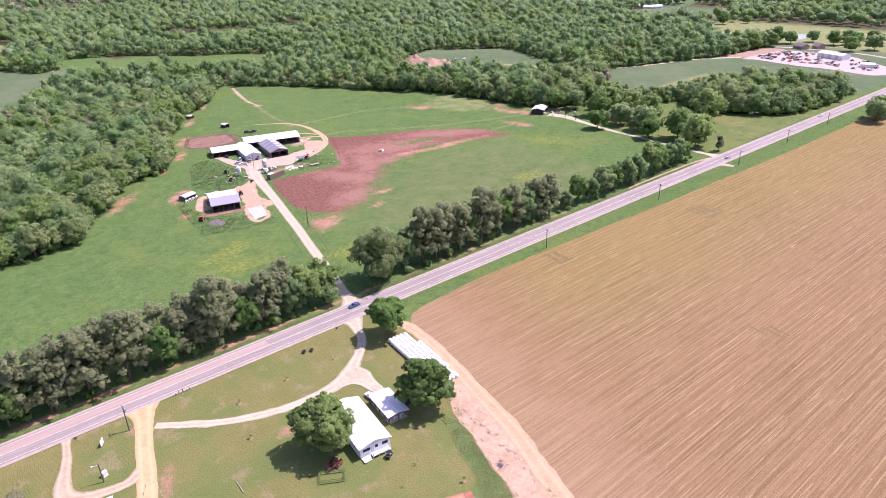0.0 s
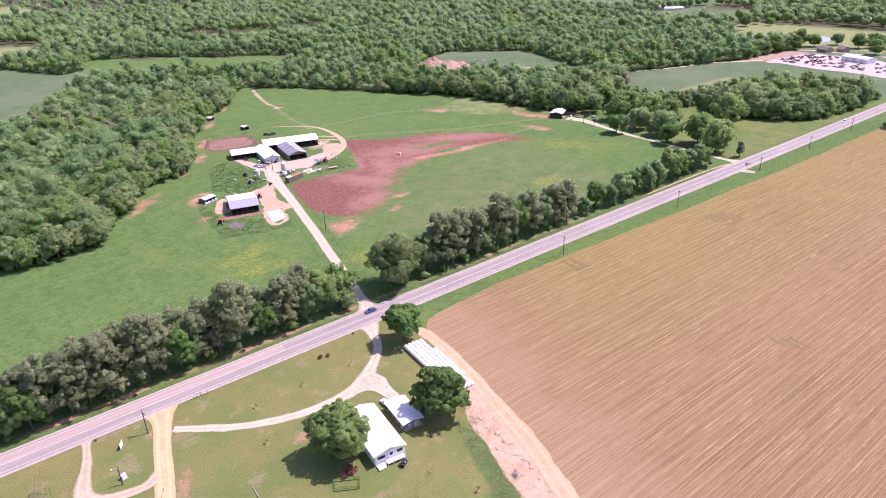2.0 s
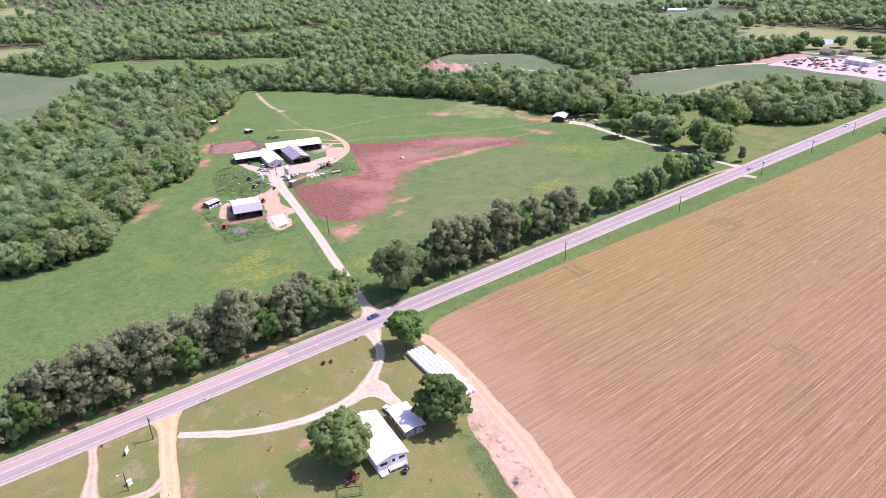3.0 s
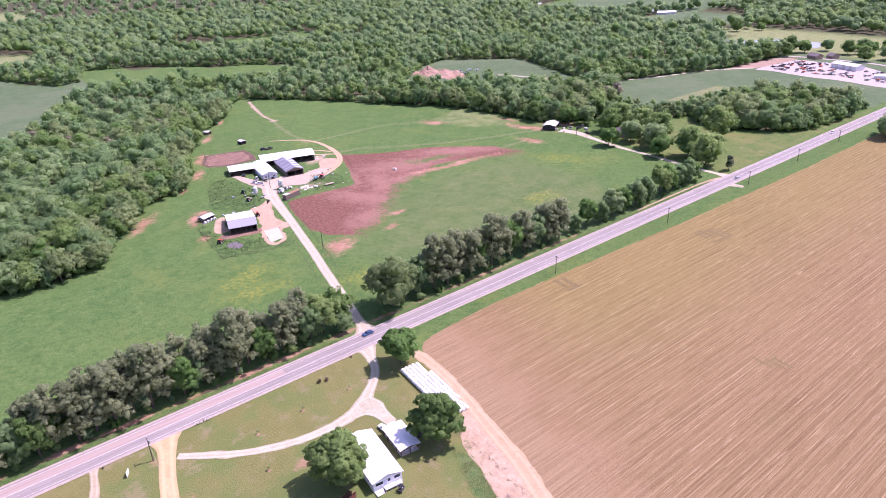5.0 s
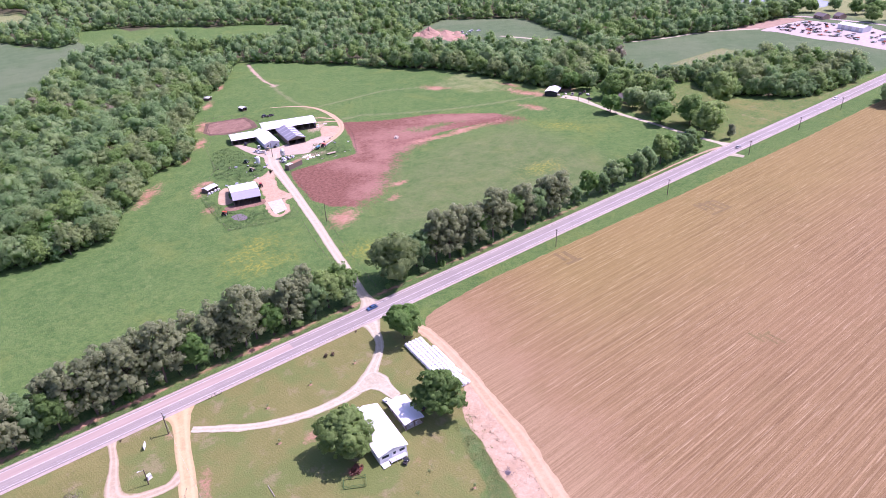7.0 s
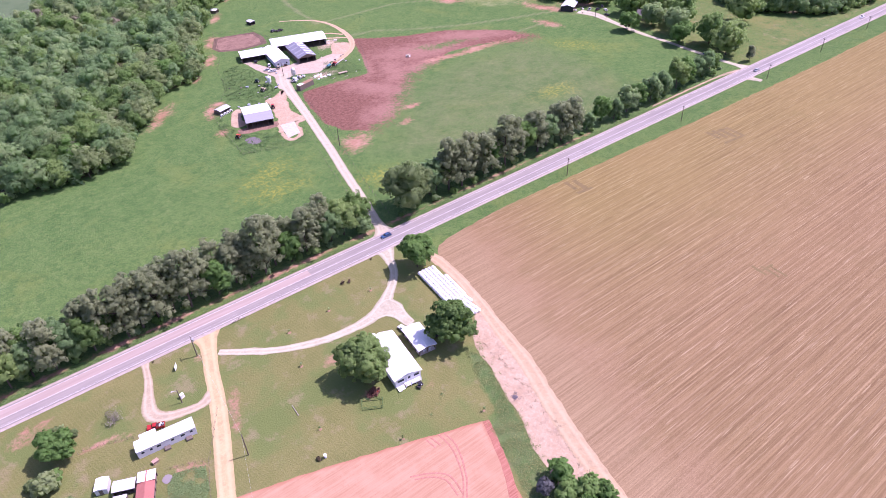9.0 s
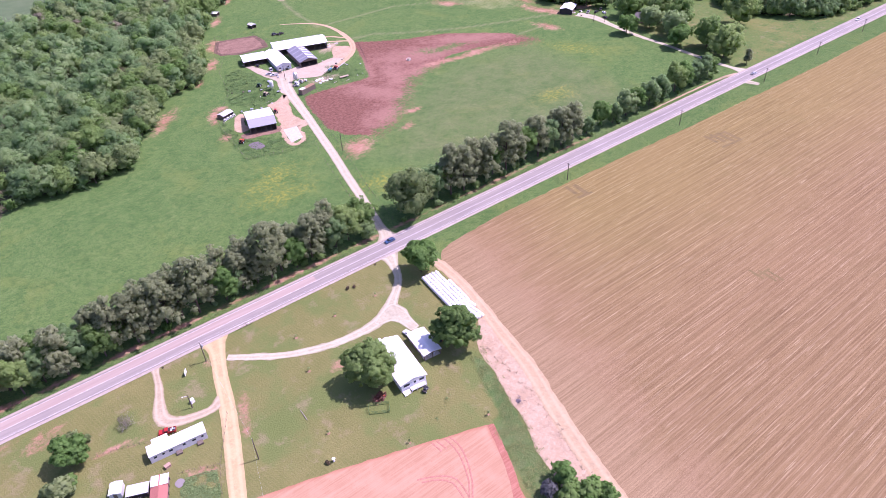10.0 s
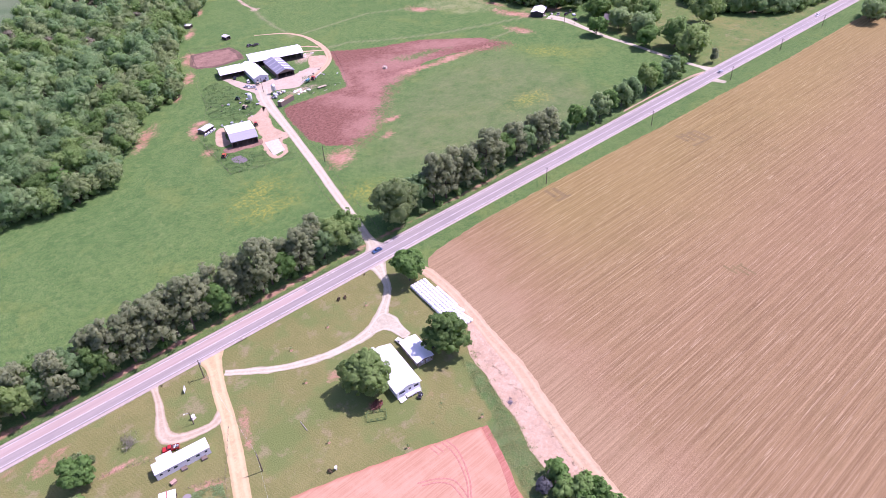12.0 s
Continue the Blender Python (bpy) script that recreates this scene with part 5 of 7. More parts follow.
fringe = (rim > -7.5) & (wrng.uniform(size=len(x)) < 0.8)
x, y = x[fringe], y[fringe]
share = wrng.uniform(size=len(x))
low_kinds = wood_kinds(300, 8, 70, 0.85, 1, 2, 7.5, 3.4, "round", tuft=0.9, heart=0.88)
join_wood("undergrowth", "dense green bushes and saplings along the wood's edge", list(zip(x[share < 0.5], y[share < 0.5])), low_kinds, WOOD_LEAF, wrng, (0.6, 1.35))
join_wood("undergrowth", "darker green bushes along the wood's edge", list(zip(x[share >= 0.5], y[share >= 0.5])), low_kinds, OAK_LEAF, wrng, (0.6, 1.35))
x, y = sites(wrng, 640, 1000, 10.3)
share = species(x, y)
mid_kinds = wood_kinds(230, 12, 90, 1.0, 1, 2, 17.5, 5.6, tuft=1.4, heart=0.93)
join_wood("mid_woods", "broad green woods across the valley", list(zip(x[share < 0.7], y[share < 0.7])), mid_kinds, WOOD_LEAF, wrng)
join_wood("mid_woods", "darker green stands within the valley woods", list(zip(x[share >= 0.7], y[share >= 0.7])), mid_kinds, OAK_LEAF, wrng)
x, y = sites(wrng, 1000, 1700, 14.5)
far_kinds = wood_kinds(260, 12, 26, 1.6, 1, 0, 17.5, 8.0, tuft=2.2, heart=0.97)
fshare = species(x, y)
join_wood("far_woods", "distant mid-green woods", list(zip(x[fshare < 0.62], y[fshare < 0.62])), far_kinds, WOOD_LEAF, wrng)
join_wood("far_woods", "distant darker green woods", list(zip(x[fshare >= 0.62], y[fshare >= 0.62])), far_kinds, OAK_LEAF, wrng)
x, y = sites(wrng, 1700, 2600, 50.0)
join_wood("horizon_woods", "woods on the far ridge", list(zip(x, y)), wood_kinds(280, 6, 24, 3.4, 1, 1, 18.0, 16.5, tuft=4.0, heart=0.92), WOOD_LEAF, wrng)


# ---------------------------------------------------------------- vehicles
def wheel(parent, x, y, r, w, tyre=RUBBER, rim=STEEL):
    hub = part("wheel", rod((x, y - w * 0.52, r), (x, y + w * 0.52, r), r * 0.55, sides=10), rim, parent)
    b = rod((x, y - w / 2, r), (x, y + w / 2, r), r, sides=14)
    bmesh.ops.bevel(b, geom=[e for e in b.edges if abs((e.verts[0].co - e.verts[1].co).y) < 0.01], offset=r * 0.12, segments=1, affect="EDGES")
    part("tyre", b, tyre, hub)


def shell(outline, width, tuck):
    """A car body: side outline run across, with the upper points drawn in."""
    b = prism(outline, width)
    top = max(z for _, z in outline)
    for v in b.verts:
        v.co.y *= 1 - tuck * max(0.0, v.co.z / top - 0.45) / 0.55
    bmesh.ops.bevel(b, geom=b.edges[:], offset=0.05, segments=1, affect="EDGES")
    return b


def car(name, x, y, turn, paint, label, kind="sedan", category="car", group=""):
    """A vehicle that points along its own +x."""
    ob = empty(name, x, y, 0.02, turn, label, category, group)
    if kind == "pickup":
        L, W, r = 5.4, 1.95, 0.38
        part("body", shell([(-2.7, 0.45), (2.6, 0.42), (2.68, 0.75), (2.5, 1.08), (-2.7, 1.05)], W, 0.05), paint, ob)
        part("cab", shell([(-0.55, 1.03), (1.30, 1.03), (0.75, 1.72), (-0.40, 1.76)], W * 0.93, 0.22), paint, ob)
        part("windscreen", prism([(0.82, 1.70), (1.34, 1.06), (1.37, 1.08), (0.85, 1.72)], W * 0.72), GLASS, ob)
        part("rear_window", prism([(-0.58, 1.10), (-0.45, 1.70), (-0.48, 1.70), (-0.61, 1.10)], W * 0.7), GLASS, ob)
        for s in (-1, 1):
            part("side_window", box(0.25, s * W * 0.432, 1.38, 1.1, 0.05, 0.42), GLASS, ob)
        b = box(-1.65, 0, 1.06, 1.95, W * 0.78, 0.05)
        part("bed", b, DARK, ob)
        for s in (-1, 1):
            part("bed_side", box(-1.65, s * W * 0.45, 1.14, 2.05, 0.10, 0.22, bevel=0.02), paint, ob)
        part("tailgate", box(-2.66, 0, 1.10, 0.08, W * 0.9, 0.30, bevel=0.02), paint, ob)
        ax = (-1.7, 1.75)
    else:
        tall = {"sedan": 1.45, "suv": 1.75, "van": 2.0}[kind]
        L, W, r = 4.75, 1.85, 0.34
        part("body", shell([(-2.35, 0.35), (2.3, 0.32), (2.38, 0.62), (2.2, 0.86), (1.0, 0.96), (-1.7, 0.98), (-2.3, 0.90)], W, 0.06), paint, ob)
        back = -2.15 if kind != "sedan" else -1.75
        part("cabin", shell([(back, 0.95), (1.05, 0.94), (0.35, tall - 0.05), (-0.3, tall), (back + 0.55, tall - 0.04)], W * 0.92, 0.26), paint, ob)
        part("windscreen", prism([(0.40, tall - 0.08), (1.08, 0.97), (1.12, 1.0), (0.44, tall - 0.05)], W * 0.70), GLASS, ob)
        part("rear_window", prism([(back - 0.03, 1.0), (back + 0.50, tall - 0.08), (back + 0.47, tall - 0.05), (back - 0.06, 1.02)], W * 0.68), GLASS, ob)
        for s in (-1, 1):
            part("side_window", box((back + 0.9) / 2, s * W * 0.415, (0.98 + tall) / 2, 0.9 - back * 0.75, 0.06, (tall - 1.0) * 0.62), GLASS, ob)
        ax = (-1.4, 1.42)
    for s in (-1, 1):
        part("headlight", box(L / 2 - 0.08, s * W * 0.34, 0.68, 0.1, 0.34, 0.14, bevel=0.02), WHITE, ob)
        part("tail_light", box(-L / 2 + 0.02, s * W * 0.36, 0.78, 0.08, 0.3, 0.16, bevel=0.02), RED, ob)
        for a in ax:
            wheel(ob, a, s * (W / 2 - 0.12), r, 0.24)
    part("bumper", box(L / 2 - 0.02, 0, 0.42, 0.14, W * 0.92, 0.2, bevel=0.04), STEEL, ob)
    return ob


def tractor(x, y, turn, paint, label):
    ob = empty("tractor", x, y, 0.02, turn, label, "tractor")
    part("hood", box(1.0, 0, 1.25, 1.9, 0.75, 0.75, bevel=0.12), paint, ob)
    part("chassis", box(0.2, 0, 0.8, 3.2, 0.6, 0.4, bevel=0.05), DARK, ob)
    part("cab", box(-0.55, 0, 1.75, 1.25, 1.35, 1.3, bevel=0.1), GLASS, ob)
    part("cab_roof", box(-0.55, 0, 2.48, 1.5, 1.55, 0.16, bevel=0.06), paint, ob)
    part("exhaust", rod((0.9, 0.25, 1.5), (0.9, 0.25, 2.5), 0.05), DARK, ob)
    for s in (-1, 1):
        part("fender", box(-0.8, s * 0.85, 1.45, 1.2, 0.5, 0.12, bevel=0.04), paint, ob)
        wheel(ob, -0.8, s * 0.95, 0.8, 0.5)
        wheel(ob, 1.5, s * 0.8, 0.48, 0.34)
    return ob


car("blue_sedan", -7.0, 2.6, 180, BLUE, "blue sedan driving along the country road")
car("white_car", 262.0, -1.6, 0, SILVER, "pale silver car driving along the country road", "sedan")
car("white_car", 400.0, 2.3, 180, WHITE, "white sports utility car on the far road", "suv")
car("red_pickup", -117.3, -34.9, 158, RED, "red pickup truck with loaded bed beside the mobile home", "pickup", "truck")
load = empty("scrap_load", -115.8, -35.5, 1.1, 158, "pale scrap and boxes heaped in the pickup bed", "load")
for i in range(7):
    part("scrap_piece", box(rnd.uniform(-0.7, 0.7), rnd.uniform(-0.5, 0.5), 0.12, rnd.uniform(0.3, 0.7), rnd.uniform(0.25, 0.5), rnd.uniform(0.2, 0.4), bevel=0.03, turn=rnd.uniform(0, 90)), WHITE if i % 2 else STEEL, load)
car("white_pickup", -33.6, -49.0, 96, WHITE, "white pickup truck nosed out of the carport", "pickup", "truck")
car("dark_car", -27.0, -57.0, 95, BLACKISH, "black car parked in the oak's shade", "sedan")
for x, y, turn, paint, kind, label in ((36.3, 226.5, 60, BLACKISH, "suv", "black sports utility car parked on the farmyard"), (35.6, 207.5, 150, SILVER, "sedan", "silver car parked on the farmyard"), (37.2, 203.6, 150, WHITE, "pickup", "white pickup parked on the farmyard"),
                                       (43.0, 206.5, 75, TAN, "suv", "tan sports utility car parked before the farm office"), (49.0, 208.5, 70, BLACKISH, "pickup", "dark pickup parked before the farm office"), (40.0, 213.8, 70, WHITE, "van", "white van parked beside the farm office"),
                                       (41.0, 179.5, 20, SILVER, "pickup", "silver pickup beside the feed bin"), (46.5, 181.5, 15, TAN, "van", "tan van beside the box trailer"), (72.5, 274.5, 10, BLACKISH, "van", "dark van behind the long barn"), (76.5, 272.5, 10, DARK, "pickup", "dark pickup behind the long barn")):
    car("parked_car", x, y, turn, paint, label, kind)
tractor(22.4, 194.4, 40, GREEN, "green tractor parked in the grass")
tractor(19.4, 178.8, 20, TAN, "tan tractor parked in the grass")
tractor(13.0, 152.5, 70, RED, "red tractor beside the machinery barn")
tractor(-18.0, 130.4, 40, ORANGE, "small orange-red tractor in the paddock")
tractor(73.5, 185.0, 25, RED, "red tractor hitched to a sprayer")

cart = empty("utility_cart", -44.3, -73.4, 0.02, 30, "dark utility cart parked by the porch steps", "cart")
part("body", box(0, 0, 0.62, 2.5, 1.25, 0.35, bevel=0.08), BLACKISH, cart)
part("bed", box(-0.8, 0, 0.9, 0.85, 1.2, 0.25, bevel=0.04), DARK, cart)
part("seat", box(0.15, 0, 0.95, 0.5, 1.1, 0.35, bevel=0.08), STEEL, cart)
part("roof", box(0.1, 0, 1.75, 1.3, 1.2, 0.06, bevel=0.02), BLACKISH, cart)
for sx in (-0.5, 0.7):
    for s in (-1, 1):
        part("roof_post", rod((sx, s * 0.55, 0.75), (sx, s * 0.55, 1.74), 0.03), DARK, cart)
for sx in (-0.85, 0.85):
    for s in (-1, 1):
        wheel(cart, sx, s * 0.55, 0.3, 0.22)


# ---------------------------------------------------------------- buildings
def roof_slab(x0, z0, x1, z1, length, thick=0.12):
    """One roof slope from eave (x0, z0) to ridge (x1, z1), run along y."""
    d = Vector((x1 - x0, z1 - z0)).normalized()
    nx, nz = -d.y, d.x
    if nz < 0:
        nx, nz = -nx, -nz
    return prism([(x0, z0), (x1, z1), (x1 + nx * thick, z1 + nz * thick), (x0 + nx * thick, z0 + nz * thick)], length)


def gable_wall(w0, w1, ridge, eave0, eave1, top, y, thick=0.18):
    b = prism([(w0, 0), (w1, 0), (w1, eave1), (ridge, top), (w0, eave0)], thick)
    for v in b.verts:
        v.co.y += y
    return b


def building(name, x, y, turn, width, length, eave, top, roof, walls, label, ridge=0.0, over=0.5, open_sides="", eaves=None, roof_b=None, posts=0, category="building", floor=True, inner=None):
    """A gabled building; its length runs along its own y. open_sides: w e (long sides), s n (ends)."""
    ob = empty(name, x, y, 0, turn, label, category)
    w, l = width / 2, length / 2
    e0, e1 = eaves or (eave, eave)
    k0, k1 = (top - e0) / (ridge + w), (top - e1) / (w - ridge)
    part("roof_slope", roof_slab(-w - over, e0 - over * k0 + 0.02, ridge, top + 0.02, length + 2 * over), roof, ob)
    part("roof_slope", roof_slab(w + over, e1 - over * k1 + 0.02, ridge, top + 0.02, length + 2 * over), roof_b or roof, ob)
    part("ridge_cap", box(ridge, 0, top + 0.135, 0.34, length + 2 * over + 0.02, 0.05, bevel=0.02), roof, ob)
    for side, xx, ee in (("w", -w, e0), ("e", w, e1)):
        if side not in open_sides:
            part("wall", box(xx, 0, ee / 2, 0.18, length - 0.2, ee - 0.02), walls, ob)
        else:
            part("eave_beam", box(xx, 0, ee - 0.18, 0.2, length, 0.3), TIMBER, ob)
            for i in range(posts):
                part("post", box(xx, -l + 0.15 + (length - 0.3) * i / (posts - 1), ee / 2, 0.22, 0.22, ee - 0.05, bevel=0.02), TIMBER, ob)
    for side, yy in (("s", -l), ("n", l)):
        if side not in open_sides:
            part("gable_wall", gable_wall(-w - 0.085, w + 0.085, ridge, e0 - 0.02, e1 - 0.02, top - 0.02, yy), walls, ob)
        else:
            b = prism([(-w, e0 - 0.35), (w, e1 - 0.35), (w, e1 - 0.03), (ridge, top - 0.03), (-w, e0 - 0.03)], 0.16)
            for v in b.verts:
                v.co.y += yy
            part("gable_board", b, walls, ob)
            n = max(3, int(width / 3.5))
            for i in range(n):
                part("post", box(-w + 0.12 + (width - 0.24) * i / (n - 1), yy, (e0 - 0.3) / 2, 0.22, 0.22, e0 - 0.3, bevel=0.02), TIMBER, ob)
    if floor:
        part("floor_slab", box(0, 0, 0.06, width - 0.25, length - 0.25, 0.1), inner or TIMBER, ob)
    return ob


def window(parent, x, y, z, w, h, facing, frame_mat=WHITE, deep=0.09):
    """A framed window on a wall that faces n, s, e or w."""
    if facing in "ns":
        f = part("window", box(x, y, z, w, deep, h, bevel=0.02), frame_mat, parent)
        part("pane", box(x, y + (deep / 2 + 0.006) * (1 if facing == "n" else -1), z, w - 0.16, 0.012, h - 0.16), GLASS, f)
    else:
        f = part("window", box(x, y, z, deep, w, h, bevel=0.02), frame_mat, parent)
        part("pane", box(x + (deep / 2 + 0.006) * (1 if facing == "e" else -1), y, z, 0.012, w - 0.16, h - 0.16), GLASS, f)


def door(parent, x, y, z, w, h, facing, paint):
    ns = facing in "ns"
    d = part("door", box(x, y, z, w if ns else 0.09, 0.09 if ns else w, h, bevel=0.015), paint, parent)
    part("handle", box(x + (w * 0.36 if ns else (0.07 if facing == "e" else -0.07)), y + ((0.07 if facing == "n" else -0.07) if ns else w * 0.36), z, 0.06, 0.06, 0.14), STEEL, d)


# the white house with its porch and steps
house = building("white_house", -44.9, -59.4, -7.5, 9.0, 20.6, 3.7, 5.0, WHITE_ROOF, WHITE, "long white farmhouse with white metal gable roof and porch", over=0.55, category="house", floor=False)
part("foundation", box(0, 0, 0.35, 9.1, 20.7, 0.7), CONCRETE, house)
for x in (-2.9, 0.4, 3.0):
    window(house, x, -10.40, 2.5, 1.9 if x != 0.4 else 1.0, 1.1, "s", BLUISH)
door(house, -0.9, -10.40, 1.95, 0.95, 2.05, "s", BLUISH)
for y in (-7, -2.5, 2.5, 7):
    window(house, -4.60, y, 2.3, 1.1, 1.2, "w")
    window(house, 4.60, y, 2.3, 1.1, 1.2, "e")
# Added bluish panel: the shade on the white gable, put into its colour.
part("gable_shade", prism([(-4.2, 3.8), (4.2, 3.8), (0, 4.78)], 0.05), BLUISH, house, "pale blue panel painting the gable's bluish shade", pose(0, -10.42, 0))
window(house, -1.9, -10.40, 2.5, 0.9, 1.1, "s", BLUISH)
part("porch_deck", box(1.2, -11.3, 0.82, 5.6, 1.7, 0.14, bevel=0.02), WHITE, house)
for x in (-1.5, 0.3, 2.1, 3.9):
    part("porch_post", box(x, -12.05, 1.2, 0.12, 0.12, 2.4), WHITE, house)
part("porch_rail", box(1.2, -12.08, 1.85, 5.5, 0.08, 0.1), WHITE, house)
for i in range(18):
    part("baluster", box(-1.4 + i * 0.31, -12.08, 1.36, 0.05, 0.05, 0.9), WHITE, house)
for i in range(5):
    part("step", box(-2.6 - 0.1, -10.9 - 0.3 * i, 0.72 - 0.15 * i, 1.6, 0.34, 0.12, bevel=0.01), WHITE, house)
part("ramp", box(-3.9, -11.6, 0.42, 1.1, 2.2, 0.1, bevel=0.01), WHITE, house)
walkway = part("walkway", box(-0.6, 13.0, 0.95, 1.4, 5.2, 0.16, bevel=0.03), WHITE, house, "raised white boardwalk ramp")
for y in (11.2, 13.0, 14.8):
    part("walkway_post", box(-0.6, y, 0.44, 1.2, 0.14, 0.88), WHITE, house)

port = building("carport", -32.7, -57.0, -7.0, 6.4, 12.0, 2.7, 3.3, WHITE_ROOF, TIMBER, "white metal-roofed carport on wooden posts", open_sides="wesn", posts=5, over=0.4, category="carport", inner=CONCRETE)
part("storage_wall", box(0, 4.0, 1.2, 5.8, 0.14, 2.3), TIMBER, port)
for x, y in ((-1.2, -4.6), (0.8, -4.9), (1.9, -4.2)):
    chest = empty("storage_chest", -32.7 + x, -57.0 + y, 0.11, rnd.uniform(0, 60), "grey storage chest kept under the carport", "chest")
    part("body", box(0, 0, 0.35, 1.1, 0.6, 0.7, bevel=0.04), BLUISH, chest)
    part("lid", box(0, 0, 0.73, 1.16, 0.66, 0.08, bevel=0.02), WHITE, chest)

# the mobile home with its side room, and the sheds behind it
trailer = building("mobile_home", -116.3, -41.9, 83.6, 4.3, 17.0, 3.0, 3.35, WHITE_ROOF_LONG, SIDING, "long grey mobile home with white metal roof", over=0.2, category="mobile home", floor=False)
part("skirting", box(0, 0, 0.3, 4.42, 17.1, 0.6), TIMBER, trailer)
for y, w in ((-7.2, 0.9), (-4.6, 1.3), (-1.6, 1.0), (2.4, 1.3), (4.6, 0.9), (7.0, 1.0)):
    window(trailer, -2.19, y, 1.95, w, 0.9, "w")
door(trailer, -2.19, 0.4, 1.55, 0.9, 2.0, "w", WHITE)
door(trailer, -2.19, 5.7, 1.55, 0.9, 2.0, "w", WHITE)
for y in (0.4, -6.0):
    part("porch_step", box(-3.0, y, 0.35, 1.4, 1.8, 0.7, bevel=0.03), TIMBER, trailer)
part("side_room", box(3.1, 4.4, 1.3, 2.0, 4.4, 2.6), SIDING, trailer)
part("side_room_roof", box(3.2, 4.4, 2.68, 2.5, 4.9, 0.14, bevel=0.03), WHITE_ROOF, trailer)

shed = building("white_shed", -136.2, -46.6, -24, 3.2, 3.9, 2.2, 2.6, WHITE_ROOF, SIDING, "small shed with a white metal roof", over=0.2, category="shed")
door(shed, 0, -2.06, 1.05, 1.0, 1.9, "s", TIMBER)
shed = building("tin_shed", -131.2, -51.0, 66, 3.4, 5.9, 2.2, 2.5, TIN_ROOF, TIMBER, "low shed with a patched weathered tin roof", over=0.2, open_sides="w", posts=4, category="shed")
shed = building("rusty_shed", -126.6, -56.0, -22, 4.4, 10.6, 2.4, 2.9, RUST_ROOF, TIMBER, "long shed with a rusty red tin roof", over=0.25, open_sides="e", posts=5, category="shed")
part("white_sheet", box(0.1, 3.6, 2.98, 5.0, 3.6, 0.05), WHITE_ROOF, shed, "newer white roof sheets")
shed = building("tin_shed", -133.6, -54.6, 66, 2.4, 3.4, 1.7, 2.0, TIN_ROOF, TIMBER, "low lean shed with rust-stained tin roof", over=0.2, category="shed")
hutch = empty("brick_hutch", -121.6, -47.4, 0, 10, "small pinkish pump box in the grass", "pump box")
part("body", box(0, 0, 0.45, 1.7, 1.1, 0.9, bevel=0.03), BRICK, hutch)
part("lid", box(0, 0, 0.95, 1.9, 1.3, 0.1, bevel=0.02), BRICK, hutch)
tagged(patch("tarpaulin", [(-122.3, -54.8), (-120.8, -53.4), (-119.6, -54.2), (-119.5, -56.0), (-121.4, -56.6)], plain("grey tarpaulin", (0.25, 0.225, 0.225), 0.7), 0.12, "dark grey tarpaulin lying in the grass", 0.3, 0.5, 0.5, kind=""), category="tarpaulin")

# the farm
building("long_barn", 73.5, 236.5, -107, 16.5, 37.0, 4.4, 6.0, WHITE_ROOF, WHITE, "long white metal-roofed dairy barn", open_sides="e", posts=9, over=0.6, category="barn")
building("west_barn", 38.0, 235.5, -105, 13.5, 15.5, 3.6, 4.8, WHITE_ROOF, TIMBER, "white-roofed open cattle shed", open_sides="e", posts=5, over=0.5, category="barn")
dairy = building("milking_house", 49.2, 222.5, -8, 9.6, 29.0, 3.6, 5.2, WHITE_ROOF, BLUISH, "pale blue milking house with white metal roof", over=0.5, category="building")
door(dairy, 0.4, -14.62, 1.1, 1.2, 2.1, "s", WHITE)
for x in (-2.9, 2.8):
    window(dairy, x, -14.62, 1.9, 1.3, 1.0, "s")
for y in (-11, -7):
    window(dairy, 4.88, y, 1.9, 1.2, 0.9, "e")
building("grey_barn", 64.8, 215.5, -8.5, 11.6, 26.5, 3.9, 5.8, GREY_ROOF, TIMBER, "dark timber barn with grey and white striped metal roof", open_sides="s", over=0.6, category="barn", roof_b=GREY_ROOF)
striped = bpy.data.objects["grey_barn"]
for side, y, w in ((-1, -9.5, 1.6), (-1, -4.0, 2.0), (-1, 3.0, 1.4), (-1, 9.0, 1.8), (1, -11.0, 1.4), (1, -5.5, 2.0), (1, 0.5, 1.4), (1, 6.0, 2.2), (1, 11.0, 1.2)):
    part("light_sheet", box(0, 0, 0, 5.6, w, 0.05), LEAN_ROOF if side < 0 else WHITE_ROOF, striped, "pale translucent roof sheets", pose(3.05 * side, y, 5.02, 0, 18.1 * side, 0))
barn = building("machinery_barn", 0.2, 145.5, 74.0, 23.0, 14.4, 3.4, 6.3, WHITE_ROOF, TIMBER, "open machinery barn with white and grey metal roof", ridge=-5.6, eaves=(4.0, 3.4), roof_b=WHITE_ROOF, open_sides="w", posts=6, over=0.5, category="barn")
part("lean_to_roof", roof_slab(-12.06, 4.05, -5.62, 6.40, 15.3, 0.06), LEAN_ROOF, barn, "pale grey lean-to roof sheets")
small = building("calf_shed", -11.6, 168.0, -68, 5.0, 7.6, 2.2, 2.9, TIN_ROOF, TIMBER, "small open calf shed with grey tin roof", open_sides="e", posts=4, over=0.3, category="shed")
for i in range(4):
    hutch = empty("calf_hutch", -14.2 + 2.2 * i, 162.8 + 0.9 * i, 0, 20, "white plastic calf hutch by the shed", "calf hutch", "calf hutches")
    part("shell", shell([(-0.8, 0), (0.8, 0), (0.6, 1.2), (-0.6, 1.2)], 1.2, 0.2), WHITE, hutch)
    # Dark slab on the solid shell, painted as the shade of its hollow.
    part("hollow_shade", box(0, -0.6, 0.45, 0.6, 0.05, 0.8), DARK, hutch)
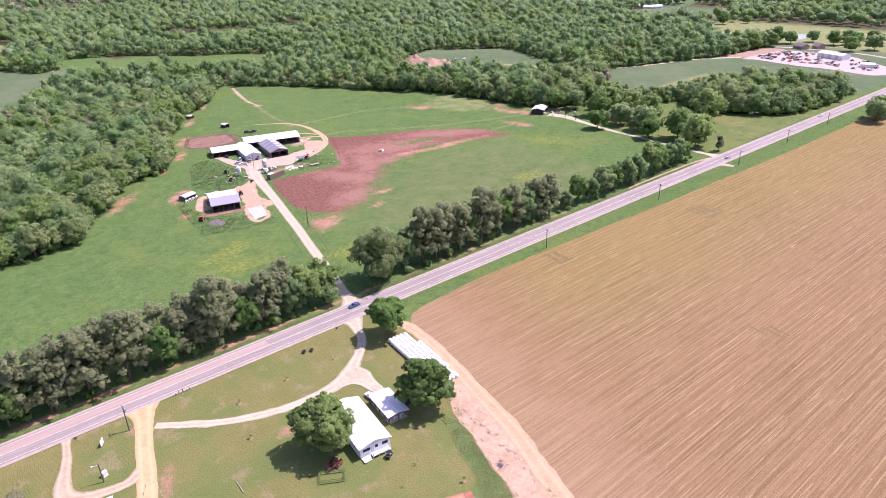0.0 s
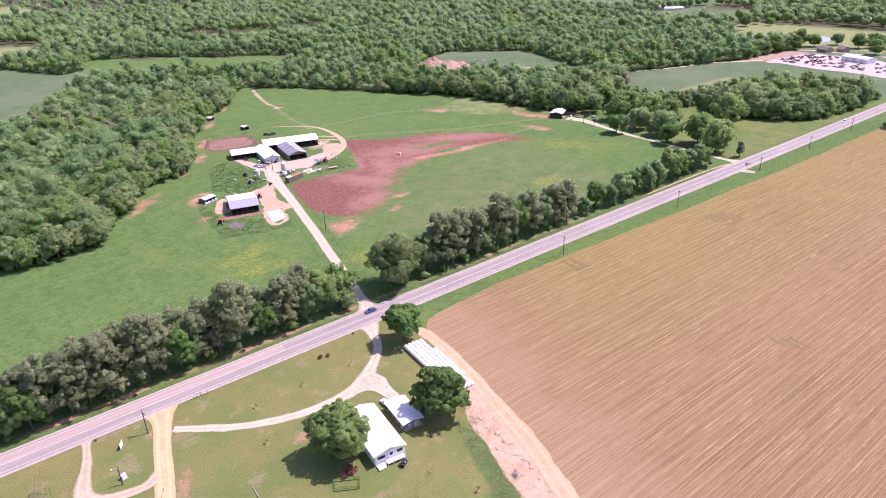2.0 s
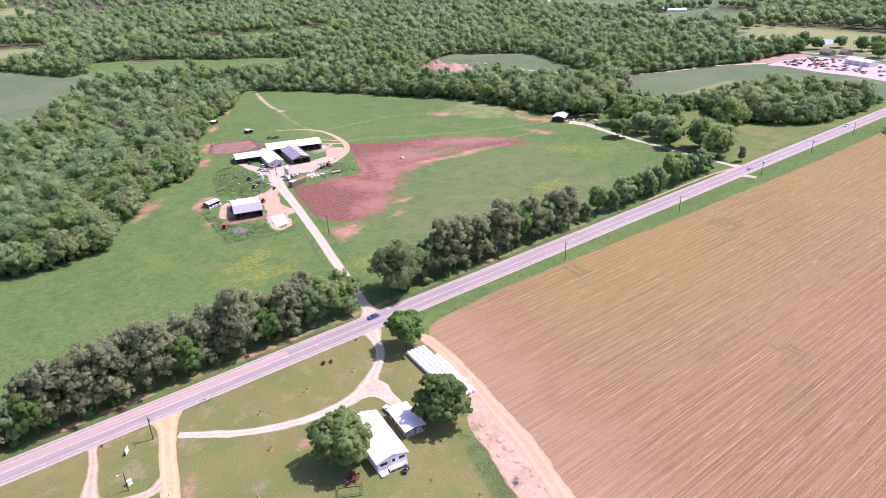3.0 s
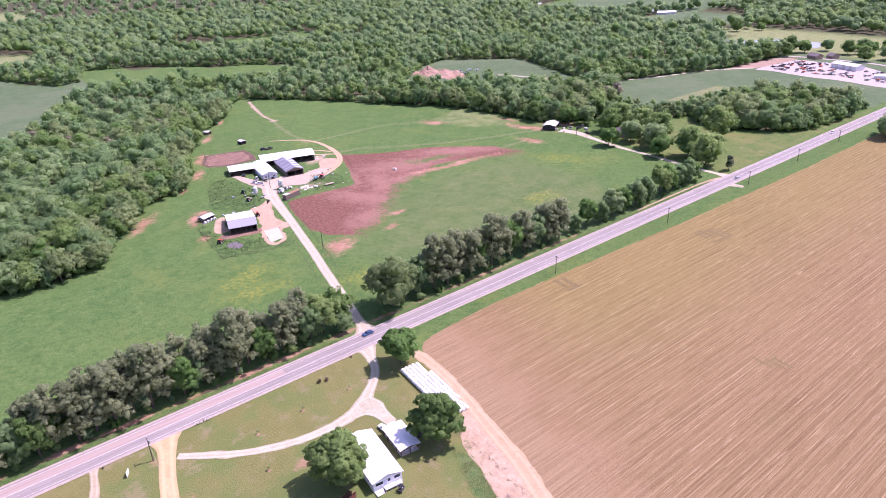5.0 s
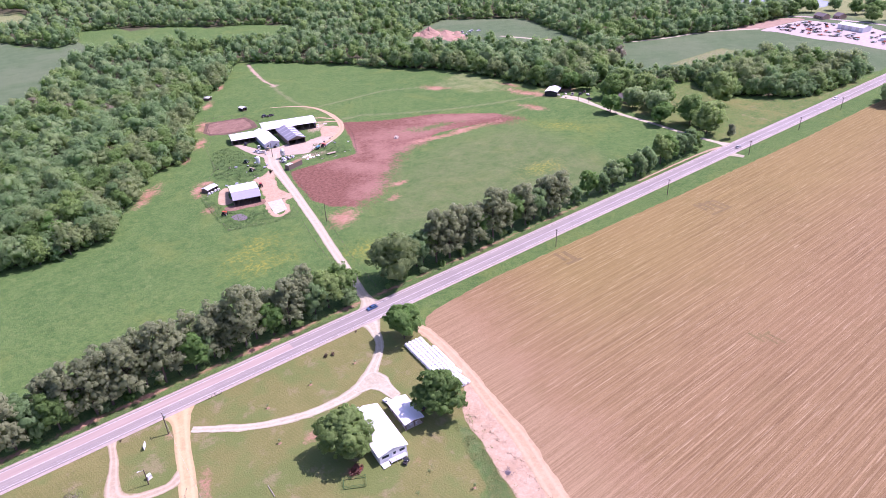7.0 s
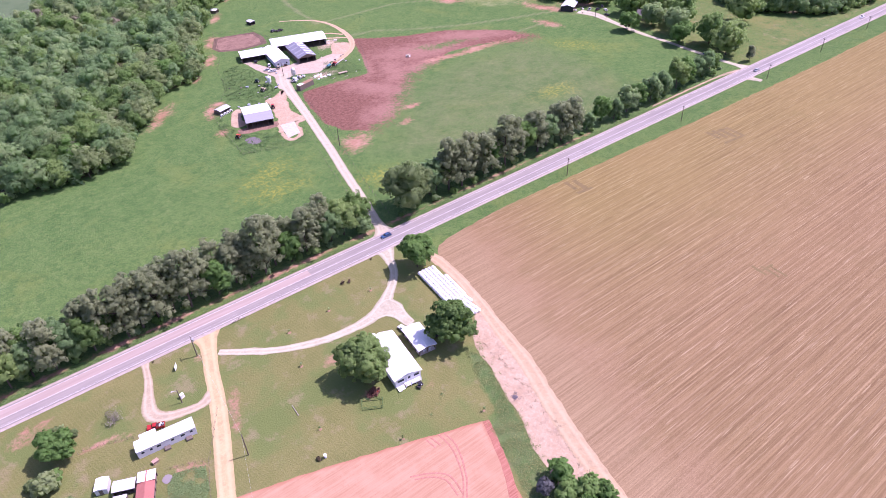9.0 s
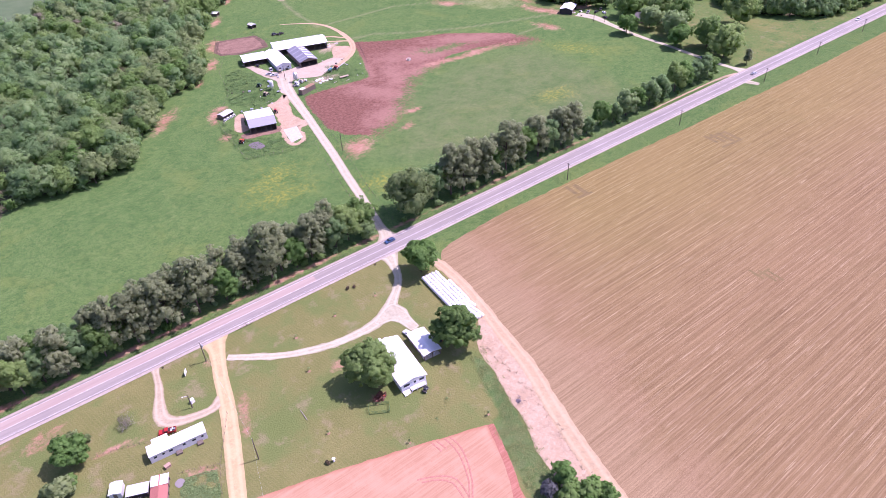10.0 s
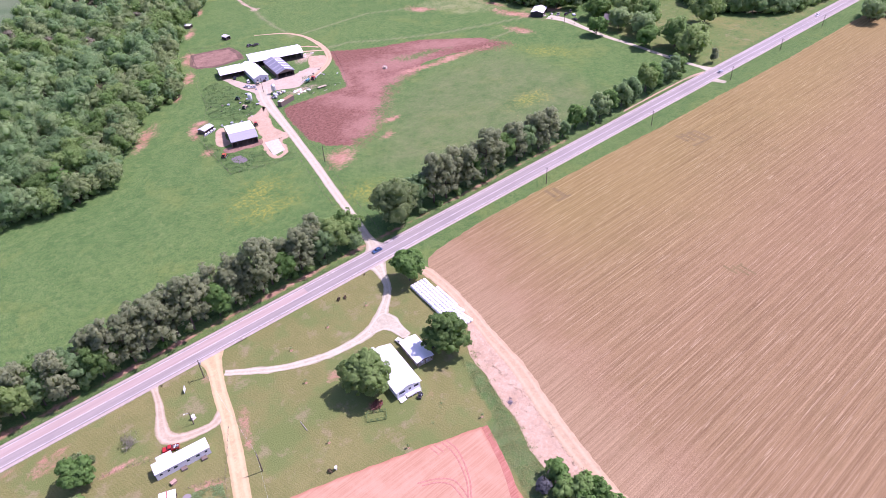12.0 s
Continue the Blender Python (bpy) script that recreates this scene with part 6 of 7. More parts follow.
building("hay_shelter", 67.4, 303.0, 10, 4.0, 5.5, 2.4, 2.9, TIN_ROOF, DARK, "small dark livestock shelter in the pasture", open_sides="s", over=0.3, category="shed")
building("wood_edge_shelter", 57.0, 352.0, 40, 4.5, 6.5, 2.4, 3.0, WHITE_ROOF, TIMBER, "white-roofed shelter at the wood's edge", open_sides="s", over=0.3, category="shed")
trail = building("box_trailer", 41.8, 166.5, -72, 3.0, 11.6, 3.0, 3.2, BROWN, TIMBER, "brown weathered box trailer beside the lane", over=0.05, category="trailer", floor=False)
part("roof_panel", box(0.1, -3.9, 3.38, 2.9, 3.6, 0.05), WHITE_ROOF, trail, "white roof panel")
for y in (-4.4, -3.3, 4.6):
    for x in (-1.1, 1.1):
        part("wheel", rod((x - 0.15, y, 0.45), (x + 0.15, y, 0.45), 0.45, sides=12), RUBBER, trail)


def feed_bin(x, y, height, r, material, label):
    ob = empty("feed_bin", x, y, 0, 0, label, "feed bin")
    part("drum", rod((0, 0, height * 0.4), (0, 0, height * 0.85), r, sides=18), material, ob)
    part("hopper", rod((0, 0, height * 0.14), (0, 0, height * 0.4), r * 0.2, r, 18), material, ob)
    part("cap", rod((0, 0, height * 0.85), (0, 0, height), r * 1.04, r * 0.2, 18), material, ob)
    for i in range(4):
        a = math.pi / 4 + i * math.pi / 2
        part("leg", rod((math.cos(a) * r, math.sin(a) * r, 0), (math.cos(a) * r, math.sin(a) * r, height * 0.5), 0.08, sides=6), STEEL, ob)
    for h in (0.5, 0.62, 0.74):
        part("hoop", rod((0, 0, height * h - 0.05), (0, 0, height * h + 0.05), r * 1.03, sides=18), STEEL, ob)
    return ob


feed_bin(43.6, 185.0, 6.6, 1.4, STEEL, "galvanised feed bin on legs beside the lane")
feed_bin(26.4, 184.4, 6.4, 1.3, WHITE, "white feed bin on legs in the yard")
tagged(patch("concrete_pad", [(6.2, 129.3), (14.2, 128.1), (10.4, 113.8), (2.6, 112.3)], CONCRETE, 0.14, "pale concrete pad beside the farm lane", 0.1, 1.0, 0.4, False), category="pad")
# Grey ash heap, laid as a flat ragged patch.
tagged(patch("ash_spread", [(-17, 124), (-14, 127), (-10, 125), (-10, 119), (-15, 118)], plain("grey ash", (0.165, 0.145, 0.150), 0.95, 0, 0.7, 0.5, (0.30, 0.24, 0.19)), 0.12, "purplish grey ash heap spread in the paddock", 1.3, 0.7, 1.0, kind=""), category="ash heap")

# farm clutter: sprayer, wagon, white bags, rubble, tyres, tanks
spray = empty("sprayer", 68.5, 184.0, 0.05, 25, "teal field sprayer with folded booms", "sprayer")
part("tank", rod((-1.6, 0, 1.5), (1.6, 0, 1.5), 0.8, sides=12), TEAL, spray)
part("frame", box(0, 0, 0.75, 4.6, 1.4, 0.25, bevel=0.04), DARK, spray)
part("boom", box(-1.5, 1.1, 1.7, 9.0, 0.3, 0.3, bevel=0.03), STEEL, spray)
part("boom", box(-1.5, -1.1, 1.7, 7.0, 0.3, 0.3, bevel=0.03), GREEN, spray)
for s in (-1, 1):
    wheel(spray, 0, s * 0.9, 0.6, 0.3)
for x, y, turn, w, l, h, skin in ((42.0, 180.6, 18, 1.8, 2.6, 1.7, WHITE), (45.2, 181.4, 18, 1.6, 3.4, 1.4, STEEL), (48.6, 181.6, 30, 1.4, 2.0, 1.1, WHITE), (40.8, 177.6, 10, 1.5, 2.2, 1.3, STEEL)):
    bulk = empty("feed_tank", x, y, 0.08, turn, "pale boxy feed tank on skids beside the trailer", "feed tank", "feed tanks")
    part("body", box(0, 0, h / 2 + 0.2, w, l, h, bevel=0.12), skin, bulk)
    part("lid", box(0, 0, h + 0.24, w * 0.5, l * 0.4, 0.1, bevel=0.03), STEEL, bulk)
    for sx in (-1, 1):
        part("skid", box(sx * w * 0.35, 0, 0.1, 0.14, l + 0.2, 0.2), DARK, bulk)
pipe = empty("auger", 78.0, 187.0, 0.05, 28, "long silver grain auger lying in the grass", "auger")
part("tube", rod((-5, 0, 0.5), (5, 0, 0.9), 0.22, sides=8), STEEL, pipe)
part("stand", box(-2.5, 0, 0.25, 0.3, 1.2, 0.5), STEEL, pipe)
wagon = empty("flat_wagon", 70.4, 169.5, 0.02, -6, "tan flatbed wagon in the grass", "wagon")
part("bed", box(0, 0, 0.85, 6.0, 2.1, 0.25, bevel=0.04), TAN, wagon)
part("tongue", box(3.6, 0, 0.6, 1.6, 0.14, 0.14), DARK, wagon)
for sx in (-2.0, 2.0):
    for s in (-1, 1):
        wheel(wagon, sx, s * 0.85, 0.4, 0.22)


def lump(name, x, y, r, material, label, category, group, seed, tall=0.7):
    """A rough heap or stone."""
    b = bmesh.new()
    bmesh.ops.create_icosphere(b, subdivisions=2, radius=1.0)
    for v in b.verts:
        f = 1 + 0.35 * noise.noise(v.co * 1.7 + Vector((seed * 3.1, 0, 0)))
        v.co = Vector((v.co.x * f * r, v.co.y * f * r, max(-0.05, v.co.z * f * r * tall)))
    me = bpy.data.meshes.new(name)
    b.to_mesh(me)
    b.free()
    me.materials.append(material)
    ob = new(name, me)
    ob.location = (x, y, 0.05)
    return tagged(ob, label, category, group)


for i in range(12):
    lump("feed_bag", 58.5 + rnd.uniform(-4.5, 4.5), 175.0 + rnd.uniform(-3, 3), rnd.uniform(0.6, 1.1), WRAP, "crumpled white plastic feed bag", "feed bag", "white bags", i)
for i in range(9):
    lump("rubble_stone", 95 + rnd.uniform(-5, 4), 226.0 + rnd.uniform(-3, 3), rnd.uniform(0.4, 0.9), STONE, "pale rubble stone dumped beside the track", "stone", "rubble", i + 20)
for i in range(16):
    lump("junk_heap", rnd.choice((16, 22, 6, 84, 78)) + rnd.uniform(-7, 7), rnd.choice((200, 190, 172)) + rnd.uniform(-8, 8), rnd.uniform(0.35, 0.8), (STEEL, DARK, STONE, TIMBER)[i % 4], "small heap of farm scrap in the grass", "scrap", "farm scrap", i + 40)
for i, (x, y) in enumerate(((20.5, 187.5), (26.5, 189.5), (30.5, 181.0), (30, 197), (38, 199), (14, 191), (9, 163), (4, 166), (-2, 167), (27.5, 178))):
    tank = empty("stock_tank", x, y, 0.02, 0, "round galvanised stock tank in the grass", "stock tank", "stock tanks")
    b = rod((0, 0, 0), (0, 0, 0.7), 0.9 if i % 2 else 0.6, sides=16)
    part("drum", b, STEEL if i % 3 else BLACKISH, tank)
    part("rim", rod((0, 0, 0.66), (0, 0, 0.74), 0.95 if i % 2 else 0.65, sides=16), STEEL, tank)
for x, y, turn, l in ((-14.6, 163.6, 62, 5.0), (-15.4, 162.0, 70, 4.2), (17.4, 169.5, 12, 4.6), (70, 164.2, 14, 3.0), (62, 166.6, 20, 2.4)):
    plank = empty("loose_board", x, y, 0.06, turn, "weathered pale board lying in the grass", "board", "loose boards")
    part("plank", box(0, 0, 0.09, l, 0.42, 0.14, bevel=0.02), PALE_BARK, plank)
ring = empty("hay_feeder", 118.1, 164.3, 0.02, 0, "round hay feeder with pale hay in the bare ground", "hay feeder")
part("hay", rod((0, 0, 0), (0, 0, 1.3), 1.3, 1.0, 12), TAN, ring)
for h in (0.3, 0.8, 1.3):
    b = bmesh.new()
    for i in range(16):
        a0, a1 = i * math.pi / 8, (i + 1) * math.pi / 8
        rod((math.cos(a0) * 1.6, math.sin(a0) * 1.6, h), (math.cos(a1) * 1.6, math.sin(a1) * 1.6, h), 0.05, sides=5, bm=b)
    part("rail", b, STEEL, ring)

# wrapped bales in a long block beside the field
bale_mesh = rod((0, -0.72, 0), (0, 0.72, 0), 0.80, sides=18)
bmesh.ops.bevel(bale_mesh, geom=[e for e in bale_mesh.edges if abs(e.verts[0].co.y - e.verts[1].co.y) < 0.01], offset=0.16, segments=2, affect="EDGES")
bale_data = bpy.data.meshes.new("wrapped_bale")
bale_mesh.to_mesh(bale_data)
bale_mesh.free()
bale_data.polygons.foreach_set("use_smooth", [True] * len(bale_data.polygons))
bale_data.materials.append(WRAP)
for i in range(21):
    west, east = (-11.0 - 0.15 * i, -4.0 - 0.03 * i) if i < 14 else (-10.6 + 0.10 * (i - 14), -4.8 - 0.36 * (i - 14))
    for j in range(int((east - west) / 1.52) + 1):
        ob = new("wrapped_bale", bale_data)
        ob.matrix_basis = pose(west + 1.52 * j + rnd.uniform(-0.08, 0.08), -27.4 - 1.53 * i - 0.1 * j + rnd.uniform(-0.1, 0.1), 0.8, 0, rnd.uniform(0, 90), 2 + rnd.uniform(-5, 5))
        tagged(ob, "round hay bale wrapped in white plastic", "hay bale", "wrapped bales")


# ---------------------------------------------------------------- poles, wires, fences and yard things
def utility_pole(x, y, height, turn, label="wooden utility pole with a crossarm", lamp=False, drum=False, arm=True):
    ob = empty("utility_pole", x, y, 0, turn, label, "utility pole", "utility poles")
    part("shaft", rod((0, 0, -0.1), (0, 0, height), 0.19, 0.13, 8), POST, ob)
    if arm:
        arm_ = part("crossarm", box(0, 0, height - 0.5, 0.14, 2.4, 0.16), POST, ob)
        for s in (-1.05, -0.45, 0.45, 1.05):
            part("insulator", rod((0, s, height - 0.42), (0, s, height - 0.18), 0.05, sides=6), WHITE, arm_)
    if drum:
        part("transformer", rod((0.42, 0, height - 2.3), (0.42, 0, height - 1.3), 0.32, sides=12), STEEL, ob)
    if lamp:
        part("lamp_arm", rod((0, 0, height - 0.3), (-1.4, 0.3, height - 0.05), 0.05, sides=6), STEEL, ob)
        part("lamp_head", box(-1.55, 0.33, height - 0.06, 0.55, 0.3, 0.16, bevel=0.05), WHITE, ob)
    return ob


utility_pole(-96.0, -13.3, 9.2, 0, drum=True)
for x, y, h in ((86.5, -12.3, 9.3), (172.6, -13.0, 9.0), (255.4, -12.4, 9.0), (318.6, -11.3, 8.8), (378.9, -11.0, 9.0), (-182.0, -13.0, 9.2)):
    utility_pole(x, y, h, 0)
utility_pole(-107.5, -30.2, 6.1, 0, "short wooden pole with a yard lamp", True, arm=False)
utility_pole(-99.0, -62.4, 9.8, 70, "tall wooden pole beside the clay drive", arm=False)
utility_pole(19.1, 86.0, 10.6, 80, "wooden utility pole beside the farm lane", arm=False)
utility_pole(39.5, 192.0, 9.5, 0, "wooden pole in the farmyard", True, arm=False)
utility_pole(268.5, 124, 8.5, 0, "wooden utility pole beside the gravel drive", arm=False)
utility_pole(264.5, 131, 8.0, 0, "wooden utility pole beside the gravel drive", arm=False)


def wires(spans, label):
    cu = bpy.data.curves.new("overhead_wire", "CURVE")
    cu.dimensions, cu.bevel_depth = "3D", 0.014
    for a, b, sag in spans:
        s = cu.splines.new("POLY")
        s.points.add(12)
        for i in range(13):
            u = i / 12
            s.points[i].co = (*[p + (q - p) * u for p, q in zip(a[:2], b[:2])], a[2] + (b[2] - a[2]) * u - sag * 4 * u * (1 - u), 1)
    cu.materials.append(STEEL)
    return tagged(new("overhead_wire", cu), label, "wire")


line = [(-182, -13.0, 8.9), (-96, -13.3, 8.9), (86.5, -12.3, 9.0), (172.6, -13.0, 8.7), (255.4, -12.4, 8.7), (318.6, -11.3, 8.5), (378.9, -11.0, 8.7)]
wires([((a[0], a[1] + o, a[2]), (b[0], b[1] + o, b[2]), 1.0) for a, b in zip(line, line[1:]) for o in (-1.05, 1.05)], "thin steel wires sagging between the roadside poles")
wires([((-96, -13.3, 8.0), (-99, -62.4, 9.6), 0.8), ((-99, -62.4, 9.6), (-122, -140, 9.0), 1.0)], "thin pale wires following the clay drive")


def fence(points, gap, height, label, rails=0, r=0.07, name="fence"):
    """Posts at even gaps with thin rails or wires."""
    ob = empty(name, points[0][0], points[0][1], 0, 0, label, "fence")
    base = Vector((points[0][0], points[0][1], 0))
    post = None
    for (x0, y0), (x1, y1) in zip(points, points[1:]):
        n = max(1, int(math.dist((x0, y0), (x1, y1)) / gap))
        for i in range(n):
            at = Vector((x0 + (x1 - x0) * i / n, y0 + (y1 - y0) * i / n, 0)) - base
            if post is None:
                b = rod((0, 0, 0), (0, 0, height), r, r * 0.85, 6)
                post = bpy.data.meshes.new("fence_post")
                b.to_mesh(post)
                b.free()
                post.materials.append(TIMBER)
            q = new("fence_post", post)
            q.parent = ob
            q.location = at
        for k_ in range(rails):
            h = height * (0.92 - 0.36 * k_)
            part("rail", rod(Vector((x0, y0, h)) - base, Vector((x1, y1, h)) - base, 0.012, sides=4), TIMBER, ob)
    return ob


fence([(-5.5, 24), (2.8, 66), (8.4, 90), (12, 101)], 4.0, 1.3, "wire fence with wooden posts along the farm lane", 2)
fence([(3.5, 16), (10, 48), (20.5, 88), (31, 136), (36, 160)], 4.0, 1.3, "wire fence with wooden posts between lane and tilled ground", 2)
fence([(36.5, 161), (60, 161), (84, 160), (98, 187), (112, 221)], 4.0, 1.3, "wire fence along the rim of the tilled ground", 2)
fence([(13.5, 112), (12, 101), (-6, 106), (-24, 111), (-21.5, 138), (-19, 165), (3, 197), (11, 232), (22, 252)], 4.5, 1.3, "wire fence with wooden posts round the paddock", 2)
fence([(26, 266), (36, 302), (60, 290), (64, 262)], 3.0, 1.4, "board fence round the cattle pen", 3)
fence([(-99.5, -40), (-106, -52), (-109, -57), (-111.5, -64), (-118, -84)], 2.6, 1.2, "leaning wooden fence beside the clay drive", 2)
fence([(-109, -57), (-114, -54.5), (-120.5, -51.8)], 1.6, 1.1, "low board fence behind the mobile home", 2)
fence([(-142.4, -29.6), (-137.4, -29.9), (-131.9, -31.0), (-122.6, -35.0)], 1.5, 1.1, "low wooden fence on a strip of worn ground", 2)
fence([(125, 8.6), (160, 9.6), (200, 9.8), (244, 9.6)], 5.0, 1.2, "wire fence along the wooded bank", 1)
fence([(264, 9), (265, 50), (266.5, 90)], 6.0, 1.2, "wire fence along the gravel drive", 1)
fence([(212, 250), (240, 262), (256, 279)], 6.0, 1.2, "wire fence across the far pasture", 1)

pen = empty("dog_pen", -60.3, -69.9, 0, -31, "low green wire dog pen on the lawn", "pen")
for sx, sy, lx, ly in ((0, -1.75, 6.6, 0.06), (0, 1.75, 6.6, 0.06), (-3.3, 0, 0.06, 3.5), (3.3, 0, 0.06, 3.5)):
    for h in (0.08, 0.65, 1.2):
        part("rail", box(sx, sy, h, max(lx, 0.06), max(ly, 0.06), 0.06), GREEN, pen)
    n = int(max(lx, ly) / 0.22)
    b = bmesh.new()
    for i in range(n):
        u = -0.5 + (i + 0.5) / n
        box(sx + (u * lx if lx > 1 else 0), sy + (u * ly if ly > 1 else 0), 0.64, 0.025, 0.025, 1.15, b)
    tagged(part("mesh_wires", b, GREEN, pen), kind="stuff")
bed = empty("flower_bed", -57.6, -66.0, 0, 30, "reddish flower bed at the foot of the oak", "flower bed")
v, q, t, n = crown_arrays(np.random.default_rng(5), 1.1, 3.0, 0.0, 10, 500, 0.35, "round", 0.7, 1)
ob = new("red_bush", mesh_of("red_bush", v * np.array([1.1, 0.6, 0.9]), tris_of(q, t), (leaf_material("red leaves", (0.15, 0.070, 0.055), (0.29, 0.14, 0.105), (0.22, 0.10, 0.075)),)))
ob.parent = bed
part("flower_pot", rod((0.8, -1.3, 0), (0.8, -1.3, 0.9), 0.3, 0.42, 10), ORANGE, bed)

SAPLING = tree_kind("sapling", 90, 1.9, 0.42, 0.8, 4, 46, 0.18, PALE_LEAF, "round", "young sapling in a ring of bare earth on the lawn", "sapling", "lawn saplings", 0.035, core=0)
for x, y, r in ((-65.9, -23.6, 1.0), (-70.1, -40.9, 1.0), (-49.2, -22.6, 1.0), (-31.1, -22.8, 0.9), (-77.8, -67.8, 0.8), (-34.6, -93.9, 0.7), (-60.1, -86.8, 0.6)):
    plant(SAPLING, x, y, rnd.uniform(0, 360), rnd.uniform(0.8, 1.1))
    ringed = patch("earth_ring", [(x + r * math.cos(a) * 0.8, y + r * math.sin(a) * 0.6) for a in (0, 1.05, 2.1, 3.14, 4.2, 5.24)], RING, 0.03, "ring of bare earth round a sapling", 0.2, 0.5, 0.4)
SHRUBLET = tree_kind("low_shrub", 91, 1.0, 1.1, 0.0, 6, 150, 0.24, leaf_material("withered leaves", (0.095, 0.075, 0.045), (0.19, 0.15, 0.09), (0.21, 0.14, 0.09), 0.2), "round", "low brown withered shrub on the lawn", "shrub", "lawn shrubs", 0.04, core=1)
for x, y, s in ((-37.3, -12.6, 0.85), (-34.6, -13.4, 0.8), (-20.5, -6.4, 0.5), (-83.2, -77.2, 0.8), (-109.2, -6.4, 0.4)):
    plant(SHRUBLET, x, y, rnd.uniform(0, 360), s)
pole_log = empty("fallen_pole", -80.5, -56.5, 0.12, 0, "grey wooden pole lying on the lawn", "log")
part("log", rod((-0.1, -2.4, 0.05), (0.1, 2.4, 0.05), 0.16, 0.12, 8), PALE_BARK, pole_log)
statue = empty("white_urn", -81.6, -77.6, 0, 0, "white garden urn at the lawn's edge", "urn")
part("pedestal", box(0, 0, 0.3, 0.6, 0.6, 0.6, bevel=0.05), WHITE, statue)
part("bowl", rod((0, 0, 0.6), (0, 0, 1.3), 0.25, 0.55, 12), WHITE, statue)
for i, (x, y) in enumerate(((-79.7, -5.9), (-78.6, -5.9), (-77.4, -6.0), (-76.3, -6.0), (-75.2, -6.1))):
    mail = empty("mailbox", x, y, 0, 90, "mailbox on a wooden post at the roadside", "mailbox", "mailboxes")
    part("post", box(0, 0, 0.5, 0.12, 0.12, 1.0), TIMBER, mail)
    b = prism([(-0.25, 1.0), (0.25, 1.0), (0.25, 1.22), (-0.25, 1.22)], 0.22)
    part("box_body", b, (WHITE, STEEL, BLACKISH)[i % 3], mail)
    part("box_lid", rod((-0.26, 0, 1.22), (0.26, 0, 1.22), 0.11, sides=10), (WHITE, STEEL, BLACKISH)[i % 3], mail)
sign = empty("yard_sign", -103.9, -14.6, 0, 58, "leaning white yard sign board on two posts", "sign")
for s in (-0.8, 0.8):
    part("post", box(s, 0, 0.6, 0.1, 0.1, 1.2), TIMBER, sign)
part("board", box(0, -0.1, 1.15, 2.2, 0.08, 1.9, bevel=0.02), WHITE, sign)
util = empty("utility_box", -106.6, -28.0, 0, 20, "white metal utility box on the lawn", "utility box")
part("cabinet", box(0, 0, 0.7, 1.3, 0.9, 1.4, bevel=0.05), WHITE, util)
part("base", box(0, 0, 0.06, 1.6, 1.2, 0.12), CONCRETE, util)
part("cover", box(0, 0, 1.43, 1.45, 1.05, 0.08, bevel=0.02), WHITE, util)
dish = empty("satellite_dish", -148.5, -49.5, 0, 0, "white satellite dish standing in the grass", "satellite dish")
part("mast", rod((0, 0, 0), (0, 0, 0.9), 0.05, sides=6), STEEL, dish)
part("bowl", rod((0, 0, 0.9), (0.3, -0.3, 1.4), 0.2, 0.9, 14), WHITE, dish)
burn = empty("burn_pile", -23.6, -96.0, 0.08, 0, "small heap of charred branches on bare earth", "burn pile")
b = bmesh.new()
for i in range(40):
    g = rnd.uniform(0, 6.28)
    a = Vector((rnd.uniform(-1.4, 1.4), rnd.uniform(-1.4, 1.4), rnd.uniform(0.05, 0.5)))
    rod(a, a + Vector((math.cos(g), math.sin(g), rnd.uniform(-0.1, 0.3))) * rnd.uniform(0.3, 0.8), 0.06, 0.03, 5, b)
tagged(part("charred_wood", b, ASH, burn), kind="stuff")
lump("ash_heap", -23.6, -96.0, 0.9, ASH, "grey ash heap of a burn pile", "ash heap", "", 77, 0.2)

# the east farmhouse, its shed, and what stands far off
building("pole_barn", 267.5, 160.0, -60, 9.5, 14.0, 3.6, 4.8, WHITE_ROOF, DARK, "white-roofed pole barn at the wood's edge", open_sides="we", posts=5, over=0.4, category="barn")
building("farmhouse", 291.0, 106.0, 20, 9.0, 12.0, 3.2, 5.6, SHINGLE, BRICK, "low brick farmhouse with dark roof under trees", over=0.5, category="house")
for i, (x, y, turn, paint, kind) in enumerate(((276, 147, 30, SILVER, "pickup"), (281, 143, 10, BLACKISH, "suv"), (284, 138, 60, WHITE, "sedan"), (276, 130, 80, BLACKISH, "sedan"), (288, 145, 40, TAN, "van"), (262.5, 34, 92, BLUE, "sedan"))):
    car("farmhouse_car", x, y, turn, paint, ("silver", "black", "white", "dark", "tan", "dark blue")[i] + " vehicle parked along the gravel drive", kind)
for i in range(8):
    lump("equipment_heap", 270 + rnd.uniform(-6, 10), 152 + rnd.uniform(-8, 6), rnd.uniform(0.5, 1.0), (STEEL, DARK, STONE)[i % 3], "heap of equipment beside the pole barn", "scrap", "pole barn scrap", i + 90)
hall = building("equipment_hall", 648.5, 96, -14, 13, 28, 4.6, 6.2, WHITE_ROOF, WHITE, "long white metal equipment hall on the gravel lot", over=0.5, category="building")
for y in (-8, 0, 8):
    door(hall, -6.6, y, 2.0, 3.6, 3.8, "w", STEEL)
building("lot_office", 618, 52, 20, 7, 12, 3.2, 4.4, WHITE_ROOF, WHITE, "small white office on the gravel lot", category="building")
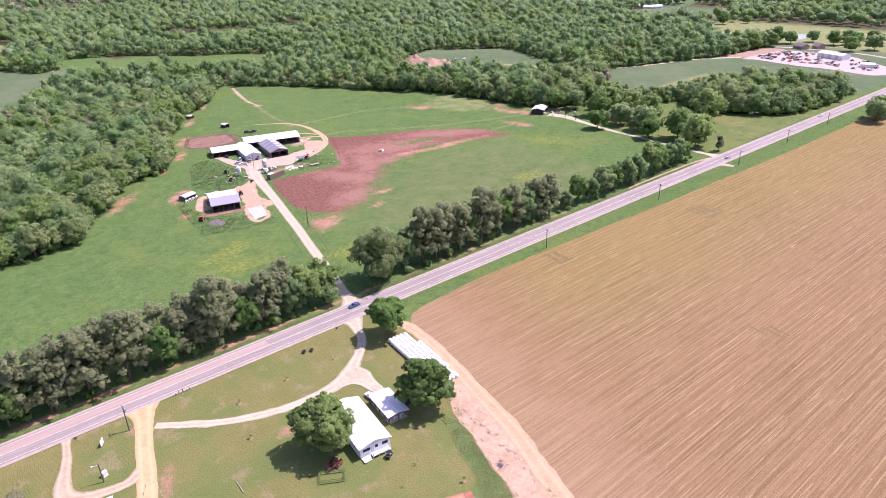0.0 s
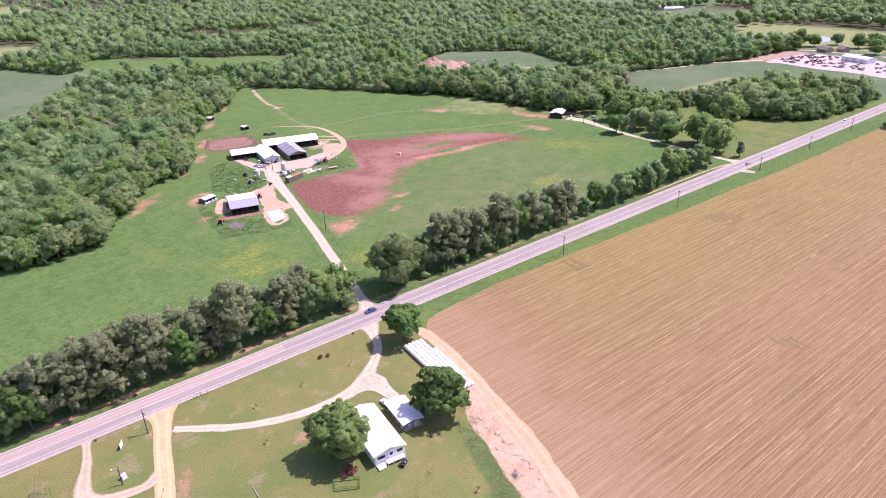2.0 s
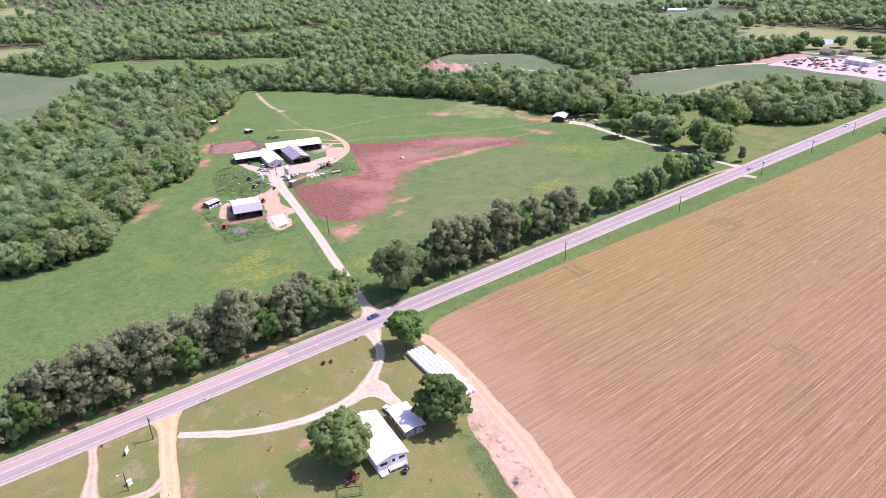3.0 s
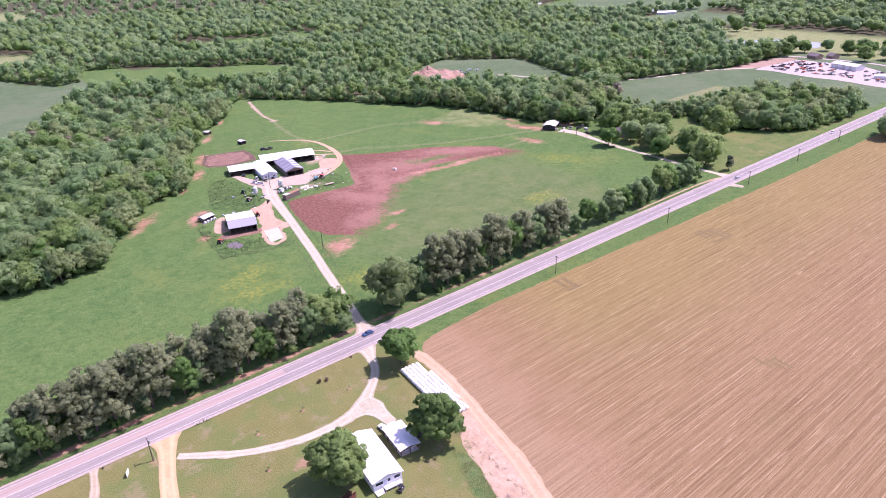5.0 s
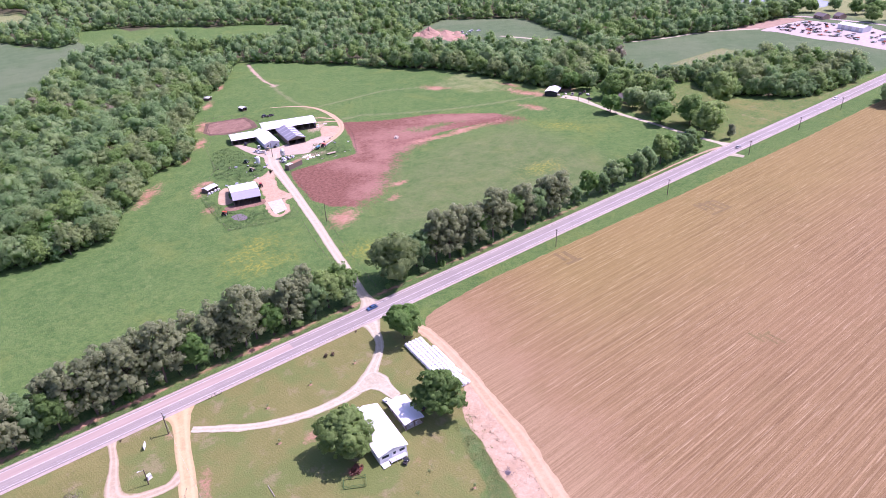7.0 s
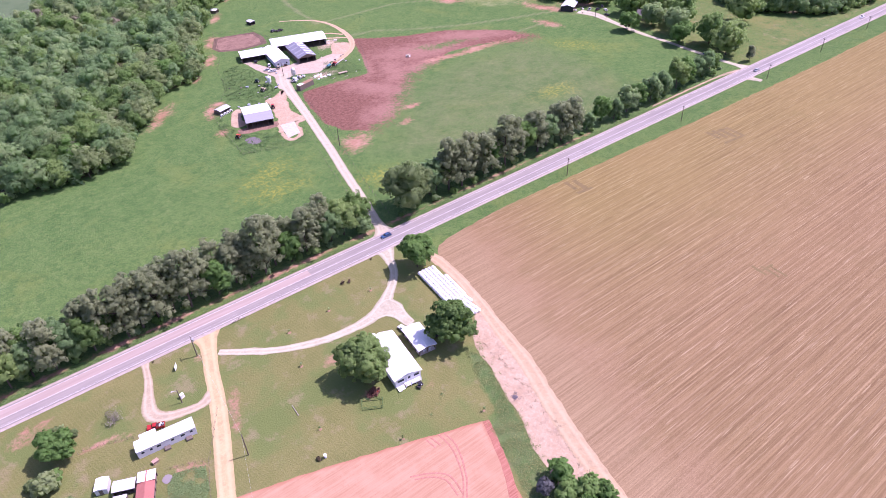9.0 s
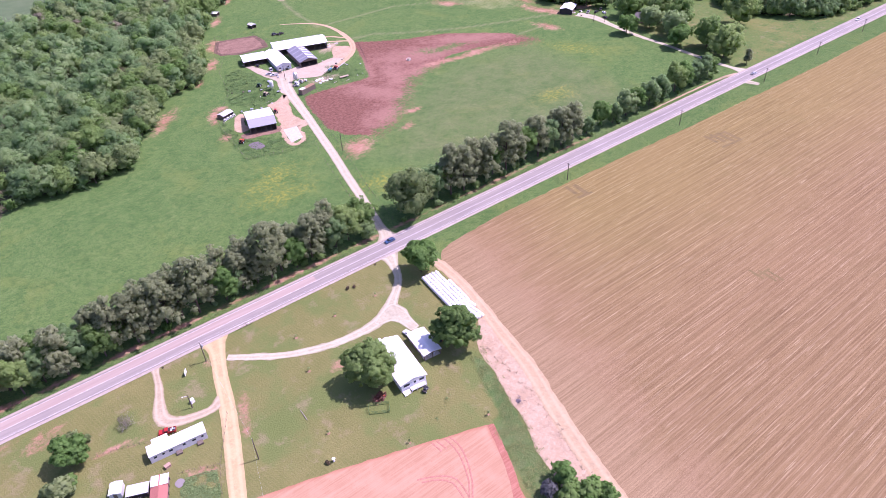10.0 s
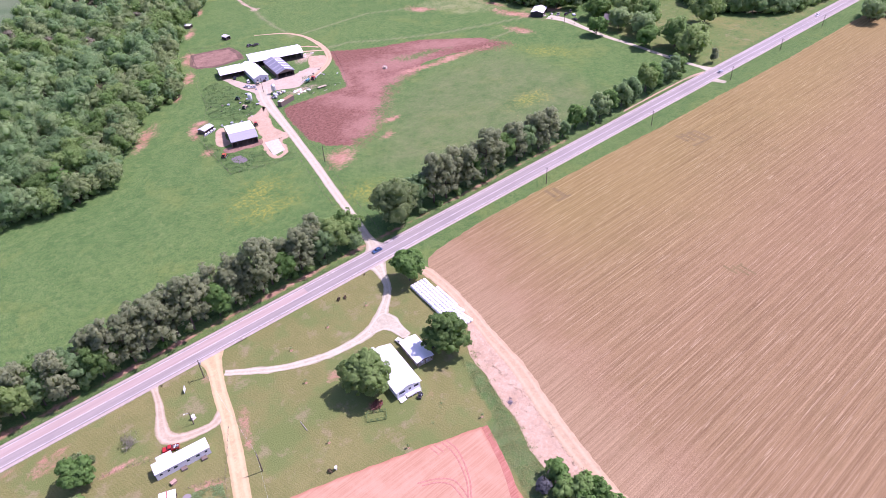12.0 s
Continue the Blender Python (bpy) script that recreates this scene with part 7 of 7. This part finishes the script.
for i in range(120):
    x, y = 600 + rnd.uniform(0, 66), 40 + rnd.uniform(0, 118)
    if abs(x - 648) * 1.6 + abs(y - 96) < 30 or not inside(np.array(x), np.array(y), [(592, 160), (662, 150), (664, 100), (644, 60), (610, 30), (586, 38), (590, 84)]):
        continue
    machine = empty("implement", x, y, 0.1, rnd.uniform(0, 180), ("dark", "grey", "tan", "rusty", "dark", "green")[i % 6] + " farm implement parked on the gravel lot", "implement", "parked implements")
    part("frame", box(0, 0, 0.8, rnd.uniform(3, 8), 1.6, 0.5, bevel=0.08), (DARK, STEEL, TAN, BROWN, BLACKISH, GREEN)[i % 6], machine)
    part("toolbar", box(0, 0, 1.3, 1.0, rnd.uniform(2.5, 5), 0.6, bevel=0.08), (DARK, TIMBER, STEEL, ORANGE, DARK, STEEL)[i % 6], machine)
    for s in (-1, 1):
        wheel(machine, 0.8, s * 0.9, 0.55, 0.35)
for x, y, turn, l in ((687, 147, -20, 13), (699.5, 133, -20, 8), (956, 551, 10, 20), (948, 530, 30, 18), (962, 522, 60, 14), (917, 858, 20, 22), (930, 838, 10, 16), (940, 826, 40, 14)):
    far = building("far_house", x, y, turn, 10, l, 3.4, 5.8, WHITE_ROOF if x > 900 else SHINGLE, WHITE if x > 900 else BRICK, "distant house with pale walls among trees" if x > 900 else "pinkish brick house beyond the equipment lot", category="house")
    door(far, -5.1, 0, 1.1, 1.1, 2.0, "w", TIMBER)
    for y2 in (-3.5, 3.5):
        window(far, -5.1, y2, 1.9, 1.2, 1.2, "w")
SPOIL = plain("red spoil earth", (0.37, 0.235, 0.170), 0.95, 0, 0.7, 0.35, (0.50, 0.37, 0.29))


def earth_mound(x, y, r, h, seed):
    """A tipped heap of earth with slumped, furrowed sides."""
    rings, sides = 9, 26
    verts, faces = [(0, 0, h)], []
    for i in range(1, rings + 1):
        for j in range(sides):
            a, u = 2 * math.pi * j / sides, i / rings
            lobe = 1 + 0.30 * noise.noise(Vector((math.cos(a) * 1.3, math.sin(a) * 1.3, seed)))
            px, py = math.cos(a) * u * r * lobe, math.sin(a) * u * r * lobe
            rough = noise.noise(Vector((px * 0.35, py * 0.35, seed * 2.0))) + 0.5 * noise.noise(Vector((px * 0.9, py * 0.9, seed)))
            verts.append((px, py, max(-0.1, h * (1 - u) ** 1.15 + 0.16 * h * rough * (1 - u ** 3)) if i < rings else -0.1))
            k = 1 + (i - 1) * sides
            if i == 1:
                faces.append((0, k + j, k + (j + 1) % sides))
            else:
                faces += [(k - sides + j, k + j, k + (j + 1) % sides), (k - sides + j, k + (j + 1) % sides, k - sides + (j + 1) % sides)]
    ob = new("earth_mound", mesh_of("earth_mound", np.array(verts), np.array(faces), (SPOIL,)))
    ob.location = (x, y, 0.05)
    return tagged(ob, "mound of dug red earth by the far field", "mound", "spoil mounds")


for i, (x, y, r, h) in enumerate(((342, 420, 15, 8.5), (356, 408, 11, 4.2), (330, 428, 9, 3.0), (347, 394, 10, 2.6), (336, 392, 7, 1.8), (360, 388, 8, 2.0), (341, 377, 8, 1.6), (368, 402, 6, 2.2), (333, 408, 6, 1.6))):
    earth_mound(x, y, r, h, i + 3.0)
for i, (x, y) in enumerate(((372, 398), (378, 392), (384, 396), (390, 390), (366, 384))):
    car("site_truck", x, y, rnd.uniform(0, 180), WHITE, "white truck parked at the far earthworks", "van", "truck", "site trucks")
for i, (x, y) in enumerate(((700, 210), (715, 172), (742, 158), (700, 100), (742, 120), (724, 84), (760, 96), (790, 110), (820, 100), (705, 185), (594, 186), (606, 190), (618, 194), (628, 188), (640, 192), (652, 186), (662, 194), (674, 188), (682, 178), (612, 202), (634, 206), (650, 204), (668, 206), (690, 198), (733, 131), (748, 113), (766, 128), (828, 322), (856, 300))):
    plant(YARD_TREES[i % 3], x, y, rnd.uniform(0, 360), rnd.uniform(1.0, 1.5))

# weeds along the field edge, the verge and the bank
def weeds(name, poly, count, size, tall, leaf, label, seed):
    rng = np.random.default_rng(seed)
    xs, ys = [p[0] for p in poly], [p[1] for p in poly]
    x, y = rng.uniform(min(xs), max(xs), count * 3), rng.uniform(min(ys), max(ys), count * 3)
    thick = np.array([noise.noise(Vector((a * 0.3, b * 0.3, seed))) for a, b in zip(x, y)])
    keep = inside(x, y, poly) & (rng.uniform(size=x.size) < 0.55 + 1.3 * thick)
    x, y, thick = x[keep][:count], y[keep][:count], thick[keep][:count]
    at = np.stack([x, y, 0.08 + np.abs(rng.normal(0, tall, x.size)) * (1 + thick)], 1)
    d = ball_points(rng, len(at))
    d[:, 2] = np.abs(d[:, 2]) + 1.3
    v, q = leaf_quads(rng, at, d / np.linalg.norm(d, axis=1)[:, None], size, 0.3)
    v[:, 2] = np.maximum(v[:, 2], 0.05)
    ob = new(name, mesh_of(name, v, q, (leaf,)))
    return tagged(ob, label, "weeds", kind="stuff")


weeds("weed_strip", [(-22.6, -69.5), (-20.0, -75), (-21.4, -83), (-25, -93), (-26, -98), (-27.2, -104), (-31.5, -113), (-34, -121), (-37, -132), (-40, -148), (-50, -148), (-45, -124), (-41.4, -115), (-38, -102), (-37, -97.6), (-32.6, -97.6), (-30.4, -92), (-28.4, -84), (-25, -74.5)], 15000, 0.17, 0.07, WEEDS, "rank green weeds between lawn and bare earth", 4)
weeds("verge_grass", [(-160, 5.9), (-12, 5.9), (-12, 8.3), (-160, 8.3)], 6000, 0.13, 0.05, GRASS, "long grass on the road verge", 5)
weeds("verge_grass", [(4, 5.9), (250, 5.9), (250, 8.6), (4, 8.6)], 7000, 0.13, 0.05, GRASS, "long grass on the road verge", 6)
weeds("verge_grass", [(12, -14.5), (97, -13.6), (183, -17), (300, -20), (420, -20), (420, -6), (8, -6)], 16000, 0.13, 0.05, GRASS, "long green grass between road and stubble field", 7)
def tufts(name, line, per, drift, size, leaf, label, seed):
    """Small clumps of weeds strung unevenly along a line."""
    rng = np.random.default_rng(seed)
    at = []
    for q in wander([(*p, 0) for p in line], False, 1.3):
        if rng.uniform() < 0.62:
            cx, cy, n = q[0] + rng.normal(0, drift), q[1] + rng.normal(0, 0.5), int(rng.uniform(0.2, 1.0) * per)
            at += [(cx + rng.normal(0, 0.3), cy + rng.normal(0, 0.45), 0.1 + abs(rng.normal(0, 0.06))) for _ in range(n)]
    at = np.array(at)
    d = ball_points(rng, len(at))
    d[:, 2] = np.abs(d[:, 2]) + 1.0
    v, q = leaf_quads(rng, at, d / np.linalg.norm(d, axis=1)[:, None], size, 0.3)
    return tagged(new(name, mesh_of(name, v, q, (leaf,))), label, "weeds", kind="stuff")


tufts("track_weeds", [(-16.5, -65), (-16.4, -72), (-16.8, -84), (-17.4, -93), (-19, -101), (-21, -111), (-23.6, -119), (-25.5, -130), (-27, -142)], 24, 0.55, 0.18, DRY, "dry brown weeds beside the field track", 8)
tufts("track_weeds", [(-19, -73), (-21.5, -84), (-25.6, -95), (-29, -106), (-33, -117)], 14, 1.2, 0.18, WEEDS, "straggling weeds on bare earth", 9)
tufts("track_weeds", [(-13, -66), (-14.5, -76), (-20.5, -90), (-22, -102), (-27, -116)], 10, 1.6, 0.15, DRY, "sparse dry weeds on bare earth", 11)
tufts("mown_streak", [(-39.4, -79.9), (-42, -81.6), (-44.1, -82.9), (-48, -85)], 60, 0.3, 0.13, GRASS, "streak of longer dark grass on the lawn", 12)
RANK = herb_material("dark rank grass", (0.060, 0.125, 0.040), (0.135, 0.215, 0.080))
for seed, count, area in ((10, 2600, [(-16, 110), (0, 108), (2, 120), (-9, 130), (-15, 134), (-17, 156), (-14, 160), (-21, 158.7), (-25, 111), (-5.7, 104), (11.5, 103), (12, 112), (2, 106)]),
                          (14, 3200, [(14.7, 229.5), (24, 231), (29.5, 204), (28, 183), (23, 168.3), (9.3, 164), (-3.2, 181), (4.6, 211.2)]),
                          (15, 900, [(70, 194.5), (86, 188), (82.5, 165), (58.5, 165), (57, 172.8)])):
    weeds("paddock_weeds", area, count, 0.40, 0.16, RANK, "rank dark grass and weeds about the barns", seed)
weeds("plot_weeds", [(-118.7, -54.6), (-114.4, -56.0), (-110.4, -57.6), (-112.4, -66), (-117, -72), (-123, -62), (-121.4, -57.4)], 5200, 0.2, 0.10, GRASS, "lush green weeds in a small fenced plot", 13)
weeds("rim_weeds", [(-11.6, -63), (-13.5, -61), (-18.6, -69.6), (-21, -76), (-19.6, -77)], 420, 0.18, 0.10, WEEDS, "weeds at the rim of the bare earth under the oak", 14)
